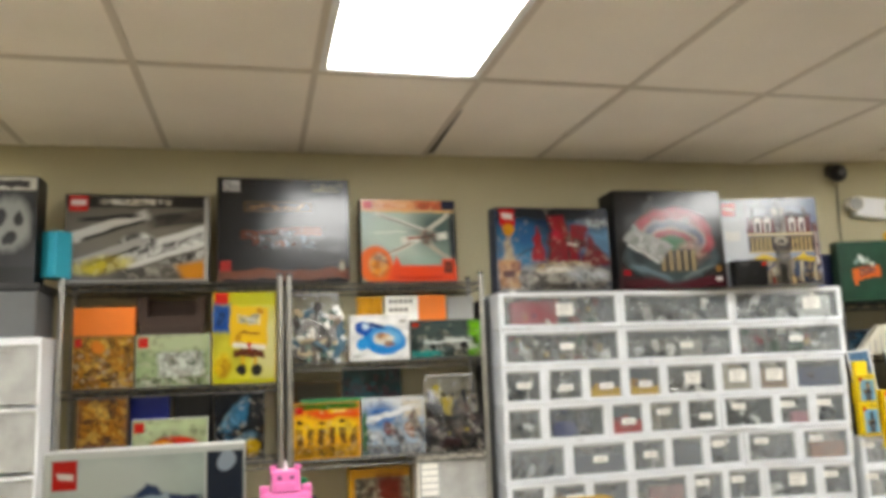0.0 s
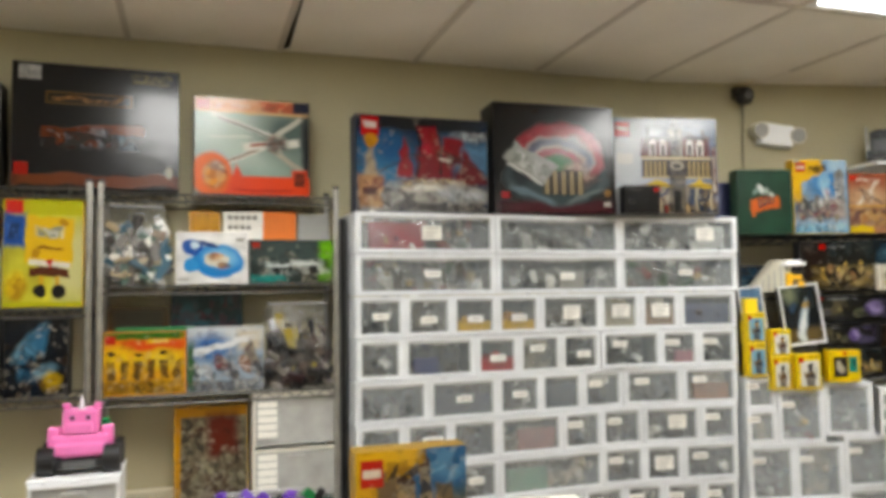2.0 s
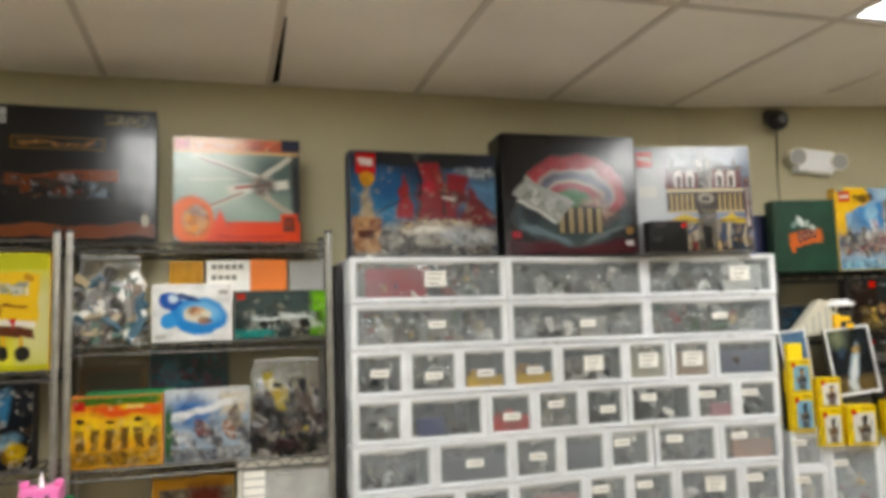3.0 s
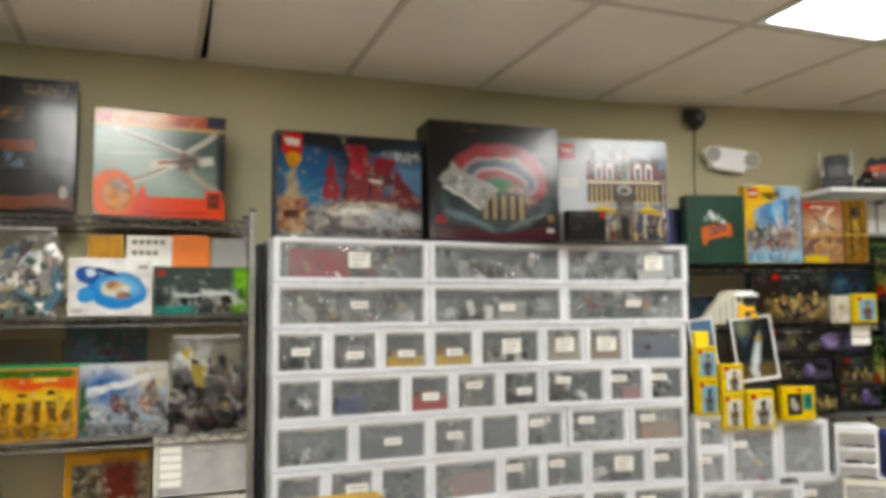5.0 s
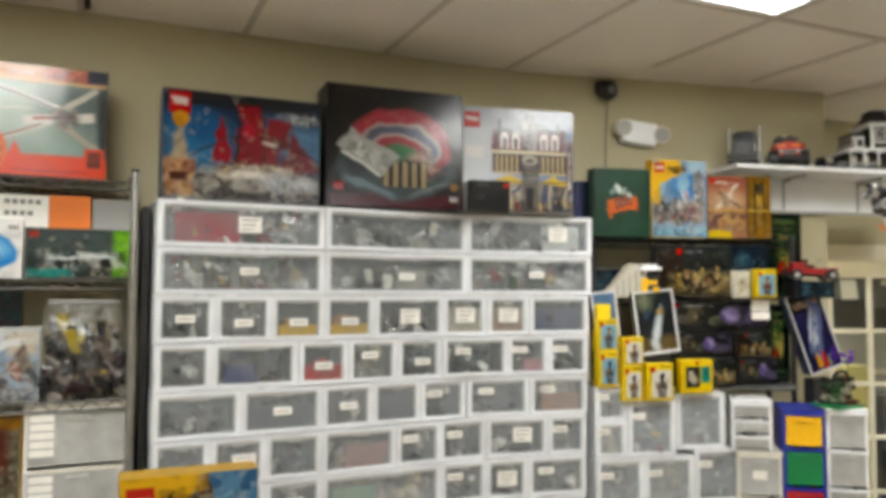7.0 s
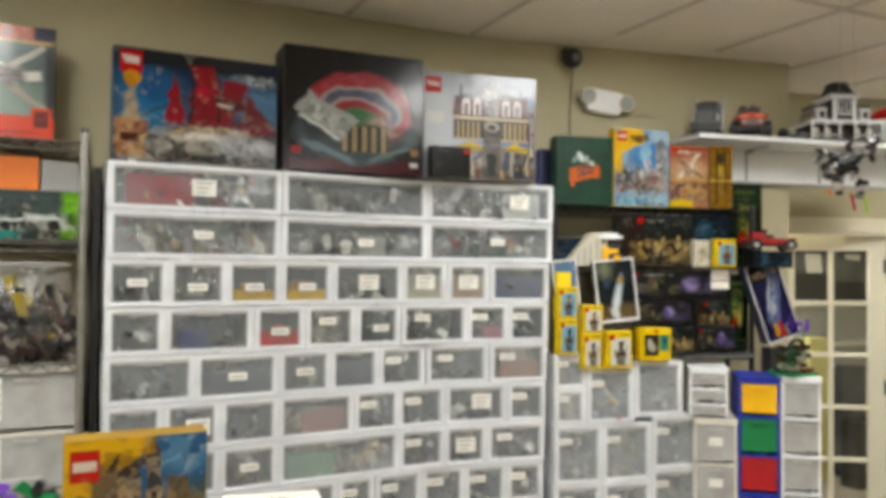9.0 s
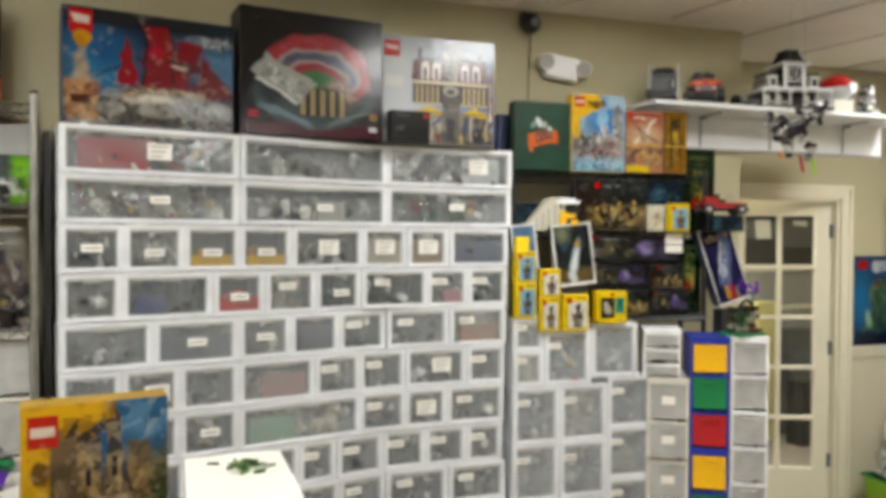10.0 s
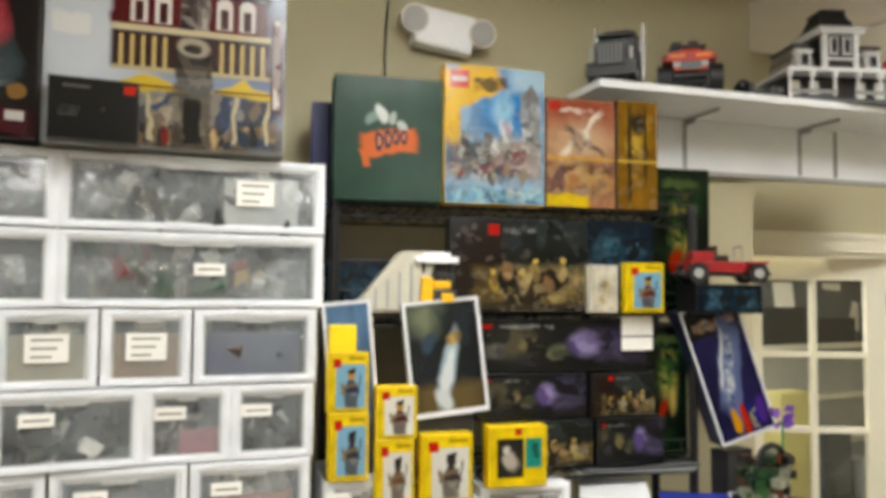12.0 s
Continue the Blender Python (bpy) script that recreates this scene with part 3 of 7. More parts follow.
           (3, 6): (-0.1, 0.36, 0.4, surface("rose_card", "a8707c", 0.5), "rose packet"), (2, 5): (-0.36, 0.36, 0.7, M_PALE, "pale packet"), (2, 6): (-0.36, 0.36, 0.7, surface("buff_card", "a08a78", 0.5), "buff packet")}
rnd = random.Random(11)
for k, xs in enumerate(ROWS):
    z = TOPZ - (k + 1) * PITCH
    for n in range(len(xs) - 1):
        w = xs[n + 1] - xs[n]
        low = 0.4 if (k, n) in ((2, 2), (2, 3), (3, 2)) else None
        lab = None
        if (k, n) not in NO_LABEL and k < 10:
            big = (k, n) in ((2, 4), (2, 5), (2, 6), (5, 6), (6, 5), (0, 0), (0, 2), (5, 1))
            side, up = LABEL_AT.get((k, n), (0, 0.5) if k < 3 else ((-0.2, 0.64) if n > 3 else (0.0, 0.5)))
            lab = (side, up, 0.085 if big else 0.068, 0.06 if big else 0.028)
        unit = stack_drawer("stacking_drawer", front_at(xs[n]), front_at(xs[n + 1]), z, PITCH, 0.28, 0.022, M_HAZY if k > 3 else M_CLEAR, FILL.get((k, n), G), lab,
                     "wide white stacking drawer with clear front, full of small pieces" if w > 0.4 else "small white stacking drawer with clear labelled front", "storage drawer", "wall of stacking drawers", k * 7 + n, level=low)
        if (k, n) in WRAPPED:
            a, b, top_, mat, txt = WRAPPED[k, n]
            part("wrapped_block", solid((a * w, 0.009, 0.018, b * w, 0.03, 0.018 + top_ * (PITCH - 0.036)), bevel=0.004), mat, unit, txt)
base = thing("drawer_plinth", Matrix.Translation((0, 0, 0)), "low white wooden plinth under the drawer wall", "plinth")
part("board", solid((-0.31, 3.22, 0.0, 1.42, 3.43, TOPZ - 12 * PITCH - 0.001), bevel=0.003), M_CREAM, base)

# larger cube drawers beside them
CA, CB = (1.50, 3.09), (2.117, 2.95)


def on_line(a, b, x):
    return (x, a[1] + (b[1] - a[1]) * (x - a[0]) / (b[0] - a[0]))


CUBES = [(1.505, 1.65, 1.27, 1.42), (1.505, 1.65, 1.11, 1.27), (1.652, 1.878, 1.11, 1.358), (1.88, 2.118, 1.135, 1.388)]
for k in range(4):
    CUBES += [(1.505, 1.728, 1.108 - 0.262 * (k + 1), 1.108 - 0.262 * k), (1.73, 1.966, 1.108 - 0.262 * (k + 1), 1.108 - 0.262 * k)]
CUBES += [(1.968, 2.19, 1.133 - 0.24 * (k + 1), 1.133 - 0.24 * k) for k in range(4)]
for n, (x0, x1, z0, z1) in enumerate(CUBES):
    stack_drawer("storage_cube", on_line(CA, CB, x0), on_line(CA, CB, x1), z0, z1 - z0, 0.24, 0.024, M_CLOUDY, (M_PIECES, M_PALE, M_MIXED, M_PIECES)[n % 4],
                 (-0.28, 0.72, 0.06, 0.026) if n not in (3,) else None, "large white stacking cube drawer with clear front", "storage cube", "cube drawers", n, 70)
base = thing("cube_plinth", Matrix.Translation((0, 0, 0)), "low white plinth under the cube drawers", "plinth")
part("board", solid((1.56, 3.08, 0, 1.96, 3.26, 0.059)), M_CREAM, base)
base = thing("cube_plinth", Matrix.Translation((0, 0, 0)), "low white plinth under the cube drawers", "plinth")
part("board", solid((1.99, 3.0, 0, 2.18, 3.18, 0.172)), M_CREAM, base)


def drawer_tower(name, l, r, z0, heights, d, mats, text, frame_mat, lip=0.006, labels=False, top_mat=None):
    """A tower of full-width drawers in a frame, top drawer first."""
    m, w = facing(l, r, z0)
    t = thing(name, m, text, "drawer tower", "drawer towers")
    b, total = w / 2, sum(heights)
    part("frame", solid((-b, 0.006, 0, -b + 0.012, d, total), (b - 0.012, 0.006, 0, b, d, total), (-b + 0.012, d - 0.01, 0, b - 0.012, d, total)), frame_mat, t)
    part("top", solid((-b - 0.004, -0.004, total, b + 0.004, d, total + 0.014), bevel=0.004), top_mat or frame_mat, t)
    z = total
    for k, h in enumerate(heights):
        z -= h
        mat = mats[k % len(mats)]
        dr = part("drawer", solid((-b + 0.013, 0.0, z + 0.012, b - 0.013, 0.006, z + h - 0.008), (-b + 0.014, 0.006, z + 0.012, -b + 0.018, d - 0.02, z + h - 0.03), (b - 0.018, 0.006, z + 0.012, b - 0.014, d - 0.02, z + h - 0.03), (-b + 0.018, 0.006, z + 0.012, b - 0.018, d - 0.02, z + 0.016)), mat, t)
        part("rim", solid((-b + 0.002, -lip, z + h - 0.014, b - 0.002, 0.005, z + h - 0.002), bevel=0.0015), frame_mat, dr)
        part("handle", solid((-0.035, -lip - 0.01, z + h - 0.04, 0.035, -0.0005, z + h - 0.026), bevel=0.003), mat if mat is not M_CLEAR else frame_mat, dr)
        if mat in (M_CLEAR, M_CLEAR2):
            part("filling", heap(w - 0.06, h * 0.6, d * 0.6, 40, k + int(total * 100)), (M_PIECES, M_PALE)[k % 2], dr, m=Matrix.Translation((0, 0.012, z + 0.018)))
        if labels:
            part("label", solid((-0.03, -0.004, z + h * 0.42, 0.03, -0.0005, z + h * 0.62)), M_PAPER, dr)
    return t


drawer_tower("small_drawer_tower", (2.125, 2.92), (2.258, 2.815), 1.132, (0.075, 0.07, 0.068), 0.2, (M_CLEAR2,), "small white desktop tower of three clear drawers", M_WHITE)
drawer_tower("narrow_drawer_tower", (2.14, 2.905), (2.287, 2.79), 0.0, (0.186,) * 6, 0.26, (M_CLEAR2,), "narrow white drawer tower with labelled clear drawers", M_CREAM, labels=True)
TA, TB = (2.292, 2.787), (2.428, 2.680)
ct = drawer_tower("coloured_drawer_tower", TA, TB, 0.03, (0.155, 0.172, 0.172), 0.24, (M_YEL, M_GREEN, M_REDP), "blue drawer tower with yellow, green and red drawers", M_BLUE)
ct.matrix_basis = Matrix.Translation((0, 0, 0.78)) @ ct.matrix_basis
ct2 = drawer_tower("coloured_drawer_tower", TA, TB, 0.0, (0.172, 0.172, 0.172, 0.23), 0.24, (M_YEL, M_GREEN, M_REDP, M_YEL), "blue drawer tower with yellow, green and red drawers", M_BLUE, top_mat=M_BLUE)
ct2.matrix_basis = ct2.matrix_basis @ Matrix.Diagonal((1, 1, 1.062, 1))
drawer_tower("clear_drawer_tower", (2.434, 2.676), (2.562, 2.574), 0.0, (0.165,) * 8, 0.22, (M_CLEAR2,), "white tower of clear plastic drawers", M_WHITE, lip=0.012)


# ---- wire racks ----
def wire_rack(name, l, r, depth, levels, text, mat, top, rail=False):
    m, w = facing(l, r, 0)
    t = thing(name, m, text, "wire rack", "wire racks")
    b = w / 2
    for x, y in ((-b + 0.013, 0.013), (b - 0.013, 0.013), (-b + 0.013, depth), (b - 0.013, depth)):
        bm = bmesh.new()
        rod(bm, (x, y, 0), (x, y, top), 0.0125, 12)
        z = 0.06
        while z < top:
            rod(bm, (x, y, z), (x, y, z + 0.004), 0.0137, 10)
            z += 0.0508
        part("post", bm, mat, t)
    for z in levels:
        bm = bmesh.new()
        for y in (0.013, depth):
            rod(bm, (-b + 0.013, y, z), (b - 0.013, y, z), 0.004, 6)
            rod(bm, (-b + 0.013, y, z - 0.03), (b - 0.013, y, z - 0.03), 0.004, 6)
            n = int(w / 0.04)
            for i in range(n):
                x0, x1 = -b + 0.02 + (w - 0.04) * i / n, -b + 0.02 + (w - 0.04) * (i + 1) / n
                rod(bm, (x0, y, z - (0.0 if i % 2 else 0.03)), (x1, y, z - (0.03 if i % 2 else 0.0)), 0.0025, 5)
        for x in (-b + 0.013, b - 0.013):
            rod(bm, (x, 0.013, z), (x, depth, z), 0.004, 6)
            rod(bm, (x, 0.013, z - 0.03), (x, depth, z - 0.03), 0.004, 6)
        n = int(w / 0.028)
        for i in range(1, n):
            x = -b + w * i / n
            rod(bm, (x, 0.013, z + 0.004), (x, depth, z + 0.004), 0.0022, 5)
        if rail:
            for dz in (0.03, 0.06):
                rod(bm, (-b + 0.013, 0.004, z + dz), (b - 0.013, 0.004, z + dz), 0.002, 5)
            for i in range(0, n, 2):
                x = -b + w * i / n
                rod(bm, (x, 0.004, z - 0.01), (x, 0.004, z + 0.06), 0.0018, 5)
        part("wire_shelf", bm, M_WIRE if mat is M_CHROME else mat, t)
    for x in (-b + 0.013, b - 0.013):
        for y in (0.013, depth):
            bm = bmesh.new()
            rod(bm, (x, y, top), (x, y, top + 0.012), 0.014, 12)
            part("post_cap", bm, M_DARK, t)
    return t


wire_rack("wire_rack", (-2.205, 3.165), (-1.297, 3.165), 0.24, (2.235, 1.797, 1.475, 0.3), "chrome wire shelving rack filled with boxed sets", M_CHROME, 2.262)
wire_rack("wire_rack", (-1.285, 3.165), (-0.382, 3.165), 0.24, (2.225, 1.876, 1.462, 0.62, 0.1), "chrome wire shelving rack with boxed sets and bags", M_CHROME, 2.262)
wire_rack("black_wire_rack", (1.53, 3.15), (2.52, 2.90), 0.22, (2.085, 1.81, 1.41, 0.5), "black wire shelving rack with a front rail, full of boxes", M_BLACKWIRE, 2.1, True)


# Dark strip added to stand in for the shade between rack and drawers.
gap_strip = thing("upright_board", Matrix.Translation((-0.352, 3.25, 0)), "dark upright strip added for the shaded gap between rack and drawers", "board")
part("dark_strip", solid((-0.012, 0, 0, 0.012, 0.18, 2.15), bevel=0.002), M_DARK, gap_strip)


# ---- boxed sets ----
def boxed_set(l, r, z0, z1, depth, body, face, text, lean=0.0, group="boxed building sets", roll=0.0, name="boxed_set"):
    m, w = facing(l, r, z0)
    m = m @ Matrix.Rotation(radians(lean), 4, "X") @ Matrix.Rotation(radians(roll), 4, "Y")
    t = thing(name, m, text, "boxed set", group)
    h = z1 - z0
    part("carton", solid((-w / 2, 0.001, 0, w / 2, depth, h), bevel=0.0025), body, t)
    part("printed_front", solid((-w / 2 + 0.002, -0.0012, 0.002, w / 2 - 0.002, 0.0014, h - 0.002)), face, t)
    return t


LOGO = ("r", 0.09, 0.88, 0.12, 0.16, "c8201e")
WARM = ["5c3a1c", "a4722e", "d0a04c", "7d5527", "c08a3a", "3a2a18", "e0c070"]
CITY = ["3a4a2a", "6e7a50", "b8c0b0", "8a9a70", "d8d8cc", "50603a"]

blk = art("art_bridge", "14151a", [("r", 0.5, 0.06, 1, 0.1, "7a4a34", 0, 0.1), ("r", 0.45, 0.72, 0.52, 0.1, "6a5536"), ("r", 0.45, 0.72, 0.49, 0.07, "0b0b0d"), ("r", 0.45, 0.725, 0.44, 0.04, ["0b0b0d", "8a6a48", "0b0b0d", "a5825a"], 0, 0.05, 50),
    ("r", 0.47, 0.46, 0.6, 0.09, "7c4526", 3, 0.05), ("r", 0.4, 0.4, 0.4, 0.16, ["14151a", "7c4526", "2a1a12", "14151a", "14151a", "8a8f96"], 0, 0.3, 45), ("r", 0.1, 0.92, 0.13, 0.12, ["d8d8d4", "9a9a98", "c8c8c4"], 0, 0.02, 60), ("r", 0.68, 0.36, 0.12, 0.12, ["14151a", "7c8a94", "3a4450", "14151a"], 0, 0.2, 60), ("r", 0.06, 0.14, 0.08, 0.1, "a82a24"), ("e", 0.94, 0.14, 0.05, 0.1, "a8a294"), ("r", 0.83, 0.92, 0.22, 0.08, ["14151a", "6a6040", "14151a", "8a8050"], 0, 0.1, 50)], rough=0.22)
xwing = art("art_spacecraft", "8fa49a", [("e", 0.4, 0.6, 0.9, 0.7, "c3d0c6", 0, 0.5), ("e", 0.8, 0.66, 0.5, 0.5, "5c6f6a", 0, 0.6), ("r", 0.98, 0.5, 0.1, 0.8, "1f272c", 0, 0.5), ("r", 0.45, 0.93, 1, 0.15, "f0bf92", 0, 0.25), ("r", 0.3, 0.92, 0.5, 0.05, ["f6e0c4", "e09a6a", "f0bf92"], 0, 0.2, 26), ("r", 0.72, 0.93, 0.34, 0.11, ["d8664a", "8a4030", "e8b08a"], 0, 0.2, 22), ("r", 0.93, 0.95, 0.16, 0.13, "1c2440", 0, 0.1), ("r", 0.5, 0.855, 1, 0.015, "e8c890", 0, 0.2),
    ("r", 0.42, 0.72, 0.6, 0.05, "e4e2da", -22, 0.08), ("r", 0.42, 0.71, 0.5, 0.018, "7a8078", -22, 0.1), ("r", 0.45, 0.42, 0.56, 0.05, "dcd8cc", 26, 0.08), ("r", 0.45, 0.43, 0.46, 0.016, "84604e", 26, 0.1), ("r", 0.74, 0.66, 0.5, 0.05, "cfccc0", 42, 0.08), ("r", 0.76, 0.4, 0.44, 0.05, "b8b2a4", -38, 0.08), ("r", 0.66, 0.53, 0.5, 0.08, "e8e4da", 8, 0.08), ("r", 0.62, 0.535, 0.3, 0.03, "a04a38", 8, 0.1), ("e", 0.7, 0.54, 0.2, 0.2, ["8a9088", "34312c", "d9d2c2", "7a4a3a", "5a554a"], 0, 0.3, 30), ("r", 0.3, 0.6, 0.34, 0.012, "f2efe6", 2, 0.2),
    ("r", 0.62, 0.09, 0.8, 0.2, "ec5f3c", 0, 0.1), ("r", 0.6, 0.045, 0.5, 0.03, "c03c24", 0, 0.2), ("e", 0.14, 0.2, 0.34, 0.46, "ee7a30", 0, 0.1), ("e", 0.17, 0.2, 0.2, 0.3, ["e8a02e", "d8c8a0", "6a4a2a", "b8b0a0", "3a2c20"], 0, 0.2, 26), ("t", 0.36, 0.2, 0.16, 0.22, "ec5f3c", 0, 0.2), ("r", 0.91, 0.17, 0.14, 0.2, "ec5f3c"), ("r", 0.91, 0.17, 0.1, 0.15, ["3a2420", "8a4030", "241a18"], 0, 0.03, 30), ("r", 0.07, 0.93, 0.1, 0.1, "c83a34")], rough=0.28, wobble=0.01, gloss=0.5)
ship = art("art_red_sailing_ship", "1f3c5c", [("r", 0.5, 0.95, 1, 0.2, "141c26", 0, 0.5), ("e", 0.2, 0.5, 0.4, 0.5, "4a86ac", 0, 0.6), ("r", 0.85, 0.6, 0.4, 0.3, "6d94b4", -10, 0.5), ("e", 0.9, 0.82, 0.3, 0.12, ["c8d0d4", "16263a", "5a3a3a"], 0, 0.4, 25), ("e", 0.24, 0.66, 0.2, 0.3, "2f6494", 0, 0.6), ("r", 0.5, 0.12, 1.0, 0.32, ["5a564e", "a8a49c", "2c2a28", "d8d4cc", "6a645c"], 0, 0.35, 26),
    ("t", 0.36, 0.58, 0.13, 0.42, "a5182e", 0, 0.1), ("r", 0.58, 0.52, 0.28, 0.36, "8f1527", 2, 0.15), ("r", 0.54, 0.78, 0.15, 0.26, "a31a2c", 4, 0.15), ("r", 0.72, 0.66, 0.14, 0.26, "981829", -4, 0.15), ("t", 0.84, 0.5, 0.3, 0.4, "7c1222", 10, 0.15), ("r", 0.56, 0.6, 0.3, 0.012, "4a0c16", 2), ("r", 0.63, 0.62, 0.015, 0.5, "2a1414", 0, 0.1), ("r", 0.45, 0.6, 0.014, 0.5, "2a1414", 0, 0.1), ("e", 0.52, 0.66, 0.1, 0.16, "c03048", 20, 0.4), ("e", 0.72, 0.56, 0.12, 0.12, "5c0c18", 0, 0.4), ("r", 0.8, 0.56, 0.4, 0.01, "3a2020", -34, 0.2), ("r", 0.28, 0.5, 0.36, 0.008, "3a2a26", 40, 0.2), ("r", 0.66, 0.56, 0.1, 0.04, "d8c8c0", -20, 0.2),
    ("r", 0.58, 0.28, 0.5, 0.12, ["c8a878", "e0d0a8", "8a5a34", "d8d0c8", "5a3424"], 0, 0.2, 50), ("e", 0.74, 0.2, 0.5, 0.16, ["f0f2f4", "c8ccd0", "8a8c90"], -8, 0.5, 24), ("e", 0.5, 0.24, 0.3, 0.08, "ece4d8", 4, 0.4), ("e", 0.42, 0.14, 0.4, 0.14, ["b8b4ac", "54504a", "8a867e"], 0, 0.4, 30), ("r", 0.5, 0.06, 0.24, 0.08, "3a342e", 0, 0.4),
    ("t", 0.1, 0.5, 0.13, 0.42, "b8a890", 0, 0.2), ("r", 0.1, 0.2, 0.17, 0.34, ["b88a60", "d8b48a", "8a4a34", "c8a078"], 0, 0.1, 35), ("r", 0.1, 0.2, 0.11, 0.08, "5a2a1c", 0, 0.1), ("r", 0.1, 0.88, 0.13, 0.2, "c8201e"), ("r", 0.1, 0.9, 0.1, 0.08, "e8d8d0", 0, 0.1), ("e", 0.1, 0.72, 0.09, 0.14, "d8a03c", 0, 0.1)], rough=0.22, busy=0.2, grain=55.0)
stadium = art("art_stadium", "18171a", [("r", 0.5, 0.05, 1, 0.12, "5a2430", 0, 0.3), ("e", 0.5, 0.33, 0.84, 0.5, "5c6c70", 0, 0.1), ("e", 0.5, 0.37, 0.78, 0.46, "2f3b40", 0, 0.08), ("e", 0.53, 0.54, 0.74, 0.6, "a85058", 0, 0.07), ("e", 0.53, 0.54, 0.72, 0.57, ["b8545c", "c06a70", "a04850", "b05058"], 0, 0.1, 60), ("e", 0.52, 0.5, 0.6, 0.45, "b8aca8", 0, 0.06), ("e", 0.52, 0.49, 0.56, 0.42, ["46506e", "5a6484", "3c4460"], 0, 0.06, 60), ("e", 0.51, 0.46, 0.45, 0.33, "c0b0ac", 0, 0.06), ("e", 0.51, 0.45, 0.42, 0.3, "a04a50", 0, 0.08), ("e", 0.5, 0.42, 0.34, 0.22, "4a7a50", 0, 0.1),
    ("e", 0.52, 0.22, 0.6, 0.24, "4a585a", 0, 0.2), ("r", 0.7, 0.36, 0.2, 0.22, ["c0a898", "8a6a60", "6a5a54"], 40, 0.4, 40), ("r", 0.56, 0.28, 0.34, 0.21, "332b24", 0, 0.1)] + [("r", x, 0.28, 0.036, 0.21, "b0a080", 0, 0.03) for x in (0.42, 0.49, 0.56, 0.63, 0.7)]
    + [("r", 0.29, 0.46, 0.42, 0.19, "b2b4b0", -33, 0.04), ("r", 0.3, 0.44, 0.36, 0.13, ["c8cac6", "8a8c88", "b8bab6", "dcdcd8"], -33, 0.05, 45), ("r", 0.24, 0.36, 0.34, 0.03, "e0e0dc", -33, 0.1), ("r", 0.3, 0.16, 0.36, 0.05, "7a8c94", -20, 0.2), ("r", 0.74, 0.16, 0.3, 0.03, "7a8484", 22, 0.3), ("r", 0.08, 0.16, 0.07, 0.06, "a83038"), ("e", 0.93, 0.19, 0.07, 0.07, "9a7a50", 0, 0.1), ("r", 0.93, 0.09, 0.06, 0.04, "d8d4d0"), ("r", 0.22, 0.93, 0.3, 0.05, ["4a4038", "1a181b"], 0, 0.1, 60)], rough=0.2)
# The soft "dfe3e8" ellipse paints glare into the left of the corner-house print.
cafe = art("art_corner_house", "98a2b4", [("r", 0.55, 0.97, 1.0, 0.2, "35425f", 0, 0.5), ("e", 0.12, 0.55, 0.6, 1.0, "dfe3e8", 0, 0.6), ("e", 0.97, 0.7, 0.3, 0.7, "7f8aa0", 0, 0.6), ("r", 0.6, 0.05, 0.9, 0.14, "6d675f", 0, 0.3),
    ("t", 0.6, 0.86, 0.56, 0.16, "7b7d86", 0, 0.1), ("r", 0.6, 0.70, 0.66, 0.22, "6a1016", 0, 0.04), ("r", 0.6, 0.79, 0.64, 0.03, "3a3238", 0, 0.1), ("r", 0.6, 0.74, 0.14, 0.3, ["c8c4bc", "6a645c", "a89f92", "3a3438"], 0, 0.08, 34), ("e", 0.6, 0.92, 0.1, 0.12, "2e3036", 0, 0.2), ("r", 0.6, 0.86, 0.02, 0.26, "4a4a4c"), ("r", 0.33, 0.84, 0.035, 0.12, "4a484e", 0, 0.2), ("r", 0.86, 0.84, 0.035, 0.12, "4a484e", 0, 0.2)]
    + [("r", x, 0.675, 0.07, 0.12, "efe9e2", 0, 0.02) for x in (0.37, 0.47, 0.73, 0.83)] + [("e", x, 0.74, 0.07, 0.07, "efe9e2", 0, 0.02) for x in (0.37, 0.47, 0.73, 0.83)] + [("r", x, 0.67, 0.034, 0.1, "5a1c1e", 0, 0.02) for x in (0.37, 0.47, 0.73, 0.83)]
    + [("r", 0.6, 0.585, 0.68, 0.03, "dccfae"), ("r", 0.6, 0.56, 0.68, 0.014, "4a3428"), ("r", 0.6, 0.47, 0.68, 0.17, "462018", 0, 0.03)] + [("r", x, 0.47, 0.017, 0.16, "d6c490") for x in (0.3, 0.345, 0.39, 0.435, 0.48, 0.72, 0.765, 0.81, 0.855, 0.9)] + [("r", 0.6, 0.385, 0.68, 0.022, "c9bb98"),
    ("t", 0.4, 0.325, 0.36, 0.11, "e4c964", 0, 0.08), ("t", 0.83, 0.325, 0.3, 0.11, "e4c964", 0, 0.08), ("r", 0.4, 0.3, 0.34, 0.012, "8a6a2a"), ("r", 0.83, 0.3, 0.28, 0.012, "8a6a2a"), ("r", 0.62, 0.14, 0.72, 0.27, ["1c1818", "a8906e", "141216", "4a3c34", "22262e", "c0b49e", "2e4a6a"], 0, 0.1, 30)]
    + [("r", x, 0.15, 0.02, 0.24, "cfc4a8", 0, 0.04) for x in (0.3, 0.42, 0.78, 0.92)] + [("e", x, 0.07, 0.035, 0.1, a, 0, 0.2) for x, a in ((0.35, "2a3a6a"), (0.48, "8a2a22"), (0.7, "c8b088"), (0.86, "1c1c20"))]
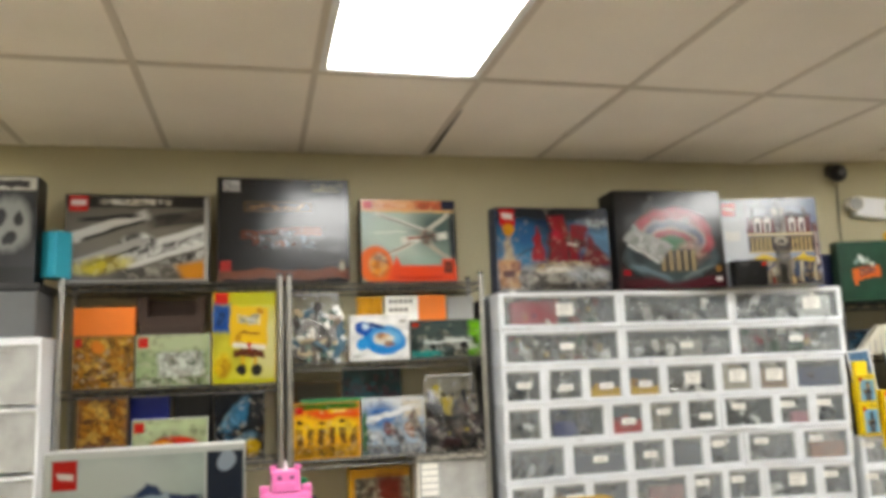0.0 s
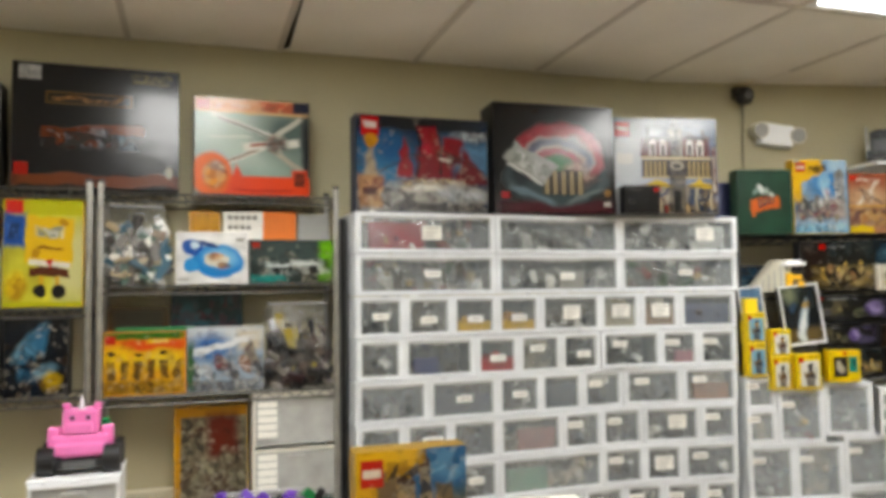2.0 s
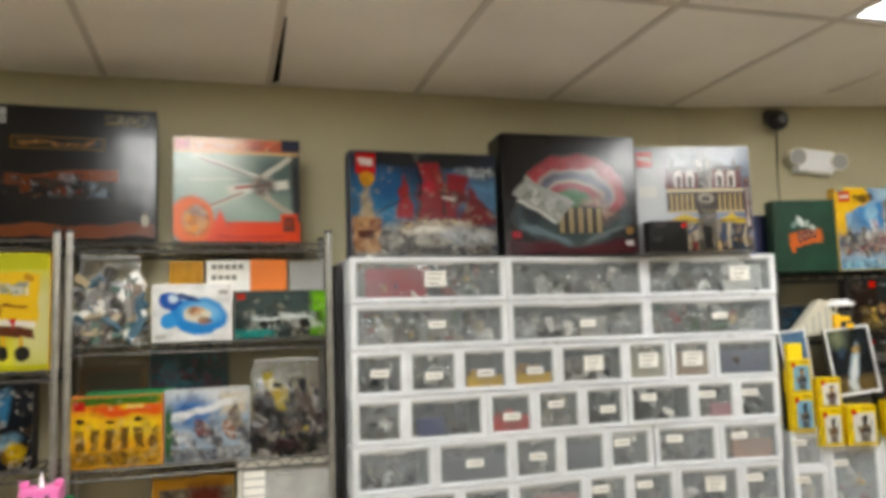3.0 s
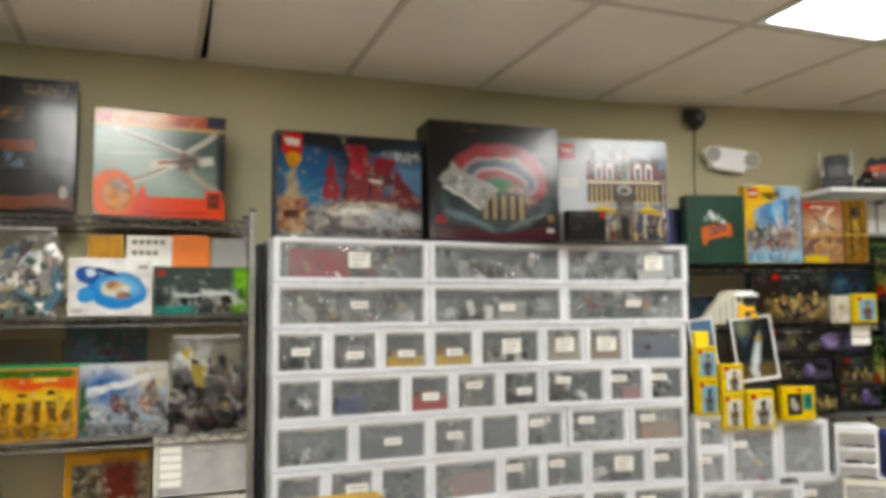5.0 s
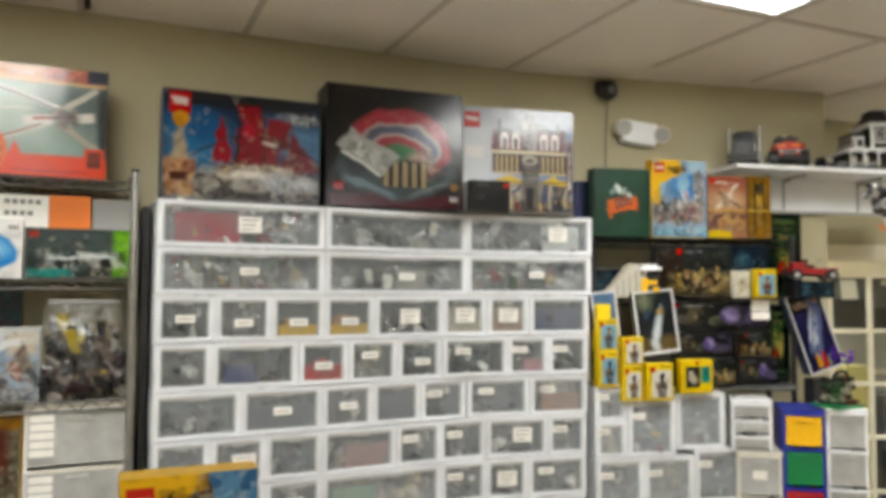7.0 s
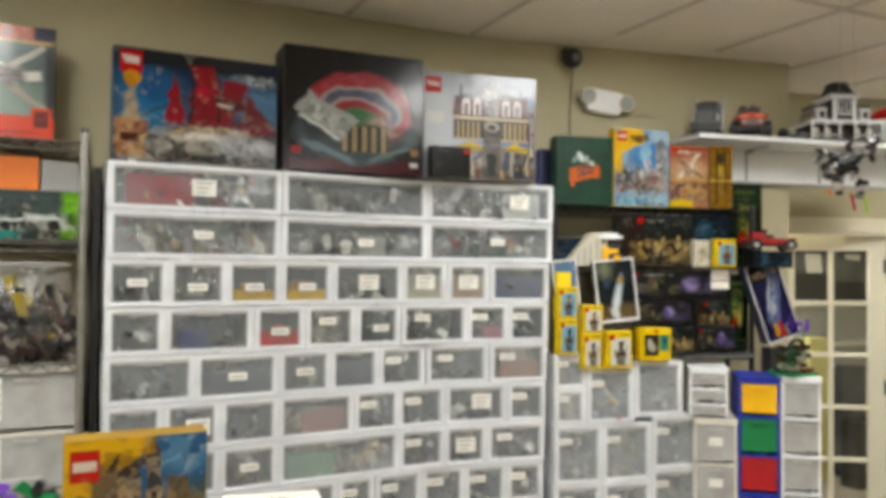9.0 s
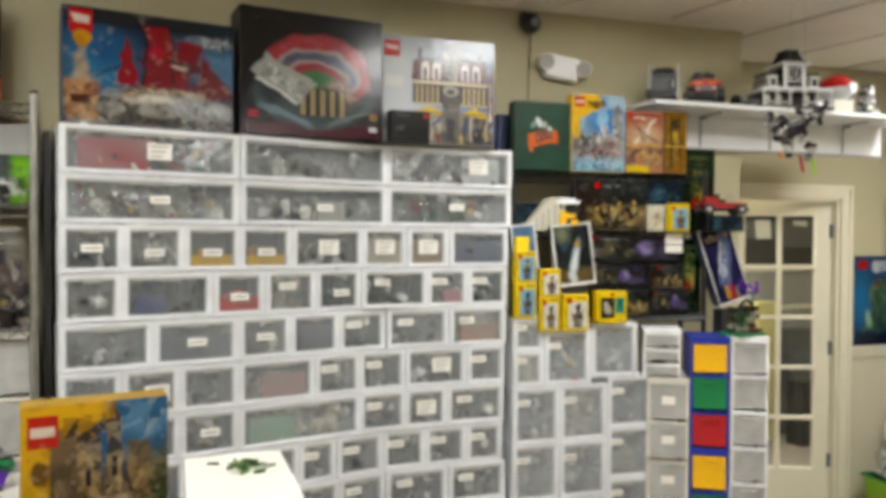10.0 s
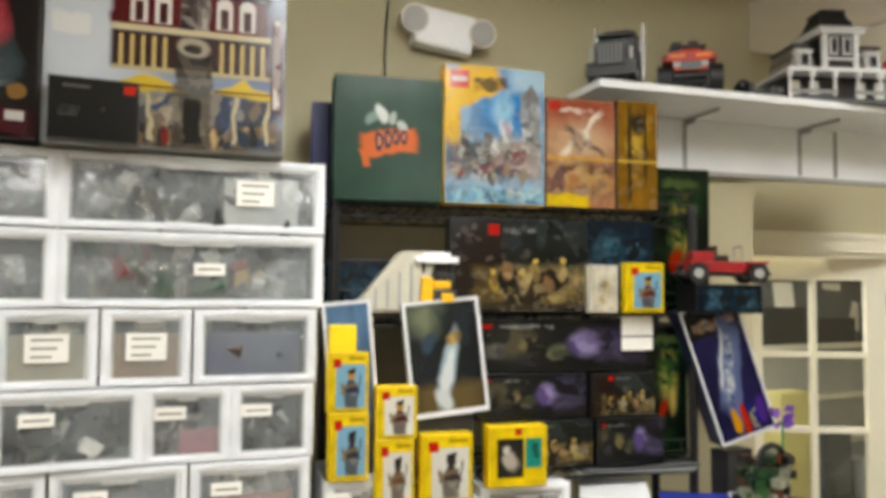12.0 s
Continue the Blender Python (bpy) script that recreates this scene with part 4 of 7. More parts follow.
    + [("r", 0.6, 0.26, 0.17, 0.5, ["24211f", "121114", "5a544c", "8a8274"], 0, 0.06, 26), ("e", 0.6, 0.5, 0.15, 0.12, "b8b0a0", 0, 0.15), ("e", 0.6, 0.49, 0.08, 0.06, "3a342e", 0, 0.15), ("r", 0.6, 0.14, 0.08, 0.2, "0e0c10", 0, 0.1), ("r", 0.965, 0.46, 0.055, 0.5, "5a2220"), ("r", 0.965, 0.46, 0.03, 0.46, ["e8e4da", "6a2a28", "e8e4da"], 0, 0.03, 20), ("r", 0.08, 0.88, 0.14, 0.15, "c83a38"), ("r", 0.08, 0.89, 0.11, 0.05, "ecd8d4", 0, 0.1), ("r", 0.1, 0.58, 0.14, 0.1, "f0f0ec", 0, 0.1)], rough=0.26, gloss=0.7)
swbox = art("art_silver_ship", "4a4640", [("e", 0.5, 0.5, 1.1, 0.8, "8a867c", 0, 0.6), ("r", 0.5, 0.94, 1, 0.16, "1c1714", 0, 0.05), ("r", 0.48, 0.92, 0.5, 0.07, ["1c1714", "e8e4da", "1c1714", "d8d0c0"], 0, 0.05, 30), ("r", 0.3, 0.64, 0.6, 0.12, "d6d4ce", 28, 0.1), ("r", 0.33, 0.6, 0.5, 0.04, "3a3835", 28, 0.1), ("r", 0.3, 0.74, 0.4, 0.05, "2a2826", 10, 0.2), ("r", 0.84, 0.74, 0.5, 0.14, ["2a2522", "5a5048", "1c1816"], 12, 0.2, 14), ("r", 0.7, 0.4, 0.7, 0.22, "e2e1dc", 27, 0.06), ("r", 0.72, 0.4, 0.62, 0.1, ["9a9994", "ecece8", "4a4946", "c8c8c4"], 27, 0.08, 26), ("r", 0.86, 0.24, 0.4, 0.16, ["cfcec9", "6a6966", "3a3936"], 27, 0.1, 22), ("e", 0.5, 0.44, 0.26, 0.24, ["ecece8", "6a6a68", "1e1e1e"], 20, 0.15, 22), ("r", 0.3, 0.34, 0.5, 0.1, "b8b6b0", 30, 0.1), ("r", 0.34, 0.3, 0.4, 0.03, "34322e", 30, 0.1),
    ("e", 0.26, 0.2, 0.4, 0.2, ["d8c83a", "9a8a2a", "ece4a0", "6a621c"], 16, 0.3, 22), ("r", 0.6, 0.12, 0.5, 0.14, ["2a2826", "6a665e", "a8a49a"], 10, 0.2, 24), ("r", 0.9, 0.12, 0.2, 0.2, "d89a48", 20, 0.3), ("r", 0.985, 0.5, 0.03, 1, "b8b6b0"), ("r", 0.5, 0.015, 1, 0.03, "a8a6a0"), ("r", 0.09, 0.9, 0.13, 0.18, "c82a26"), ("r", 0.09, 0.91, 0.1, 0.06, "ecd8d4")], wobble=0.012, gloss=0.4)
helmet = art("art_helmet", "3a3c3e", [("r", 0.5, 0.93, 1, 0.12, "e0ddd4"), ("r", 0.5, 0.93, 0.7, 0.06, "3a3838", 0, 0.1), ("e", 0.5, 0.56, 0.8, 0.5, "a8aaa6", 0, 0.2), ("e", 0.3, 0.62, 0.24, 0.16, "26282a", 0, 0.2), ("e", 0.66, 0.6, 0.2, 0.14, "26282a", 0, 0.2), ("e", 0.5, 0.42, 0.3, 0.12, "26282a", 0, 0.2), ("r", 0.5, 0.08, 1, 0.16, "1c1d1f")])
sponge = art("art_yellow_character_box", "cfc95a", [("r", 0.85, 0.4, 0.4, 0.7, "dcd8a0", 0, 0.4), ("r", 0.5, 0.93, 1, 0.15, "c9c81a"), ("r", 0.14, 0.93, 0.22, 0.13, "d8342a"), ("r", 0.14, 0.72, 0.3, 0.3, "3a64a8", 0, 0.2), ("r", 0.12, 0.7, 0.16, 0.14, ["5a84c8", "26406a"], 0, 0.2, 40), ("r", 0.58, 0.62, 0.58, 0.44, "f0c81e", -4, 0.04), ("e", 0.4, 0.5, 0.1, 0.08, "c89a1a", 0, 0.2), ("e", 0.76, 0.78, 0.1, 0.07, "c89a1a", 0, 0.2), ("r", 0.58, 0.7, 0.36, 0.1, ["eef0f0", "d8c868", "8a9aa0"], -4, 0.15, 40), ("r", 0.58, 0.54, 0.3, 0.03, "9a6a1a", -4, 0.2), ("r", 0.58, 0.4, 0.52, 0.05, "eeeae0", -4), ("r", 0.58, 0.32, 0.5, 0.09, "6a3418", -4, 0.06), ("t", 0.58, 0.38, 0.1, 0.08, "c8241f", 180, 0.1), ("r", 0.48, 0.24, 0.05, 0.1, "e0b41a"), ("r", 0.68, 0.23, 0.05, 0.1, "e0b41a"), ("e", 0.45, 0.15, 0.18, 0.11, "16120e", 0, 0.1), ("e", 0.7, 0.14, 0.18, 0.11, "16120e", 0, 0.1), ("e", 0.16, 0.2, 0.26, 0.26, ["e0b82a", "b88a1a", "f0d860"], 0, 0.3, 30), ("r", 0.5, 0.02, 1, 0.05, "c9c81a")])
treehouse = art("art_brown_village", "9a7a3c", [("r", 0.5, 0.5, 0.96, 0.9, WARM, 0, 0.1, 55), ("e", 0.4, 0.8, 0.2, 0.24, "e08a1e", 0, 0.2), LOGO], busy=0.4)
whitehouse = art("art_white_house", "a8b890", [("r", 0.5, 0.86, 1, 0.3, "c2cba8", 0, 0.3), ("r", 0.6, 0.42, 0.62, 0.5, ["d8dad4", "b8bcb8", "5a605a", "e4e6e0"], 0, 0.1, 45), ("r", 0.5, 0.08, 1, 0.2, CITY, 0, 0.2, 60), ("r", 0.09, 0.86, 0.14, 0.2, "c82a26")], busy=0.3)
redcarbox = art("art_red_car_box", "b8c4a0", [("e", 0.56, 0.42, 0.6, 0.44, "d03a22", 0, 0.15), ("e", 0.4, 0.4, 0.3, 0.3, "e0a030", 0, 0.2), ("r", 0.5, 0.08, 1, 0.18, "8a9a78", 0, 0.2), ("r", 0.09, 0.84, 0.14, 0.22, "c82a26")], busy=0.3)
creature = art("art_blue_creature", "161c26", [("r", 0.5, 0.5, 0.9, 0.9, ["161c26", "22303e", "10141c"], 0, 0.3, 16), ("e", 0.4, 0.7, 0.7, 0.2, ["5a8aa8", "2a4a60", "8ab0c0"], 40, 0.3, 26), ("e", 0.36, 0.52, 0.24, 0.6, ["3d6a86", "6a9ab4", "1c3448"], -20, 0.3, 26), ("t", 0.6, 0.74, 0.3, 0.34, "4a7a98", -40, 0.3), ("e", 0.6, 0.3, 0.5, 0.18, ["4a6a80", "1c2a38", "86a8b8"], 20, 0.3, 26), ("e", 0.74, 0.18, 0.3, 0.24, ["c8a01a", "8a6a1a", "e0c040"], 0, 0.4, 26)], rough=0.25, busy=0.3)
phone = art("art_blue_loop_toy", "f0efec", [("e", 0.58, 0.44, 0.74, 0.66, "3f97d8", -18, 0.06), ("e", 0.62, 0.5, 0.5, 0.4, "8ec6ec", -18, 0.3), ("e", 0.56, 0.46, 0.36, 0.28, "e4dccb", -18, 0.08), ("e", 0.55, 0.52, 0.24, 0.2, ["c07a3a", "8a5a34", "ecd8b4"], 0, 0.2, 40), ("e", 0.66, 0.34, 0.2, 0.14, ["c8905a", "6a4a3a"], 0, 0.2, 40), ("e", 0.22, 0.72, 0.3, 0.32, "2a66b4", 30, 0.06), ("e", 0.26, 0.76, 0.14, 0.15, "dceaf4", 0, 0.1), ("e", 0.2, 0.36, 0.22, 0.3, "58a8e0", 0, 0.1), ("e", 0.44, 0.78, 0.3, 0.1, "1d4a86", -20, 0.2), ("r", 0.9, 0.86, 0.12, 0.08, "b8b4ac"), ("r", 0.1, 0.08, 0.14, 0.06, "c8c4bc")])
greencar = art("art_green_car_box", "23302e", [("r", 0.5, 0.75, 1, 0.5, "4a5a58", 0, 0.5), ("r", 0.92, 0.55, 0.2, 0.9, "8acc2a", 0, 0.4), ("r", 0.56, 0.36, 0.8, 0.34, ["1c2422", "6a7a7a", "c8d0cc", "2a3432", "e4e8e4", "10161a"], 6, 0.2, 26), ("r", 0.5, 0.42, 0.6, 0.06, "dfe4e2", 4, 0.15), ("e", 0.3, 0.28, 0.12, 0.22, "0c0f10", 0, 0.1), ("e", 0.74, 0.3, 0.12, 0.22, "0c0f10", 0, 0.1), ("r", 0.07, 0.88, 0.09, 0.12, "b83a2a"), ("r", 0.2, 0.1, 0.4, 0.16, "2a9a94", 0, 0.3)], busy=0.3)
zoo = art("art_orange_figures", "e8b01e", [("r", 0.5, 0.95, 1, 0.12, "4a7a28", 0, 0.2), ("r", 0.6, 0.8, 0.95, 0.16, "e8601c", 0, 0.3), ("r", 0.6, 0.85, 0.4, 0.06, ["f4d84a", "e8601c", "f8ecc0"], 0, 0.1, 24), ("e", 0.2, 0.6, 0.36, 0.4, "f4c836", 0, 0.3), ("e", 0.7, 0.56, 0.5, 0.3, "f0d468", 0, 0.5)]
    + [("r", x, 0.4, 0.09, 0.32, [a, "2a2014", "c8a860", "5a3a1a"], t, 0.12, 26) for x, a, t in ((0.1, "2a2420", 4), (0.26, "d8d0c0", -6), (0.42, "3a2a1a", 3), (0.58, "c8302a", -4), (0.74, "2a2a30", 6), (0.9, "8a6a2a", -3))] + [("e", x, y, 0.08, 0.11, "f4d23c", 0, 0.05) for x, y in ((0.1, 0.6), (0.26, 0.62), (0.42, 0.58), (0.58, 0.62), (0.74, 0.6), (0.9, 0.58))] + [("e", x, y, 0.09, 0.06, "3a2412", 0, 0.1) for x, y in ((0.1, 0.66), (0.42, 0.64), (0.74, 0.66))]
    + [("r", 0.5, 0.12, 1, 0.2, ["4a3414", "a8822a", "2a1c0c", "d0a83a"], 0, 0.3, 26), ("r", 0.09, 0.88, 0.13, 0.14, "c8241f")], busy=0.25)
battle = art("art_white_battle_box", "a9b8c6", [("r", 0.5, 0.9, 1, 0.24, "dfe3e6", 0, 0.4), ("e", 0.3, 0.7, 0.5, 0.4, "4f82bc", 0, 0.5), ("r", 0.82, 0.8, 0.3, 0.3, "d8cdb8", 0, 0.3), ("r", 0.45, 0.72, 0.9, 0.1, "eef0f0", 16, 0.3), ("t", 0.82, 0.62, 0.3, 0.4, ["8a4a34", "c8b8a0", "4a4a50"], 0, 0.15, 22)]
    + [("e", x, y, 0.15, 0.3, ["1c1c20", "d8dadc", "6a6c70", a], 20, 0.15, 28) for x, y, a in ((0.1, 0.36, "3a5a34"), (0.27, 0.3, "b8bcc0"), (0.43, 0.44, "8a2a22"), (0.6, 0.3, "4a4a50"), (0.76, 0.4, "b87a3a"), (0.92, 0.34, "3a3a44"))] + [("r", 0.5, 0.08, 1, 0.18, ["4a4a4c", "8a8c90", "2a2a2c", "c8cacc"], 0, 0.2, 30), ("r", 0.04, 0.4, 0.08, 0.7, "3a6a3a", 0, 0.3)], busy=0.3, gloss=0.5)
bookart = art("art_standing_box", "8a8470", [("r", 0.5, 0.5, 0.9, 0.94, ["6a604c", "a8a08a", "5a3a2a", "c0b89c", "8a8470", "3a342a"], 0, 0.1, 35), ("r", 0.04, 0.5, 0.08, 1, "d8a01e"), ("r", 0.5, 0.97, 1, 0.05, "d8a01e"), ("r", 0.65, 0.86, 0.4, 0.2, "7a3024", 0, 0.3)], busy=0.4)
techart = art("art_technic_vehicle", "a9b6b0", [("e", 0.3, 0.86, 0.8, 0.3, "cdd4ce", 0, 0.5), ("r", 0.4, 0.4, 0.82, 0.3, ["6a7a5c", "8a9a78", "4a5a40"], 0, 0.4, 14), ("r", 0.42, 0.6, 0.74, 0.2, "26385c", 7, 0.06), ("t", 0.5, 0.76, 0.46, 0.16, "34486c", 6, 0.06), ("r", 0.5, 0.74, 0.22, 0.08, "a8b8c4", 6, 0.06), ("r", 0.42, 0.63, 0.72, 0.03, "6a84a8", 7, 0.06), ("r", 0.42, 0.52, 0.74, 0.06, "141c2c", 7, 0.1), ("e", 0.2, 0.5, 0.17, 0.2, "101317", 0, 0.04), ("e", 0.2, 0.5, 0.08, 0.1, "8a949c", 0, 0.06), ("e", 0.64, 0.56, 0.17, 0.2, "101317", 0, 0.04), ("e", 0.64, 0.56, 0.08, 0.1, "8a949c", 0, 0.06), ("r", 0.4, 0.2, 0.8, 0.3, ["3a4636", "5a6a48", "22291e", "b8b83a"], 0, 0.3, 20), ("r", 0.8, 0.5, 0.012, 1, "d8dcd8"), ("r", 0.9, 0.5, 0.19, 1, "17293f"), ("e", 0.9, 0.92, 0.09, 0.1, "a8b4c0", 0, 0.1), ("r", 0.9, 0.66, 0.1, 0.1, "7a8894"), ("r", 0.9, 0.5, 0.1, 0.14, ["17293f", "b8c0c8"], 0, 0.05, 20), ("r", 0.1, 0.89, 0.12, 0.15, "c8241f"), ("r", 0.1, 0.89, 0.09, 0.04, "e8dcd4", 0, 0.1), ("r", 0.5, 0.985, 1, 0.03, "d8dcd8"), ("r", 0.015, 0.5, 0.03, 1, "d8dcd8")])
medieval = art("art_harbour_fort", "9db9cf", [("e", 0.62, 0.72, 0.6, 0.5, "4a92cc", 0, 0.4), ("e", 0.56, 0.7, 0.24, 0.24, "a8d0e8", 30, 0.4), ("r", 0.85, 0.92, 0.4, 0.2, "b8d0e0", 0, 0.4), ("e", 0.6, 0.56, 0.16, 0.16, ["d8e4ec", "3a6a9a", "c83a2a"], 0, 0.2, 26), ("r", 0.86, 0.5, 0.2, 0.62, ["d8d4cc", "9a948c", "5a5652", "c8c2b8"], 0, 0.1, 26), ("t", 0.86, 0.84, 0.2, 0.14, "8a8680", 0, 0.1), ("r", 0.42, 0.32, 0.9, 0.3, ["c8c0b0", "4a4238", "8a7c68", "e4e0d8", "2c2822", "8a2a22"], 0, 0.25, 30)]
    + [("r", x, 0.42, 0.09, 0.2, ["dcd8d0", "8a847a", "4a463e"], 0, 0.05, 26) for x in (0.2, 0.42, 0.62)] + [("e", x, y, 0.08, 0.12, ["1c1816", a, "c8b89c"], 0, 0.2, 30) for x, y, a in ((0.14, 0.22, "8a2a22"), (0.3, 0.26, "2a3a6a"), (0.46, 0.2, "5a3a1c"), (0.62, 0.25, "8a2a22"), (0.78, 0.2, "3a3a3a"))]
    + [("r", 0.5, 0.05, 1, 0.14, ["5a9ab8", "a8d0dc", "3a6a78", "d8e4e4"], 0, 0.2, 30), ("r", 0.24, 0.88, 0.62, 0.3, "f2c628", 22, 0.12), ("r", 0.05, 0.7, 0.18, 0.5, "f2c628", 0, 0.2), ("r", 0.14, 0.9, 0.19, 0.13, "d03a22"), ("r", 0.14, 0.9, 0.15, 0.04, "ecdcd0"), ("r", 0.46, 0.88, 0.34, 0.09, ["5a4414", "e0b018", "3a2a14"], 6, 0.1, 34)], busy=0.2, gloss=0.45)
nearart = art("art_castle", "7a6a50", [("r", 0.8, 0.84, 0.7, 0.5, "3a6f96", 0, 0.25), ("e", 0.84, 0.9, 0.4, 0.2, ["3a6f96", "8ab4cc", "c8d4d8"], 0, 0.4, 16), ("r", 0.95, 0.5, 0.16, 0.4, "4a6a44", 0, 0.4), ("r", 0.5, 0.36, 1.0, 0.66, ["4a3c28", "8a785a", "2a2218", "b8a888", "5a4a34"], 0, 0.3, 16)]
    + [("r", x, y, w, h, [a, "b8a078", "4a3c28"], t, 0.05, 22) for x, y, w, h, t, a in ((0.44, 0.64, 0.14, 0.36, 3, "a8946c"), (0.62, 0.72, 0.12, 0.4, -2, "c8b48c"), (0.8, 0.6, 0.14, 0.36, 2, "8a7650"), (0.32, 0.44, 0.2, 0.24, 0, "7a6644"), (0.58, 0.42, 0.3, 0.16, 0, "d0c09c"))] + [("t", 0.44, 0.86, 0.16, 0.12, "4a3028", 0, 0.05), ("t", 0.62, 0.95, 0.14, 0.12, "5a3a28", 0, 0.05), ("r", 0.62, 0.66, 0.04, 0.1, "1a140e"), ("r", 0.44, 0.62, 0.04, 0.1, "1a140e"), ("r", 0.58, 0.36, 0.08, 0.14, "14100a", 0, 0.05)]
    + [("e", x, y, 0.13, 0.13, ["1c1814", a, "d8d0c0"], 0, 0.2, 28) for x, y, a in ((0.2, 0.3, "4a5a8a"), (0.38, 0.18, "8a2a22"), (0.6, 0.2, "d8d4c8"), (0.78, 0.3, "5a4a30"), (0.5, 0.3, "2a2620"))] + [("r", 0.5, 0.05, 1, 0.12, ["2a2218", "5a4a34", "14100a"], 0, 0.3, 22), ("r", 0.07, 0.74, 0.2, 0.6, "e2b422", 0, 0.25), ("r", 0.28, 0.95, 0.62, 0.12, "e8ba24", 5, 0.2), ("r", 0.14, 0.87, 0.2, 0.16, "cc2a1e"), ("r", 0.14, 0.87, 0.16, 0.05, "ece0d0"), ("r", 0.42, 0.89, 0.3, 0.09, ["4a3414", "e0b030", "3a2810"], 4, 0.1, 26), ("e", 0.12, 0.66, 0.12, 0.1, "7a5a1a", 0, 0.2), ("e", 0.92, 0.3, 0.1, 0.12, "e0563a", 0, 0.1)], busy=0.2, gloss=0.45)
brownart = art("art_desert_box", "b88a6c", [("r", 0.5, 0.84, 1, 0.34, "a8604c", 0, 0.4), ("r", 0.44, 0.9, 0.5, 0.04, ["e8d8cc", "a8604c"], 0, 0.1, 30), ("e", 0.5, 0.6, 0.9, 0.4, "d8b898", 0, 0.5), ("r", 0.5, 0.68, 0.7, 0.07, "ece2d4", 36, 0.2), ("r", 0.56, 0.62, 0.6, 0.06, "8a7468", -24, 0.2), ("e", 0.5, 0.62, 0.3, 0.24, ["f0e6da", "6a4a3a", "b8a08a", "3a2c28"], 0, 0.3, 26), ("r", 0.5, 0.26, 1, 0.3, ["b88c60", "dcc098", "7a5a4c", "5a4a6a", "c8a878", "5a3a24"], 0, 0.25, 26), ("r", 0.5, 0.45, 1, 0.03, "dcb060"), ("r", 0.3, 0.06, 0.6, 0.12, "e8cc3a", 0, 0.1), ("r", 0.12, 0.93, 0.16, 0.08, "c83a2e")], busy=0.12, gloss=0.45)
goldart = art("art_gold_box", "94702c", [("e", 0.5, 0.6, 0.7, 0.6, ["b8923c", "6a4a1c", "d8bc68", "94701f"], 0, 0.4, 26), ("r", 0.3, 0.5, 0.1, 0.9, "3a2a14", 0, 0.3), ("r", 0.7, 0.6, 0.08, 0.7, "4a3418", 0, 0.3), ("r", 0.5, 0.44, 1, 0.03, "d8bc68"), ("e", 0.5, 0.8, 0.4, 0.2, "3a2a18", 0, 0.3)], busy=0.15)
greenbook = art("art_green_game", "1f4c37", [("r", 0.5, 0.47, 0.5, 0.2, "e07a3a", 6, 0.12), ("r", 0.27, 0.34, 0.08, 0.16, "e07a3a", 12, 0.2), ("e", 0.42, 0.7, 0.09, 0.16, "dfe3df", 20, 0.2), ("e", 0.52, 0.68, 0.08, 0.13, "b8c4bc", -14, 0.2), ("e", 0.34, 0.66, 0.1, 0.09, "8aa098", 40, 0.2), ("e", 0.62, 0.62, 0.12, 0.07, "c8d0c8", -30, 0.2)] + [("e", x, 0.48 + 0.01 * k, 0.075, 0.15, "2c2c4a", 6, 0.1) for k, x in enumerate((0.4, 0.48, 0.56, 0.64))] + [("e", x, 0.48 + 0.01 * k, 0.03, 0.07, "e8a070", 6, 0.1) for k, x in enumerate((0.4, 0.48, 0.56, 0.64))], rough=0.5, gloss=0.2)
darkfig = art("art_dark_battle", "1c1d1e", [("r", 0.5, 0.82, 1, 0.4, "3a4142", 0, 0.5), ("r", 0.2, 0.5, 0.34, 0.9, "2e1f1b", 0, 0.3), ("r", 0.72, 0.74, 0.5, 0.4, ["2a2f30", "4a5250", "1b1c1d"], 0, 0.4, 14), ("r", 0.62, 0.26, 0.8, 0.4, ["1b1c1d", "5a4a34", "a08c5a", "2a2622", "c8b888"], 0, 0.35, 22)]
    + [("e", x, y, 0.08, 0.2, ["2a2420", a, "b8a078"], 8, 0.2, 30) for x, y, a in ((0.3, 0.3, "b8a060"), (0.4, 0.44, "7a2a22"), (0.5, 0.28, "d8d0b8"), (0.6, 0.4, "9a8a4a"), (0.7, 0.28, "8a3a2a"), (0.8, 0.42, "c8b88a"), (0.9, 0.3, "6a6a6c"))] + [("e", x, y, 0.04, 0.07, "d8bc74", 0, 0.1) for x, y in ((0.3, 0.43), (0.5, 0.42), (0.6, 0.54), (0.8, 0.56))]
    + [("r", 0.3, 0.88, 0.08, 0.12, "c02a24"), ("r", 0.5, 0.88, 0.24, 0.05, ["1c1d1e", "8a8c8c"], 0, 0.1, 30), ("r", 0.6, 0.05, 1, 0.08, "4a4234", 0, 0.3)], rough=0.22, busy=0.1, gloss=0.45)
darkblue = art("art_dark_blue_box", "1c2a38", [("r", 0.5, 0.5, 0.8, 0.7, ["1c2a38", "34586c", "5a7a88", "10161c", "2a3a4a"], 0, 0.3, 45)], rough=0.25)
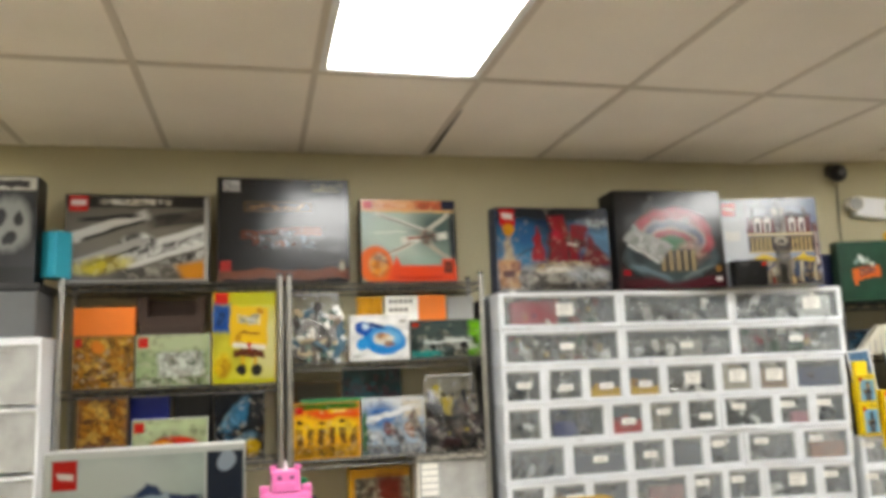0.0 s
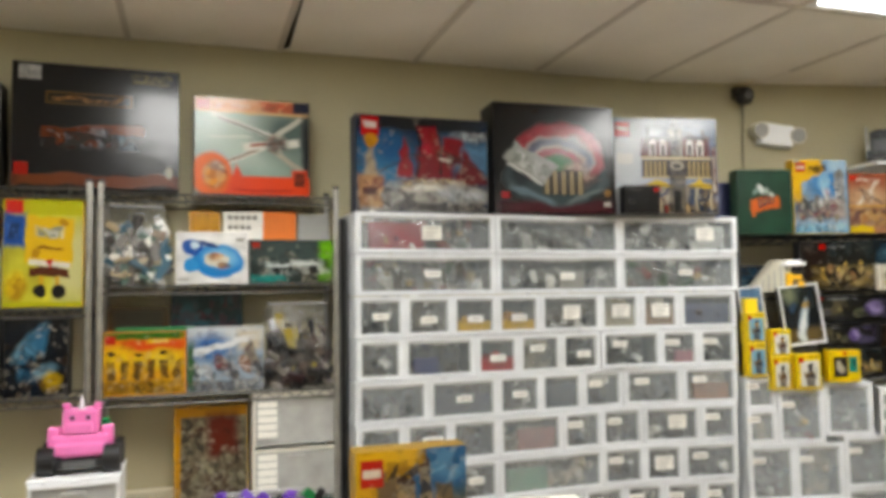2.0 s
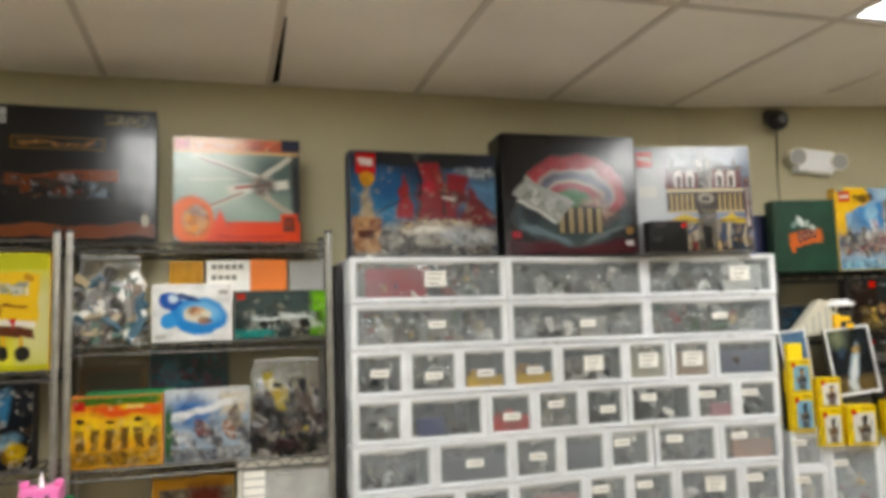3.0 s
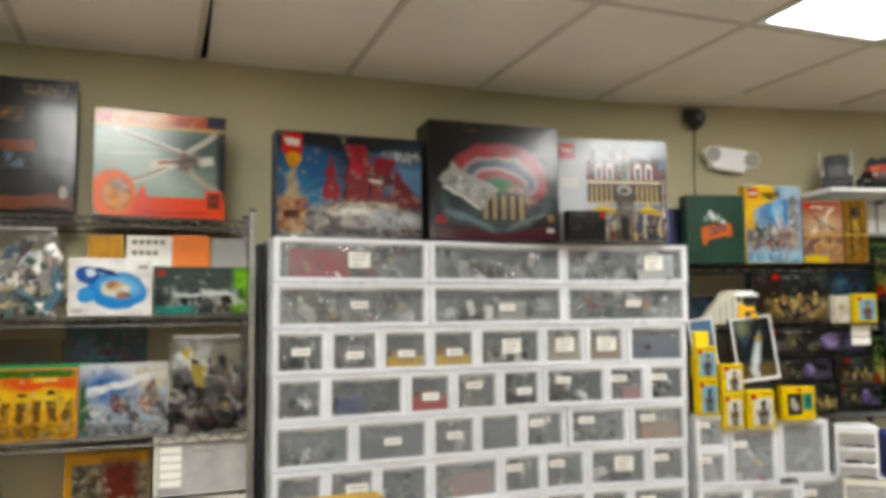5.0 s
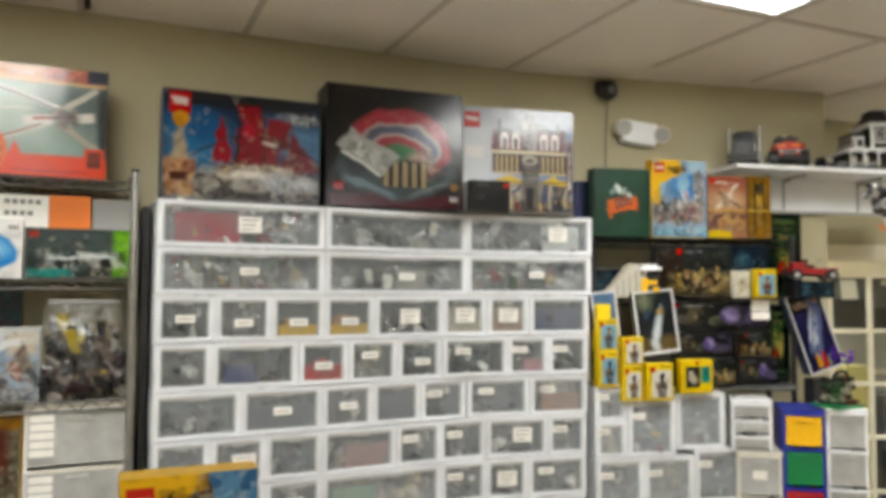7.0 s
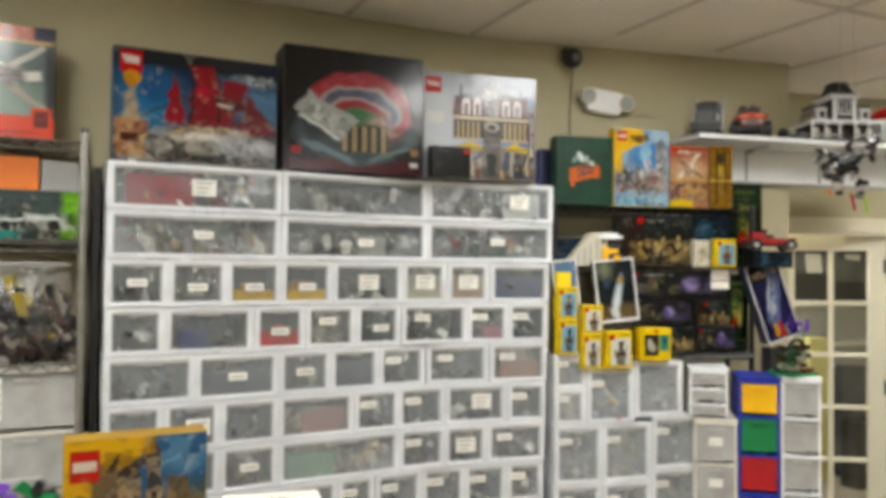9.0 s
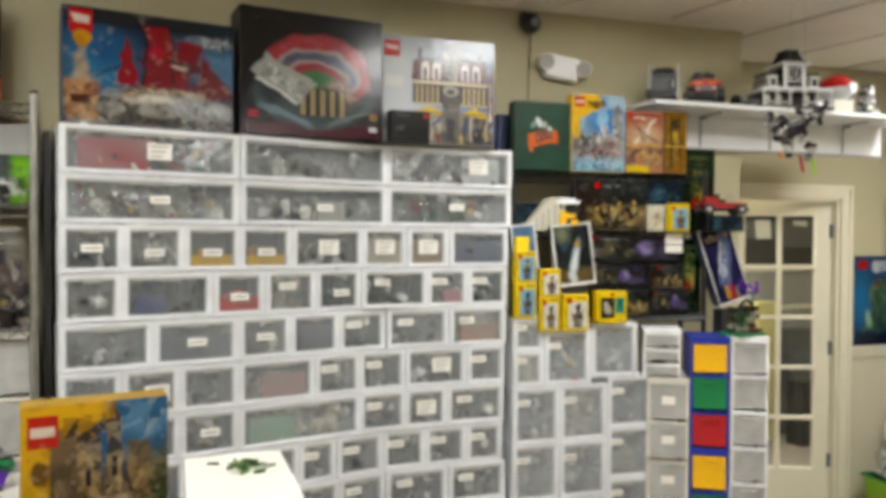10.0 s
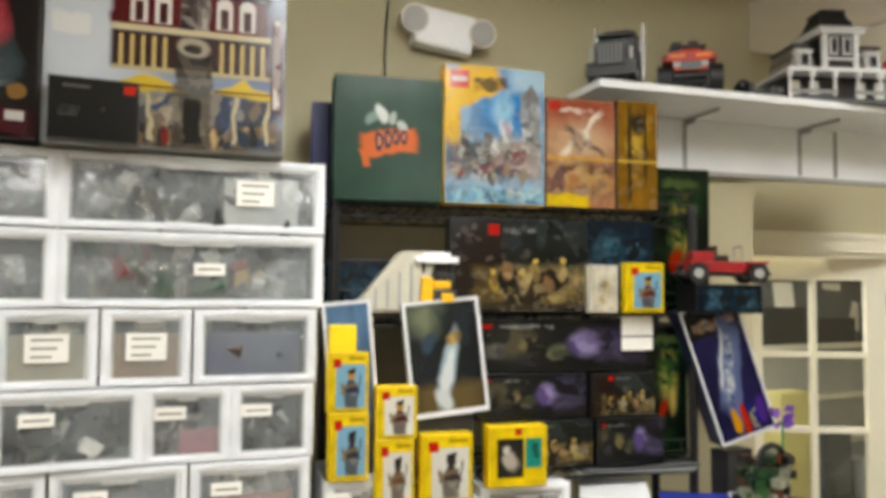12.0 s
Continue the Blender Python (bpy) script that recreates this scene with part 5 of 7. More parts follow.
darkwar = art("art_dark_helmets", "1e2022", [("r", 0.5, 0.5, 0.96, 0.9, ["222426", "34363a", "141517", "3e3c44"], 0, 0.3, 12), ("e", 0.2, 0.56, 0.34, 0.6, ["3a3a34", "6a6450", "24241f"], 0, 0.4, 18), ("e", 0.62, 0.52, 0.2, 0.5, ["8a7ab0", "5a4a7a", "b0a4cc"], 0, 0.35, 20), ("r", 0.84, 0.55, 0.26, 0.7, ["4a4458", "6a6480", "2a2834"], 0, 0.3, 16)] + [("e", x, y, 0.12, 0.3, [a, "2a2a2e", "8a8478"], 0, 0.25, 26) for x, y, a in ((0.12, 0.4, "5a5a60"), (0.32, 0.5, "8a8060"), (0.46, 0.36, "6a7058"))] + [("r", 0.3, 0.86, 0.3, 0.06, ["b0b0b0", "222426"], 0, 0.1, 36), ("r", 0.08, 0.86, 0.06, 0.1, "b82a24")], rough=0.22, gloss=0.45)
darkgreen = art("art_dark_jungle", "16251c", [("r", 0.5, 0.5, 0.84, 0.86, ["16251c", "24402a", "3a5a34", "121a14"], 0, 0.25, 22), ("e", 0.52, 0.6, 0.4, 0.4, ["8a9a50", "4a6a3a", "c0b070", "2f4a34"], 0, 0.4, 30), ("e", 0.4, 0.36, 0.24, 0.14, "a83a24", 20, 0.3), ("e", 0.64, 0.42, 0.16, 0.2, "c8b470", 0, 0.4), ("r", 0.5, 0.9, 0.6, 0.06, "5a6a44", 0, 0.2)], rough=0.25)
portrait_a = art("art_white_gown", "2a3036", [("r", 0.5, 0.12, 1, 0.28, "7a6a4a", 0, 0.4), ("e", 0.3, 0.86, 0.5, 0.3, "8a9078", 0, 0.6), ("r", 0.7, 0.7, 0.6, 0.5, ["2a3036", "3e484e", "1c2226"], 0, 0.3, 14), ("e", 0.52, 0.4, 0.2, 0.7, "b8c8d0", -24, 0.25), ("e", 0.5, 0.34, 0.12, 0.5, "e8ecec", -26, 0.2), ("e", 0.42, 0.14, 0.24, 0.16, "dfe4e4", -30, 0.3), ("e", 0.62, 0.66, 0.24, 0.1, ["c8a860", "5a4a34"], 0, 0.3, 26), ("e", 0.3, 0.64, 0.2, 0.14, "4a5a6a", 30, 0.4)], rough=0.2)
posterart = art("art_green_figure_poster", "2c567a", [("e", 0.15, 0.5, 0.4, 0.5, "3f86b4", 0, 0.6), ("e", 0.88, 0.52, 0.4, 0.5, "3f86b4", 0, 0.6), ("t", 0.5, 0.36, 0.6, 0.4, ["3f6a44", "6a8a58", "24402c"], 0, 0.2, 16), ("e", 0.5, 0.56, 0.36, 0.3, ["4a7a4c", "2c4a34", "86a070"], 0, 0.25, 16), ("e", 0.5, 0.7, 0.2, 0.13, ["8a5a3a", "4a3a24", "5a7a44"], 0, 0.2, 18), ("r", 0.5, 0.06, 1, 0.18, "122038", 0, 0.3), ("r", 0.62, 0.89, 0.5, 0.12, ["c8d0d4", "8a9aa4", "e0e4e6"], 0, 0.05, 20), ("r", 0.18, 0.9, 0.2, 0.1, "c02a2c"), ("e", 0.3, 0.3, 0.14, 0.2, "a8c8b0", 20, 0.4)], rough=0.3)
blade = art("art_space_racer", "34325e", [("r", 0.5, 0.88, 0.94, 0.2, "26262e"), ("r", 0.5, 0.86, 0.74, 0.07, ["26262e", "c8703a", "e8d8c4"], 0, 0.1, 36), ("t", 0.2, 0.4, 0.7, 0.6, "26264a", 0, 0.2), ("r", 0.54, 0.52, 0.34, 0.8, "7a86ac", -34, 0.15), ("r", 0.52, 0.5, 0.14, 0.56, ["9aa6c0", "e0e4e8", "4a5a84"], -34, 0.15, 30), ("r", 0.44, 0.6, 0.05, 0.5, "dfe3ea", -34, 0.15), ("e", 0.36, 0.13, 0.13, 0.2, "e8b03a", 10, 0.15), ("e", 0.52, 0.12, 0.13, 0.22, "d0402a", 0, 0.15), ("e", 0.68, 0.11, 0.13, 0.2, ["e8d860", "3a4aa0"], -10, 0.15, 26), ("e", 0.84, 0.15, 0.16, 0.2, "6a4aa0", -20, 0.3)], rough=0.22)


def yellow_art(i, dark):
    sky = ("eeece4", "f2f0ea")[i % 2] if i > 1 else "9cc8e0"
    layers = [("r", 0.56, 0.45, 0.74, 0.74, sky), ("r", 0.57, 0.24, 0.34, 0.3, [dark, "2a2420", "6a5a44", "8a8478"], 0, 0.1, 40), ("t", 0.57, 0.48, 0.5, 0.3, dark, 0, 0.1), ("r", 0.57, 0.45, 0.3, 0.07, "8a7a60", 8, 0.15), ("e", 0.57, 0.64, 0.22, 0.2, "c8a060" if i % 2 else "3a3230", 0, 0.1), ("e", 0.57, 0.71, 0.24, 0.1, "2a2420", 0, 0.1), ("e", 0.38, 0.4, 0.09, 0.26, "9a8868", 24, 0.2), ("r", 0.76, 0.42, 0.03, 0.44, "4a4a4a", -12, 0.1), ("r", 0.22, 0.84, 0.2, 0.15, "d02a1e"), ("r", 0.72, 0.92, 0.4, 0.05, "b8a012"), ("r", 0.5, 0.03, 0.6, 0.03, "b8a012")]
    if i == 5:
        layers = [("r", 0.36, 0.48, 0.46, 0.66, "26221f"), ("e", 0.36, 0.44, 0.26, 0.4, ["d8d0c4", "6a5a4a", "3a3430"], 30, 0.2, 30), ("e", 0.3, 0.62, 0.12, 0.14, "e0dcd4", 0, 0.2), ("r", 0.77, 0.56, 0.28, 0.5, "12a094"), ("r", 0.8, 0.6, 0.1, 0.24, "0a6a62", 0, 0.1), ("r", 0.5, 0.92, 0.12, 0.12, "d02a1e")]
    return art("art_yellow_small_" + "abcdef"[i], "f2d408", layers)


top = boxed_set((-2.193, 3.19), (-1.612, 3.19), 2.242, 2.622, 0.12, M_BLACK, swbox, "grey boxed spaceship set on top of the wire rack")
boxed_set((-1.577, 3.18), (-0.998, 3.2), 2.242, 2.71, 0.16, M_BLACK, blk, "large black boxed bridge set on the wire rack", -2)
boxed_set((-0.944, 3.22), (-0.49, 3.235), 2.236, 2.625, 0.09, M_BROWN, xwing, "orange and grey boxed spacecraft set on the rack")
boxed_set((-0.309, 3.185), (0.282, 3.2), 2.178, 2.585, 0.1, surface("dark_blue_carton", "1b2740", 0.45), ship, "dark blue boxed set with a red sailing ship")
boxed_set((0.30, 3.165), (0.884, 3.15), 2.178, 2.672, 0.17, M_BLACK, stadium, "black boxed football stadium set on the drawers", -1)
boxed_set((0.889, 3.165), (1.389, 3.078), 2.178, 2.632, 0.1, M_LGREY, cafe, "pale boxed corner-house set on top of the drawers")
boxed_set((0.9, 3.1), (1.075, 3.085), 2.178, 2.308, 0.05, M_BLACK, art("art_small_black_box", "1a1a1b", [("r", 0.4, 0.45, 0.6, 0.2, ["1a1a1b", "4a4a48", "2a2a2a"], 0, 0.2, 40), ("r", 0.9, 0.86, 0.14, 0.16, "c83a2a", 0, 0.1), ("r", 0.3, 0.86, 0.3, 0.05, "6a6a66")], rough=0.25), "small black boxed set in front of the corner-house set")
boxed_set((-2.47, 3.1), (-2.276, 3.1), 2.228, 2.676, 0.14, M_BLACK, helmet, "black boxed helmet set with a white band")
boxed_set((-2.268, 3.16), (-2.205, 3.12), 2.262, 2.455, 0.1, M_CYAN, M_CYAN, "cyan cardboard box standing beside the rack", name="cyan_box")

# rack 1, middle shelf
Z = 1.803
boxed_set((-2.16, 3.25), (-1.915, 3.25), Z, 2.145, 0.06, M_ORANGE, M_ORANGE, "orange boxed set standing behind another box")
boxed_set((-2.145, 3.18), (-1.905, 3.18), Z, 2.022, 0.06, M_BROWN, treehouse, "brown and gold boxed village set")
boxed_set((-1.90, 3.18), (-1.602, 3.18), Z, 2.02, 0.06, M_LGREY, whitehouse, "pale green boxed set with a white house")
boxed_set((-1.597, 3.19), (-1.33, 3.19), Z, 2.198, 0.1, M_YEL, sponge, "yellow boxed set with a square cartoon shape")
dark_tray = thing("open_tray", Matrix.Translation((-1.77, 3.32, Z)), "brown open display tray at the back of the shelf", "tray")
part("sides", solid((-0.14, -0.05, 0.26, -0.1, 0.05, 0.385), (0.1, -0.05, 0.26, 0.14, 0.05, 0.385), (-0.1, -0.05, 0.26, 0.1, 0.05, 0.30), (-0.1, 0.04, 0.30, 0.1, 0.05, 0.38)), M_BROWN, dark_tray)
part("base", solid((-0.13, -0.05, 0.0, 0.13, 0.05, 0.259)), M_BROWN, dark_tray)
Z = 1.481
boxed_set((-2.125, 3.2), (-1.93, 3.2), Z, 1.776, 0.08, M_BROWN, art("art_purple_brown", "5a4450", [("r", 0.5, 0.66, 1, 0.7, WARM, 0, 0.3, 45), ("r", 0.5, 0.14, 1, 0.26, "5a4a7a", 0, 0.2)]), "brown boxed set with a purple edge")
boxed_set((-1.944, 3.32), (-1.78, 3.32), Z, 1.769, 0.05, M_BLUE, M_BLUE, "plain blue box behind others", name="blue_box")
boxed_set((-1.91, 3.18), (-1.61, 3.18), Z, 1.672, 0.06, M_LGREY, redcarbox, "pale boxed set with a small red vehicle")
boxed_set((-1.588, 3.2), (-1.376, 3.2), Z, 1.763, 0.08, M_BLACK, creature, "dark boxed set with a blue creature")
boxed_set((-1.76, 3.33), (-1.60, 3.33), Z, 1.77, 0.05, M_BLACK, M_BLACK, "plain black box at the back of the shelf", name="black_box")


# clear bags of parts
def bag(l, r, z0, z1, depth, palette, text, seed, base="7a7a78"):
    m, w = facing(l, r, z0)
    t = thing("parts_bag", m, text, "plastic bag", "bags of parts")
    h = z1 - z0
    bm = bmesh.new()
    n, mm = 18, 14
    grid = {}
    for i in range(n + 1):
        for j in range(mm + 1):
            u, v = i / n, j / mm
            bulge = (math.sin(math.pi * u) * math.sin(math.pi * min(1, v * 1.15 + 0.02 if v < 0.85 else 1))) ** 0.6 if 0 < u < 1 and 0 < v < 0.86 else 0
            k = noise.noise(Vector((u * 5 + seed, v * 5, seed * 1.7)))
            edge = 0.03 * noise.noise(Vector((v * 4, seed, 0)))
            pinch = 1 - 0.18 * max(0, v - 0.6) / 0.4
            p = Vector(((u - 0.5) * w * pinch + edge, -depth * bulge * (0.75 + 0.5 * k) + 0.012 * k, v * h + 0.006 * k))
            q = Vector((p.x, 0.02 + depth * bulge * 0.5, max(0.001, p.z)))
            p.z = max(0.0, p.z)
            grid[i, j] = (bm.verts.new(p), bm.verts.new(q))
    for i in range(n):
        for j in range(mm):
            bm.faces.new([grid[a][0] for a in ((i, j), (i + 1, j), (i + 1, j + 1), (i, j + 1))])
            bm.faces.new([grid[a][1] for a in ((i, j), (i, j + 1), (i + 1, j + 1), (i + 1, j))])
    for i in range(n):
        for j, s in ((0, 1), (mm, -1)):
            f = [grid[i, j][0], grid[i, j][1], grid[i + 1, j][1], grid[i + 1, j][0]]
            bm.faces.new(f[::s])
    for j in range(mm):
        for i, s in ((0, -1), (n, 1)):
            f = [grid[i, j][0], grid[i, j][1], grid[i, j + 1][1], grid[i, j + 1][0]]
            bm.faces.new(f[::s])
    for f in bm.faces:
        f.smooth = True
    part("film", bm, M_BAG, t)
    pb, rr = bmesh.new(), random.Random(seed)
    for _ in range(150):
        s = rr.uniform(0.01, 0.032)
        p = Vector((rr.uniform(-0.42, 0.42) * w, 0.008 - rr.random() * depth * 0.55, s + rr.random() ** 1.2 * (h * 0.72 - s)))
        block(pb, -s * rr.uniform(0.6, 2.2), -s * 0.4, -s * 0.5, s * rr.uniform(0.6, 2.2), s * 0.4, s * 0.5, Matrix.Translation(p) @ Euler((rr.uniform(-0.8, 0.8), rr.uniform(0, 3), rr.uniform(-0.6, 0.6))).to_matrix().to_4x4())
    part("filling", pb, pieces_mat("bag_pieces_" + "abcdefghijklmnop"[seed], palette), t, "small loose plastic pieces")
    part("liner", solid((-w * 0.4, 0.009, 0.02, w * 0.4, 0.012, h * 0.6)), pieces_mat("bag_liner_" + "abcdefghijklmnop"[seed], [base]), t, "folded inner bag")
    part("seal_strip", solid((-w * 0.4, 0.0, h - 0.004, w * 0.4, 0.012, h + 0.008), bevel=0.002), M_CLEAR2, t, "folded clear top edge")
    return t


Z = 1.882
bag((-1.27, 3.22), (-1.03, 3.22), Z, 2.18, 0.05, ["5a5652", "8a8886", "dcdad4", "4a6a7a", "7a6a5a", "e8e8e4", "3a3632", "a89a80", "5a7068"], "clear bag of mixed grey and white pieces", 3, "6a6864")
boxed_set((-0.96, 3.3), (-0.842, 3.3), Z, 2.175, 0.03, M_YEL, art("art_yellow_card", "e0a81a", [("e", 0.5, 0.6, 0.6, 0.2, "d8952a", 0, 0.3)]), "yellow card behind other boxes", name="yellow_card")
sign = thing("paper_sign", Matrix.Translation((-0.752, 3.295, Z)), "white paper sign with two rows of writing", "sign")
part("sheet", solid((-0.078, -0.001, 0, 0.078, 0.001, 0.293)), M_PAPER, sign)
for k, zz in enumerate((0.262, 0.222)):
    part("writing", solid(*[(-0.06 + i * 0.024, -0.0025, zz, -0.06 + i * 0.024 + 0.017, -0.0012, zz + 0.016) for i in range(5 - k)]), M_INK, sign)
boxed_set((-0.674, 3.3), (-0.538, 3.3), Z, 2.18, 0.03, M_ORANGE, M_ORANGE, "plain orange card behind other boxes", name="orange_card")
boxed_set((-0.53, 3.3), (-0.40, 3.3), Z, 2.17, 0.03, M_LGREY, M_LGREY, "pale grey box behind other boxes", name="grey_box")
boxed_set((-1.008, 3.18), (-0.742, 3.18), Z, 2.082, 0.05, M_WHITE, phone, "white boxed toy with blue curved tube")
boxed_set((-0.735, 3.19), (-0.395, 3.19), Z, 2.056, 0.06, M_DARK, greencar, "dark boxed set with a green car")
Z = 1.468
boxed_set((-1.264, 3.185), (-0.97, 3.185), Z, 1.706, 0.07, M_ORANGE, zoo, "orange boxed set with small figures")
boxed_set((-0.967, 3.185), (-0.68, 3.185), Z, 1.716, 0.07, M_LGREY, battle, "pale boxed battle set with grey figures")
bag((-0.69, 3.22), (-0.405, 3.22), Z, 1.80, 0.06, ["1a1816", "3a3632", "121214", "5a4e46", "3a2424", "26282c", "8a8680", "9a8a2a"], "clear bag of dark mixed pieces", 5, "201e1d")
boxed_set((-1.03, 3.35), (-0.75, 3.35), Z, 1.858, 0.03, M_DARK, art("art_teal_box", "2a4a50", [("r", 0.5, 0.6, 0.9, 0.6, ["2a4a50", "4a7a88", "6a3a4a", "1c3034"], 10, 0.3, 30)]), "dark teal boxed set at the back of the shelf")
boxed_set((-1.262, 3.33), (-1.035, 3.33), Z, 1.80, 0.04, M_BROWN, art("art_brown_back", "7a5a2a", [("r", 0.5, 0.6, 1, 0.3, "9a5a1e", 0, 0.3), ("r", 0.5, 0.84, 1, 0.3, "4a4438", 0, 0.3)]), "brown boxed set at the back of the shelf")
plate = thing("green_baseplate", Matrix.Translation((-1.06, 3.26, 1.7)), "dark green building baseplate lying on boxes", "baseplate")
part("plate", solid((-0.16, -0.06, 0.008, 0.12, 0.05, 0.018)), M_GREEN, plate)

# under the racks
drawer_tower("parts_organiser", (-0.722, 3.19), (-0.392, 3.19), 0.632, (0.205, 0.205, 0.2, 0.2), 0.22, (M_CLEAR2,), "cream four-drawer organiser with labelled clear drawers", M_CREAM)
for k in range(4):
    o = thing("label_strip", Matrix.Translation((-0.665, 3.184, 0.632 + 0.81 - 0.205 * k)), "white strip of five small paper labels", "label")
    for n in range(5):
        part("label", solid((-0.04, -0.002, -0.045 - n * 0.029, 0.035, 0.004, -0.022 - n * 0.029)), M_PAPER, o)
boxed_set((-1.013, 3.28), (-0.735, 3.28), 0.632, 1.408, 0.08, M_YEL, bookart, "tall boxed set standing under the rack")
drawer_tower("white_drawer_cart", (-1.445, 2.86), (-1.172, 2.86), 0.0, (0.2, 0.2, 0.21, 0.21, 0.21, 0.21), 0.26, (M_CLEAR2,), "white plastic drawer cart with clear drawers", M_WHITE, lip=0.012)


pink = thing("pink_toy_buggy", Matrix.Translation((-1.3, 2.98, 1.2545)), "pink horned toy figure on a black-wheeled buggy", "toy")
part("chassis", solid((-0.072, -0.075, 0.015, 0.072, 0.1, 0.048), bevel=0.006), M_DARK, pink)
part("torso", solid((-0.06, -0.06, 0.05, 0.06, 0.06, 0.12), (-0.085, -0.07, 0.09, 0.085, 0.02, 0.125), (-0.075, -0.08, 0.06, 0.075, -0.05, 0.1), bevel=0.008), M_PINK, pink)
part("head", solid((-0.055, -0.055, 0.125, 0.055, 0.05, 0.205), (-0.04, -0.07, 0.13, 0.04, -0.055, 0.165), (-0.06, -0.02, 0.205, -0.035, 0.01, 0.225), (0.035, -0.02, 0.205, 0.06, 0.01, 0.225), bevel=0.006), M_PINK, pink)
bm = bmesh.new()
rod(bm, (0, -0.01, 0.205), (0, -0.02, 0.25), 0.012, 8, 0.002)
part("horn", bm, M_WHITE, pink)
for x in (-0.1, 0.1):
    for y in (-0.06, 0.07):
        bm = bmesh.new()
        rod(bm, (x - 0.026, y, 0.046), (x + 0.026, y, 0.046), 0.046, 20)
        wh_ = part("wheel", bm, M_BLACK, pink)
        bm = bmesh.new()
        rod(bm, (x - 0.028, y, 0.042), (x + 0.028, y, 0.042), 0.018, 10)
        part("hub", bm, M_GREY, wh_)
part("arm", solid((-0.1, -0.05, 0.085, -0.062, 0.0, 0.15), bevel=0.006), M_PINK, pink)
part("arm", solid((0.062, -0.05, 0.085, 0.1, 0.0, 0.15), bevel=0.006), M_PINK, pink)
part("grille", solid((-0.05, -0.085, 0.02, 0.05, -0.0802, 0.045), bevel=0.001), M_GREY, pink)
part("pink_stripe", solid((-0.045, -0.062, 0.06, 0.045, -0.0601, 0.07)), surface("dark_pink_plastic", "b04a88", 0.4), pink)
part("eyes", solid((-0.03, -0.058, 0.175, -0.018, -0.054, 0.187), (0.018, -0.058, 0.175, 0.03, -0.054, 0.187)), M_BLACK, pink)
part("green_piece", solid((0.06, -0.02, 0.13, 0.085, 0.02, 0.17), bevel=0.004), M_GREEN, pink)

shelf_low = thing("low_bench", Matrix.Translation((-0.78, 2.97, 0)), "low cream bench in front of the rack", "bench")
part("top", solid((-0.3, -0.16, 0.98, 0.34, 0.14, 1.0), bevel=0.003), M_CREAM, shelf_low)
for x in (-0.28, 0.30):
    for y in (-0.14, 0.12):
        part("leg", solid((x, y, 0, x + 0.025, y + 0.025, 0.98)), M_CREAM, shelf_low)
bag((-0.92, 2.95), (-0.45, 2.95), 1.0, 1.13, 0.07, ["6a3ab0", "a8a4b0", "1f7a48", "8a5ac8", "2a2a2c", "b8b4bc"], "clear bag of purple and green pieces", 9, "a8a4b0")

# far left
drawer_tower("white_drawer_tower", (-2.50, 3.0), (-2.215, 3.0), 0.0, (0.25,) * 8, 0.3, (M_CLEAR2,), "tall white drawer tower with clear drawers", M_WHITE, lip=0.01)
tote = thing("storage_tote", Matrix.Translation((-2.36, 3.16, 2.0145)), "dark grey plastic tote with a lid", "storage box")
part("bin", solid((-0.115, -0.13, 0, 0.115, 0.13, 0.185), bevel=0.008), M_GREY, tote)
part("lid", solid((-0.125, -0.14, 0.186, 0.125, 0.14, 0.213), bevel=0.006), M_DARK, tote)


# ---- tables in front ----
def table(name, x0, y0, x1, y1, text):
    t = thing(name, Matrix.Translation(((x0 + x1) / 2, (y0 + y1) / 2, 0)), text, "table", "tables")
    a, b = (x1 - x0) / 2, (y1 - y0) / 2
    part("tabletop", solid((-a, -b, 0.715, a, b, 0.75), bevel=0.004), M_WOOD, t)
    for x in (-a + 0.03, a - 0.07):
        for y in (-b + 0.03, b - 0.07):
            part("leg", solid((x, y, 0, x + 0.04, y + 0.04, 0.714)), M_DARK, t)
    return t


table("work_table", -0.6, 1.75, 0.2, 2.80, "brown wooden table piled with boxed sets")
table("side_table", -2.15, 1.75, -1.38, 2.45, "brown wooden table carrying a large boxed set")
boxed_set((-0.437, 2.615), (-0.05, 2.615), 0.751, 1.312, 0.1, surface("ochre_card", "a8842a", 0.5), nearart, "yellow boxed castle set standing on the table")
st = thing("cardboard_box", Matrix.Translation((-1.72, 2.05, 0.751)), "plain brown cardboard shipping box", "box")
part("carton", solid((-0.3, -0.14, 0, 0.3, 0.14, 0.42), bevel=0.003), M_CARD, st)
boxed_set((-1.93, 1.93), (-1.437, 1.93), 1.172, 1.665, 0.1, M_LGREY, techart, "large pale blue-grey boxed vehicle set")
st = thing("cardboard_box", Matrix.Translation((0.02, 2.1, 0.751)), "plain brown cardboard shipping box", "box")
part("carton", solid((-0.11, -0.17, 0, 0.11, 0.17, 0.36), bevel=0.003), M_CARD, st)
wb = thing("flat_white_box", Matrix.Translation((0.035, 2.1, 1.112)) @ Matrix.Rotation(radians(-9), 4, "Z"), "flat white boxed set with a small green model", "boxed set")
part("carton", solid((-0.125, -0.2, 0, 0.125, 0.2, 0.087), bevel=0.003), M_WHITE, wb)
part("printed_top", solid((-0.122, -0.197, 0.0872, 0.122, 0.197, 0.0882)), surface("white_print", "e4e2d6", 0.4, vary=0.06), wb)
gm = thing("green_plant_model", Matrix.Translation((0.06, 2.13, 1.2008)), "small green and grey leafy brick model", "toy model")
r = random.Random(21)
bm = bmesh.new()
for _ in range(26):
    p = Vector((r.gauss(0, 0.03), r.gauss(0, 0.02), 0.004 + abs(r.gauss(0, 0.012))))
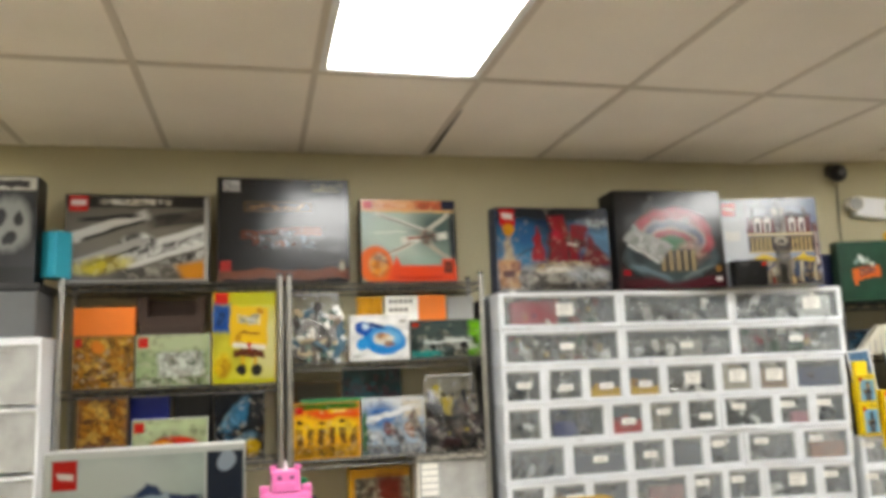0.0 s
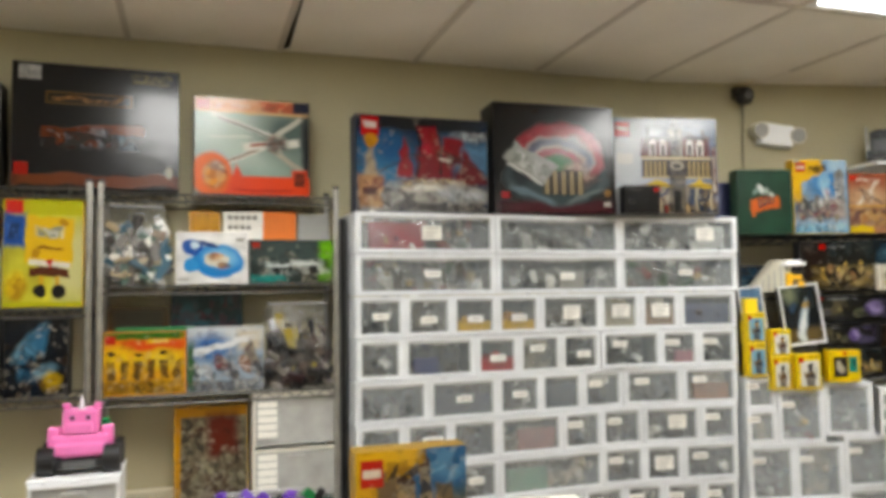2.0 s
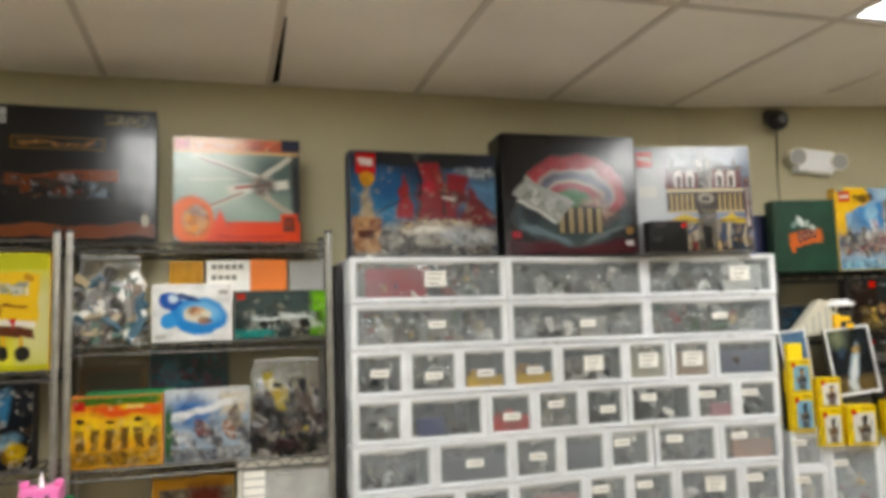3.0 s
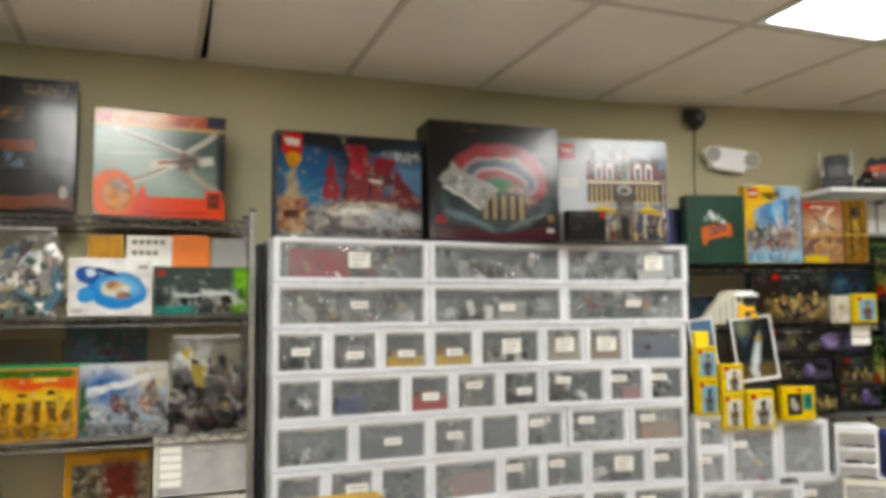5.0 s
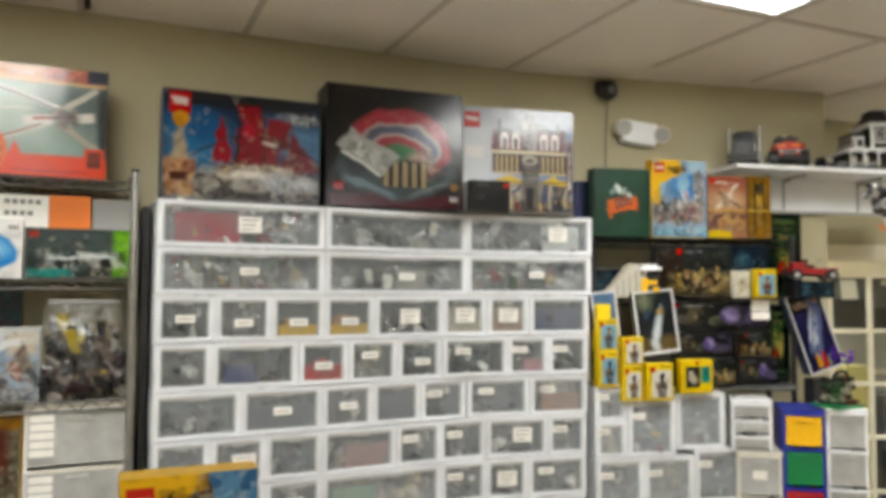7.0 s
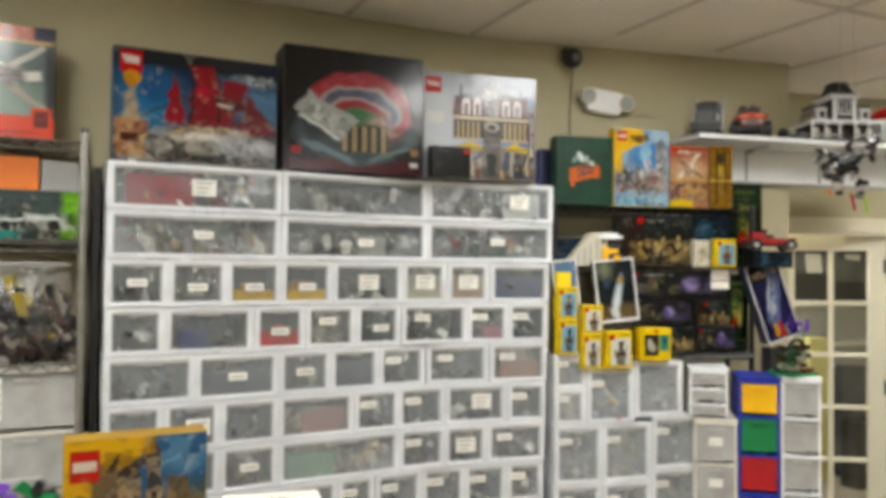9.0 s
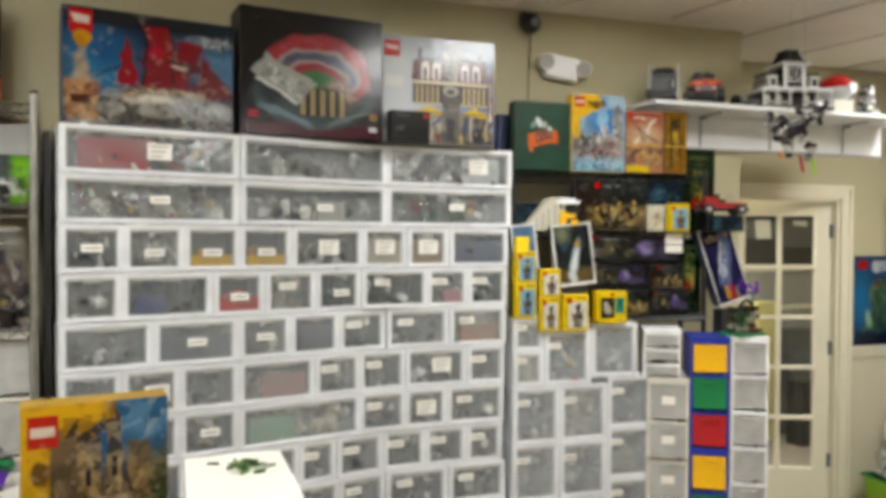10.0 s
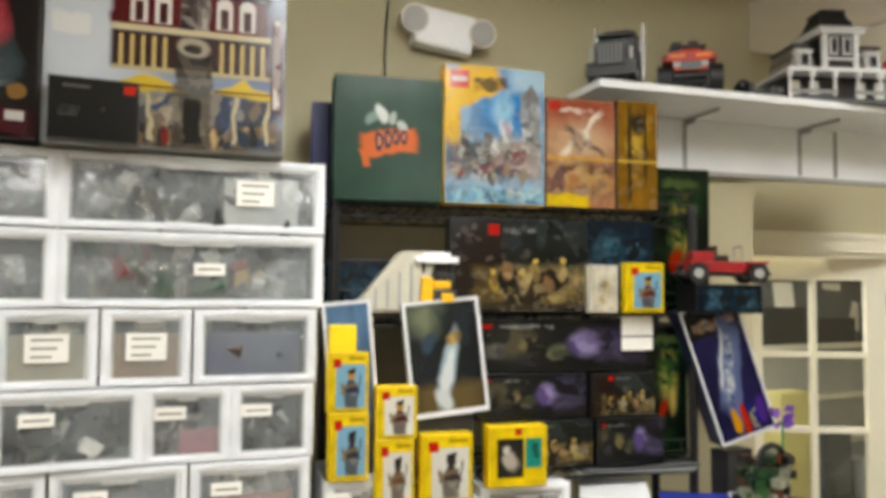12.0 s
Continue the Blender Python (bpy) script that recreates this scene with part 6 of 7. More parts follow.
    block(bm, -0.014, -0.003, -0.0035, 0.014, 0.003, 0.0035, Matrix.Translation(p) @ Matrix.Rotation(r.uniform(0, 3), 4, "Z"))
part("leaves", bm, pieces_mat("leaf_pieces", ["3f6b2e", "6d8f4a", "2c4a24", "8a8f80", "55604a"]), gm)

# ---- wall fittings ----
cam2 = thing("security_camera", WB_M @ Matrix.Translation((0.455, -0.07, 2.825)), "black dome security camera below the ceiling", "security camera")
bm = bmesh.new()
ball(bm, (0, 0, -0.005), 0.05, 1.0, 20)
part("dome", bm, M_BLACK, cam2)
part("mount", solid((-0.035, 0.01, -0.01, 0.015, 0.069, 0.05), bevel=0.008), M_DARK, cam2)
bm = bmesh.new()
rod(bm, (0, -0.05, -0.01), (0, -0.04, -0.01), 0.02, 12)
part("lens", bm, M_GREY, cam2)
cable = thing("camera_cable", WB_M @ Matrix.Translation((0.475, -0.008, 2.1)), "thin dark cable running down the wall", "cable")
bm = bmesh.new()
for k in range(8):
    rod(bm, (0.006 * math.sin(k), 0, k * 0.09), (0.006 * math.sin(k + 1), 0, (k + 1) * 0.09), 0.003, 6)
part("wire", bm, M_DARK, cable)
em = thing("emergency_light", WB_M @ Matrix.Translation((0.63, -0.001, 2.622)) @ Matrix.Rotation(radians(7), 4, "Y"), "white two-headed emergency light on the wall", "emergency light")
part("housing", solid((-0.085, -0.06, -0.055, 0.095, 0, 0.06), bevel=0.012), M_WHITE, em)
for x in (-0.09, 0.115):
    bm = bmesh.new()
    rod(bm, (x, -0.01, 0.02), (x, -0.07, 0.01), 0.035, 16, 0.042)
    hd = part("lamp_head", bm, M_CREAM, em)
    bm = bmesh.new()
    rod(bm, (x, -0.07, 0.01), (x, -0.074, 0.0095), 0.036, 16)
    part("lens", bm, M_LGREY, hd)

# ---- boxes on the black rack ----
BA, BB = (1.5, 3.08), (2.1, 2.93)


def bx(x0, x1, z0, z1, depth, body, face, text, off=0.0, **k):
    a, b = on_line(BA, BB, x0), on_line(BA, BB, x1)
    return boxed_set((a[0], a[1] + off), (b[0], b[1] + off), z0, z1, depth, body, face, text, **k)


Z = 2.092
bx(1.527, 1.793, Z, 2.405, 0.08, surface("green_card", "1d4230", 0.5), greenbook, "dark green game box on the black rack", 0.05)
bx(1.51, 1.6, Z, 2.357, 0.06, M_BLUE, surface("navy_card", "1a2450", 0.5), "navy blue box beside the green one", 0.16, name="navy_box")
bx(1.797, 2.062, Z, 2.452, 0.06, M_YEL, medieval, "yellow and blue boxed harbour fort set", 0.05)
bx(2.064, 2.258, Z, 2.384, 0.06, M_BROWN, brownart, "brown boxed desert set on the black rack", 0.05)
bx(2.262, 2.38, Z, 2.39, 0.06, M_BROWN, goldart, "gold boxed set at the end of the rack", 0.05)
Z = 1.817
# Dark filler, added where bare wall looked too pale behind the sets.
bx(1.54, 1.81, 1.817, 1.95, 0.03, M_DARK, darkblue, "dark filler box added at the back of the black rack", 0.17)
bx(1.82, 2.19, Z, 2.06, 0.06, M_BLACK, darkfig, "dark boxed battle set with small figures", 0.06)
bx(2.2, 2.39, Z, 2.066, 0.06, M_BLACK, darkblue, "dark blue boxed set on the rack", 0.08)
bx(2.42, 2.6, 1.817, 2.225, 0.05, M_BLACK, darkgreen, "dark green boxed set standing at the rack's end", 0.13)
bx(2.258, 2.365, Z, 1.948, 0.03, M_LEMON, yellow_art(1, "7a2420"), "small yellow boxed figure set", 0.01)
bx(2.164, 2.24, Z, 1.94, 0.03, M_CREAM, art("art_white_small", "dcd6c4", [("e", 0.5, 0.45, 0.5, 0.5, ["c8a850", "8a8070", "dcd6c4"], 0, 0.2, 60)]), "small white boxed figure set", 0.015)
rc = thing("red_toy_car", facing(on_line(BA, BB, 2.41), on_line(BA, BB, 2.63), 1.817)[0] @ Matrix.Translation((-0.01, -0.02, 0.0785)) @ Matrix.Rotation(radians(78), 4, "Z"), "red vintage open toy car with dark wheels", "toy model")
part("chassis", solid((-0.035, -0.12, 0.02, 0.035, 0.12, 0.03), bevel=0.002), M_DARK, rc)
M_WINE = surface("dark_red_plastic", "94181a", 0.4, vary=0.2, scale=30.0)
part("body", solid((-0.035, -0.05, 0.03, 0.035, 0.09, 0.058), (-0.03, 0.03, 0.058, 0.03, 0.088, 0.085), (-0.026, -0.11, 0.03, 0.026, -0.05, 0.056), bevel=0.004), M_WINE, rc)
part("seat", solid((-0.028, -0.01, 0.058, 0.028, 0.025, 0.075), (-0.028, 0.02, 0.075, 0.028, 0.03, 0.1), bevel=0.003), M_BROWN, rc)
part("windscreen", solid((-0.03, -0.048, 0.058, -0.026, -0.044, 0.1), (0.026, -0.048, 0.058, 0.03, -0.044, 0.1), (-0.026, -0.048, 0.096, 0.026, -0.044, 0.1)), M_CHROME, rc)
part("radiator", solid((-0.022, -0.116, 0.028, 0.022, -0.1105, 0.06), bevel=0.002), M_LGREY, rc)
for x in (-0.045, 0.045):
    part("mudguard", solid((x - 0.012, -0.105, 0.052, x + 0.012, -0.05, 0.058), (x - 0.012, 0.05, 0.052, x + 0.012, 0.11, 0.058), (x - 0.01, -0.05, 0.03, x + 0.01, 0.05, 0.035), bevel=0.002), M_WINE, rc)
    for y in (-0.08, 0.08):
        bm = bmesh.new()
        rod(bm, (x - 0.008, y, 0.027), (x + 0.008, y, 0.027), 0.027, 16)
        wh = part("wheel", bm, M_BLACK, rc)
        bm = bmesh.new()
        rod(bm, (x - 0.0095, y, 0.027), (x + 0.0095, y, 0.027), 0.013, 10)
        part("hub", bm, M_LGREY, wh)
# Added support for the toy car, standing in for a dark shelf edge.
bx(2.41, 2.6, 1.817, 1.894, 0.1, M_BLACK, darkblue, "low dark support box added under the toy car", -0.05)
Z = 1.417
bx(1.885, 2.38, 1.66, 1.8, 0.08, M_BLACK, darkwar, "long black boxed set lying on others", 0.08)
bx(1.895, 2.19, 1.541, 1.658, 0.08, M_BLACK, darkwar, "black boxed helmet set under another", 0.07)
bx(2.195, 2.375, 1.541, 1.658, 0.08, M_BLACK, darkfig, "small dark boxed figure set under another", 0.06)
bx(1.93, 2.2, Z, 1.539, 0.09, M_BLACK, darkfig, "dark boxed figure set at the bottom of the stack", 0.06)
bx(2.205, 2.395, Z, 1.539, 0.09, M_BLACK, darkwar, "small dark boxed set at the bottom of the stack", 0.05)
bx(2.395, 2.52, Z, 1.78, 0.05, M_BLACK, darkgreen, "dark boxed set standing beside the stack", 0.12)
tag = thing("price_tag", facing(on_line(BA, BB, 2.26), on_line(BA, BB, 2.36), 1.8)[0], "off-white price tag hung on the shelf edge", "price tag")
part("card", solid((-0.045, 0.055, -0.045, 0.045, 0.058, 0.006)), M_PAPER, tag)
part("lower_card", solid((-0.045, 0.055, -0.085, 0.045, 0.058, -0.05)), M_PAPER, tag)
white_frame = surface("white_card_edge", "d9dadc", 0.4)


def framed(x0, x1, z0, z1, face, text, off, lean, roll=0.0):
    t = bx(x0, x1, z0, z1, 0.035, M_DARK, face, text, off, lean=lean, roll=roll)
    w, h = math.hypot(x1 - x0, (x1 - x0) * 0.25), z1 - z0
    part("border", solid((-w / 2, -0.003, 0, -w / 2 + 0.008, 0.0, h), (w / 2 - 0.008, -0.003, 0, w / 2, 0.0, h), (-w / 2 + 0.008, -0.003, 0, w / 2 - 0.008, 0.0, 0.012), (-w / 2 + 0.008, -0.003, h - 0.008, w / 2 - 0.008, 0.0, h)), white_frame, t)
    return t


framed(1.71, 1.9, 1.566, 1.85, portrait_a, "tall boxed set picturing a white gown, white border", 0.015, -3, -6)
blk_ = thing("display_block", facing(on_line(BA, BB, 1.70), on_line(BA, BB, 1.87), 1.417)[0], "dark card block behind the yellow boxes", "display block")
part("block", solid((-0.08, 0.03, 0, 0.08, 0.09, 0.148), bevel=0.003), M_DARK, blk_)
framed(1.53, 1.645, 1.42, 1.845, art("art_blue_dusk", "6a86a4", [("r", 0.5, 0.16, 1, 0.3, "3a4a5a", 0, 0.3), ("e", 0.6, 0.55, 0.5, 0.3, ["6a86a4", "7a5a3a", "c88a2a"], 0, 0.3, 40)]), "blue boxed set with a white border", 0.015, -3, -5)
tb = thing("tilted_boxed_set", Matrix.Translation((2.64, 2.835, 1.478)) @ Matrix.Rotation(math.atan2(-0.055, 0.15), 4, "Z") @ Matrix.Rotation(radians(-19), 4, "Y"), "dark blue boxed set with white border, leaning sideways", "boxed set", "boxed building sets")
part("carton", solid((-0.085, 0.002, 0, 0.085, 0.075, 0.385), bevel=0.002), surface("navy_carton", "1a2148", 0.4), tb)
part("printed_front", solid((-0.083, -0.001, 0.002, 0.083, 0.003, 0.383)), blade, tb)
part("border", solid((-0.085, -0.003, 0, -0.079, -0.0011, 0.385), (0.079, -0.003, 0, 0.085, -0.0011, 0.385), (-0.079, -0.003, 0, 0.079, -0.0011, 0.007), (-0.079, -0.003, 0.378, 0.079, -0.0011, 0.385)), white_frame, tb)
sup = thing("display_block", Matrix.Translation((2.64, 2.87, 1.30)), "dark narrow stand under the leaning box", "stand")
part("block", solid((-0.05, 0.0, -1.3, 0.05, 0.06, 0.135), bevel=0.003), M_DARK, sup)

# a stack of dark flat sheets under the dark boxes
for k in range(4):
    s = thing("flat_sheet", facing((2.13 + 0.02 * k, 2.99 - 0.01 * k), (2.50, 2.88), 1.3905 + 0.0045 * k)[0] @ Matrix.Rotation(radians(3 * k - 4), 4, "Z"), "thin grey-green sheet in an untidy stack", "sheet", "stacked sheets")
    part("sheet", solid((-0.17, 0, 0, 0.17, 0.18, 0.004)), (M_GREY, M_LGREY, M_DARK, M_GREY)[k], s)

# small yellow boxes on the cube drawers
YS = [(1.508, 1.6, 1.4215, 1.58, 0.0), (1.503, 1.598, 1.58, 1.722, 0.0), (1.612, 1.703, 1.36, 1.516, -0.01), (1.612, 1.708, 1.517, 1.642, -0.01), (1.715, 1.838, 1.36, 1.526, -0.02), (1.882, 2.03, 1.39, 1.538, -0.01)]
for n, (x0, x1, z0, z1, off) in enumerate(YS):
    bx(x0, x1, z0, z1, 0.05, M_LEMON, yellow_art(n, ("3a3a44", "2a3a5a", "7a5a3a", "5a1c1c", "4a3a3a", "1c2a22")[n]), "small yellow boxed figure set", off - 0.005, group="small yellow boxes")
bx(1.508, 1.57, 1.7225, 1.787, 0.04, M_LEMON, M_LEMON, "plain yellow end of a small box", 0.0, name="yellow_block")
lampm = thing("yellow_toy_machine", facing(on_line(BA, BB, 1.56), on_line(BA, BB, 1.81), 1.855)[0], "pale and yellow toy machine lying on boxes", "toy model")
bm = bmesh.new()
hull = [bm.verts.new(q) for q in ((-0.13, 0.05, -0.04), (0.05, 0.05, -0.04), (0.09, 0.05, 0.11), (0.0, 0.05, 0.115), (-0.13, 0.12, -0.04), (0.05, 0.12, -0.04), (0.09, 0.12, 0.11), (0.0, 0.12, 0.115))]
for f in ((0, 1, 2, 3), (7, 6, 5, 4), (0, 4, 5, 1), (1, 5, 6, 2), (2, 6, 7, 3), (3, 7, 4, 0)):
    bm.faces.new([hull[i] for i in f])
bmesh.ops.recalc_face_normals(bm, faces=bm.faces[:])
bmesh.ops.bevel(bm, geom=bm.edges[:], offset=0.008, segments=2, affect="EDGES")
part("hull", bm, surface("pale_hull_plastic", "c6c2b0", 0.4, vary=0.15), lampm)
part("canopy", solid((0.03, 0.03, 0.085, 0.14, 0.12, 0.1), (0.05, 0.035, 0.1, 0.12, 0.11, 0.112), bevel=0.003), M_WHITE, lampm)
part("cab_pillar", solid((0.05, 0.04, 0.06, 0.056, 0.05, 0.085), (0.124, 0.04, 0.03, 0.13, 0.05, 0.085), (0.06, 0.07, 0.03, 0.12, 0.11, 0.084)), M_DARK, lampm)
part("ribs", solid(*[(-0.1 + 0.03 * k, 0.044, -0.03, -0.094 + 0.03 * k, 0.05, 0.0 + 0.02 * k) for k in range(5)]), M_LGREY, lampm)
part("arm", solid((0.045, 0.03, -0.03, 0.075, 0.048, 0.05), (0.075, 0.03, 0.02, 0.12, 0.048, 0.04), bevel=0.004), M_YEL, lampm)
part("bucket", solid((0.078, 0.028, -0.03, 0.135, 0.046, 0.018), (0.085, 0.03, 0.042, 0.13, 0.046, 0.06), bevel=0.004), M_DARK, lampm)
part("engine_cover", solid((0.095, 0.022, -0.012, 0.125, 0.0275, 0.01), bevel=0.001), M_YEL, lampm)
part("tracks", solid((0.052, 0.05, -0.04, 0.13, 0.12, -0.005), bevel=0.004), M_DARK, lampm)

# on the clear tower
gmod = thing("green_brick_model", Matrix.Translation((2.53, 2.70, 1.3345)), "dark green brick-built garden model on a plate", "toy model")
part("base", solid((-0.09, -0.08, 0, 0.07, 0.06, 0.012)), M_GREEN, gmod)
r = random.Random(5)
bm = bmesh.new()
for _ in range(70):
    p = Vector((r.uniform(-0.06, 0.05), r.uniform(-0.06, 0.04), 0.02 + 0.11 * r.random() ** 1.5))
    block(bm, -0.014, -0.012, -0.01, 0.014, 0.012, 0.01, Matrix.Translation(p) @ Matrix.Rotation(r.uniform(0, 3), 4, "Z"))
part("bricks", bm, pieces_mat("garden_pieces", ["14301c", "1f4a2a", "2a2a28", "3a5a34", "6a3a2a", "101412", "8a8a7a"]), gmod)
bm = bmesh.new()
for a in range(9):
    t0 = math.pi * a / 8
    t1 = math.pi * (a + 1) / 8
    if a < 8:
        rod(bm, (0.05 * math.cos(t0) - 0.01, -0.03, 0.11 + 0.05 * math.sin(t0)), (0.05 * math.cos(t1) - 0.01, -0.03, 0.11 + 0.05 * math.sin(t1)), 0.008, 8)
part("arch", bm, M_BLACK, gmod)
fl = thing("purple_flower", Matrix.Translation((2.62, 2.72, 1.346)), "small purple artificial flower", "flower")
bm = bmesh.new()
rod(bm, (0, 0, -0.01), (0.02, 0.01, 0.19), 0.003, 6)
part("stem", bm, M_GREEN, fl)
bm = bmesh.new()
for _ in range(14):
    p = Vector((0.02 + r.gauss(0, 0.015), 0.01 + r.gauss(0, 0.012), 0.2 + r.gauss(0, 0.016)))
    block(bm, -0.01, -0.002, -0.008, 0.01, 0.002, 0.008, Matrix.Translation(p) @ Euler((r.random() * 3, r.random() * 3, r.random() * 3)).to_matrix().to_4x4())
part("petals", bm, surface("purple_petal", "6a3a9a", 0.5), fl)


# ---- display shelf over the door ----
def at_door(u, off, z, turn=0.0):
    return DW_M @ Matrix.Translation((u, -off, z)) @ Matrix.Rotation(radians(turn), 4, "Z")


SZ = 2.45


def on_shelf(u, off=0.17, turn=0.0, k=0.85):
    return WB_M @ Matrix.Translation((u - 0.06, -off, SZ)) @ Matrix.Rotation(radians(turn), 4, "Z") @ Matrix.Scale(k, 4)


sh = thing("display_shelf", WB_M, "white melamine display shelf on brackets", "shelf")
part("board", solid((1.0, -0.30, SZ - 0.02, WB_L, -0.002, SZ), (WB_L, -0.30, SZ - 0.02, 2.69, 0.10, SZ)), M_WHITE, sh)
for u in (1.45, 1.9, 2.4):
    part("bracket", solid((u + 0.004, -0.2, SZ - 0.03, u + 0.008, -0.033, SZ - 0.021), (u + 0.004, -0.08, SZ - 0.042, u + 0.008, -0.033, SZ - 0.03)), M_LGREY, sh)
fa = thing("shelf_backing_board", WB_M, "white board with shelf standards under the display shelf", "board")
part("board", solid((1.05, -0.024, 2.265, 2.69, -0.003, SZ - 0.021)), M_WHITE, fa)
part("cleat", solid((1.05, -0.034, 2.25, 2.69, -0.003, 2.2649), bevel=0.002), M_LGREY, fa)
for u in (1.45, 1.9, 2.05, 2.4):
    part("standard", solid((u, -0.03, 2.27, u + 0.01, -0.0241, SZ - 0.022)), M_LGREY, fa)
M_TRUCK = surface("grey_green_plastic", "28302d", 0.4)
M_ROSE = surface("pinkish_red_plastic", "a83a4a", 0.4)
M_RUST = surface("dull_red_plastic", "b83218", 0.4)


def wheel_on(t, x, y, r, half, tyre=M_BLACK):
    bm = bmesh.new()
    rod(bm, (x - half, y, r), (x + half, y, r), r, 18)
    w = part("wheel", bm, tyre, t)
    bm = bmesh.new()
    rod(bm, (x - half - 0.002, y, r), (x + half + 0.002, y, r), r * 0.5, 12)
    part("hub", bm, M_LGREY, w)


tr = thing("toy_truck", on_shelf(1.17, 0.2, -38, 0.95), "dark grey-green toy truck with chrome pipes", "toy model", "display models")
part("chassis", solid((-0.06, -0.12, 0.02, 0.06, 0.16, 0.04), bevel=0.003), M_DARK, tr)
part("bonnet", solid((-0.045, -0.12, 0.04, 0.045, -0.02, 0.115), (-0.04, -0.118, 0.115, 0.04, -0.02, 0.121), bevel=0.004), M_TRUCK, tr)
part("cab", solid((-0.058, -0.02, 0.04, 0.058, 0.06, 0.118), (-0.055, -0.015, 0.118, 0.055, 0.06, 0.165), bevel=0.004), M_TRUCK, tr)
part("sleeper", solid((-0.06, 0.062, 0.04, 0.06, 0.13, 0.182), bevel=0.004), M_DARK, tr)
part("roof", solid((-0.057, -0.02, 0.165, 0.057, 0.06, 0.175), (-0.04, 0.0, 0.175, 0.04, 0.055, 0.186), bevel=0.003), M_BLACK, tr)
part("windscreen", solid((-0.048, -0.019, 0.123, -0.003, -0.0155, 0.158), (0.003, -0.019, 0.123, 0.048, -0.0155, 0.158)), M_BLACK, tr)
part("sun_visor", solid((-0.058, -0.038, 0.158, 0.058, -0.02, 0.164), bevel=0.001), M_DARK, tr)
part("grille", solid((-0.04, -0.126, 0.045, 0.04, -0.1205, 0.112), bevel=0.002), M_DARK, tr)
part("grille_bars", solid(*[(-0.034 + 0.012 * k, -0.129, 0.05, -0.028 + 0.012 * k, -0.1265, 0.107) for k in range(6)]), M_GREY, tr)
part("bumper", solid((-0.072, -0.135, 0.012, 0.072, -0.122, 0.038), bevel=0.004), M_DARK, tr)
for x in (-0.058, 0.058):
    part("fender", solid((x - 0.016, -0.115, 0.04, x + 0.016, -0.04, 0.06), bevel=0.005), M_TRUCK, tr)
    part("lamp_post", solid((x - 0.005, -0.122, 0.06, x + 0.005, -0.112, 0.095), bevel=0.002), M_LGREY, tr)
    part("mirror", solid((x * 1.25 - 0.004, -0.02, 0.11, x * 1.25 + 0.004, -0.014, 0.15), bevel=0.001), M_LGREY, tr)
    bm = bmesh.new()
    rod(bm, (x * 1.25, 0.05, 0.04), (x * 1.25, 0.05, 0.215), 0.0065, 12)
    part("exhaust_pipe", bm, M_CHROME, tr)
    for y in (-0.075, 0.1):
        wheel_on(tr, x, y, 0.026, 0.012)
bg = thing("toy_buggy", on_shelf(1.42, 0.18, -30, 0.95), "red and black toy off-road car on large wheels", "toy model", "display models")
part("chassis", solid((-0.05, -0.1, 0.045, 0.05, 0.1, 0.06), (-0.06, -0.075, 0.035, 0.06, -0.055, 0.045), (-0.06, 0.055, 0.035, 0.06, 0.075, 0.045), bevel=0.002), M_DARK, bg)
part("body", solid((-0.065, -0.11, 0.092, 0.065, 0.1, 0.122), (-0.05, -0.12, 0.06, 0.05, -0.06, 0.092), (-0.08, -0.09, 0.1, -0.065, -0.03, 0.118), (0.065, -0.09, 0.1, 0.08, -0.03, 0.118), (-0.03, -0.112, 0.122, 0.03, -0.04, 0.13), bevel=0.004), M_RUST, bg)
for x in (-0.0375, 0.0375):
    part("stripe", solid((x - 0.0225, -0.1125, 0.102, x + 0.0225, -0.1103, 0.114)), M_ORANGE, bg)
part("cabin", solid((-0.048, -0.02, 0.122, 0.048, 0.085, 0.158), bevel=0.006), M_BLACK, bg)
part("roof", solid((-0.055, -0.03, 0.158, 0.055, 0.09, 0.166), (-0.05, -0.032, 0.166, -0.02, -0.02, 0.176), (0.0, -0.032, 0.166, 0.03, -0.02, 0.176), bevel=0.002), M_DARK, bg)
part("winch", solid((-0.03, -0.13, 0.06, 0.03, -0.12, 0.085), bevel=0.003), M_GREY, bg)
for x in (-0.04, 0.04):
    part("headlight", solid((x - 0.012, -0.1235, 0.07, x + 0.012, -0.1203, 0.086), bevel=0.001), M_LGREY, bg)
    for y in (-0.06, 0.06):
        bm = bmesh.new()
        rod(bm, (x, y, 0.05), (x * 1.3, y, 0.1), 0.007, 10)
        part("shock_absorber", bm, M_ROSE, bg)
for x in (-0.075, 0.075):
    for y in (-0.07, 0.075):
        wheel_on(bg, x, y, 0.044, 0.02)
fl_ = thing("grey_toy_flyer", on_shelf(1.655, 0.2, 10, 0.95), "low dark grey toy racer with splayed wings", "toy model", "display models")
part("hull", solid((-0.02, -0.07, 0.014, 0.02, 0.07, 0.04), (-0.012, -0.09, 0.018, 0.012, -0.07, 0.034), bevel=0.004), M_GREY, fl_)
for sx in (-1, 1):
    bm = bmesh.new()
    rod(bm, (sx * 0.02, 0.0, 0.025), (sx * 0.095, -0.02, 0.05), 0.008, 6, 0.003)
    rod(bm, (sx * 0.02, 0.04, 0.025), (sx * 0.085, 0.06, 0.012), 0.008, 6, 0.003)
    part("wing", bm, M_LGREY, fl_)
bm = bmesh.new()
rod(bm, (-0.085, -0.01, 0.032), (-0.06, -0.01, 0.032), 0.032, 16)
part("front_wheel", bm, M_BLACK, fl_)
hs = thing("toy_mansion", on_shelf(1.93, 0.17, -12, 0.95), "white and dark grey toy mansion with a black roof", "toy model", "display models")
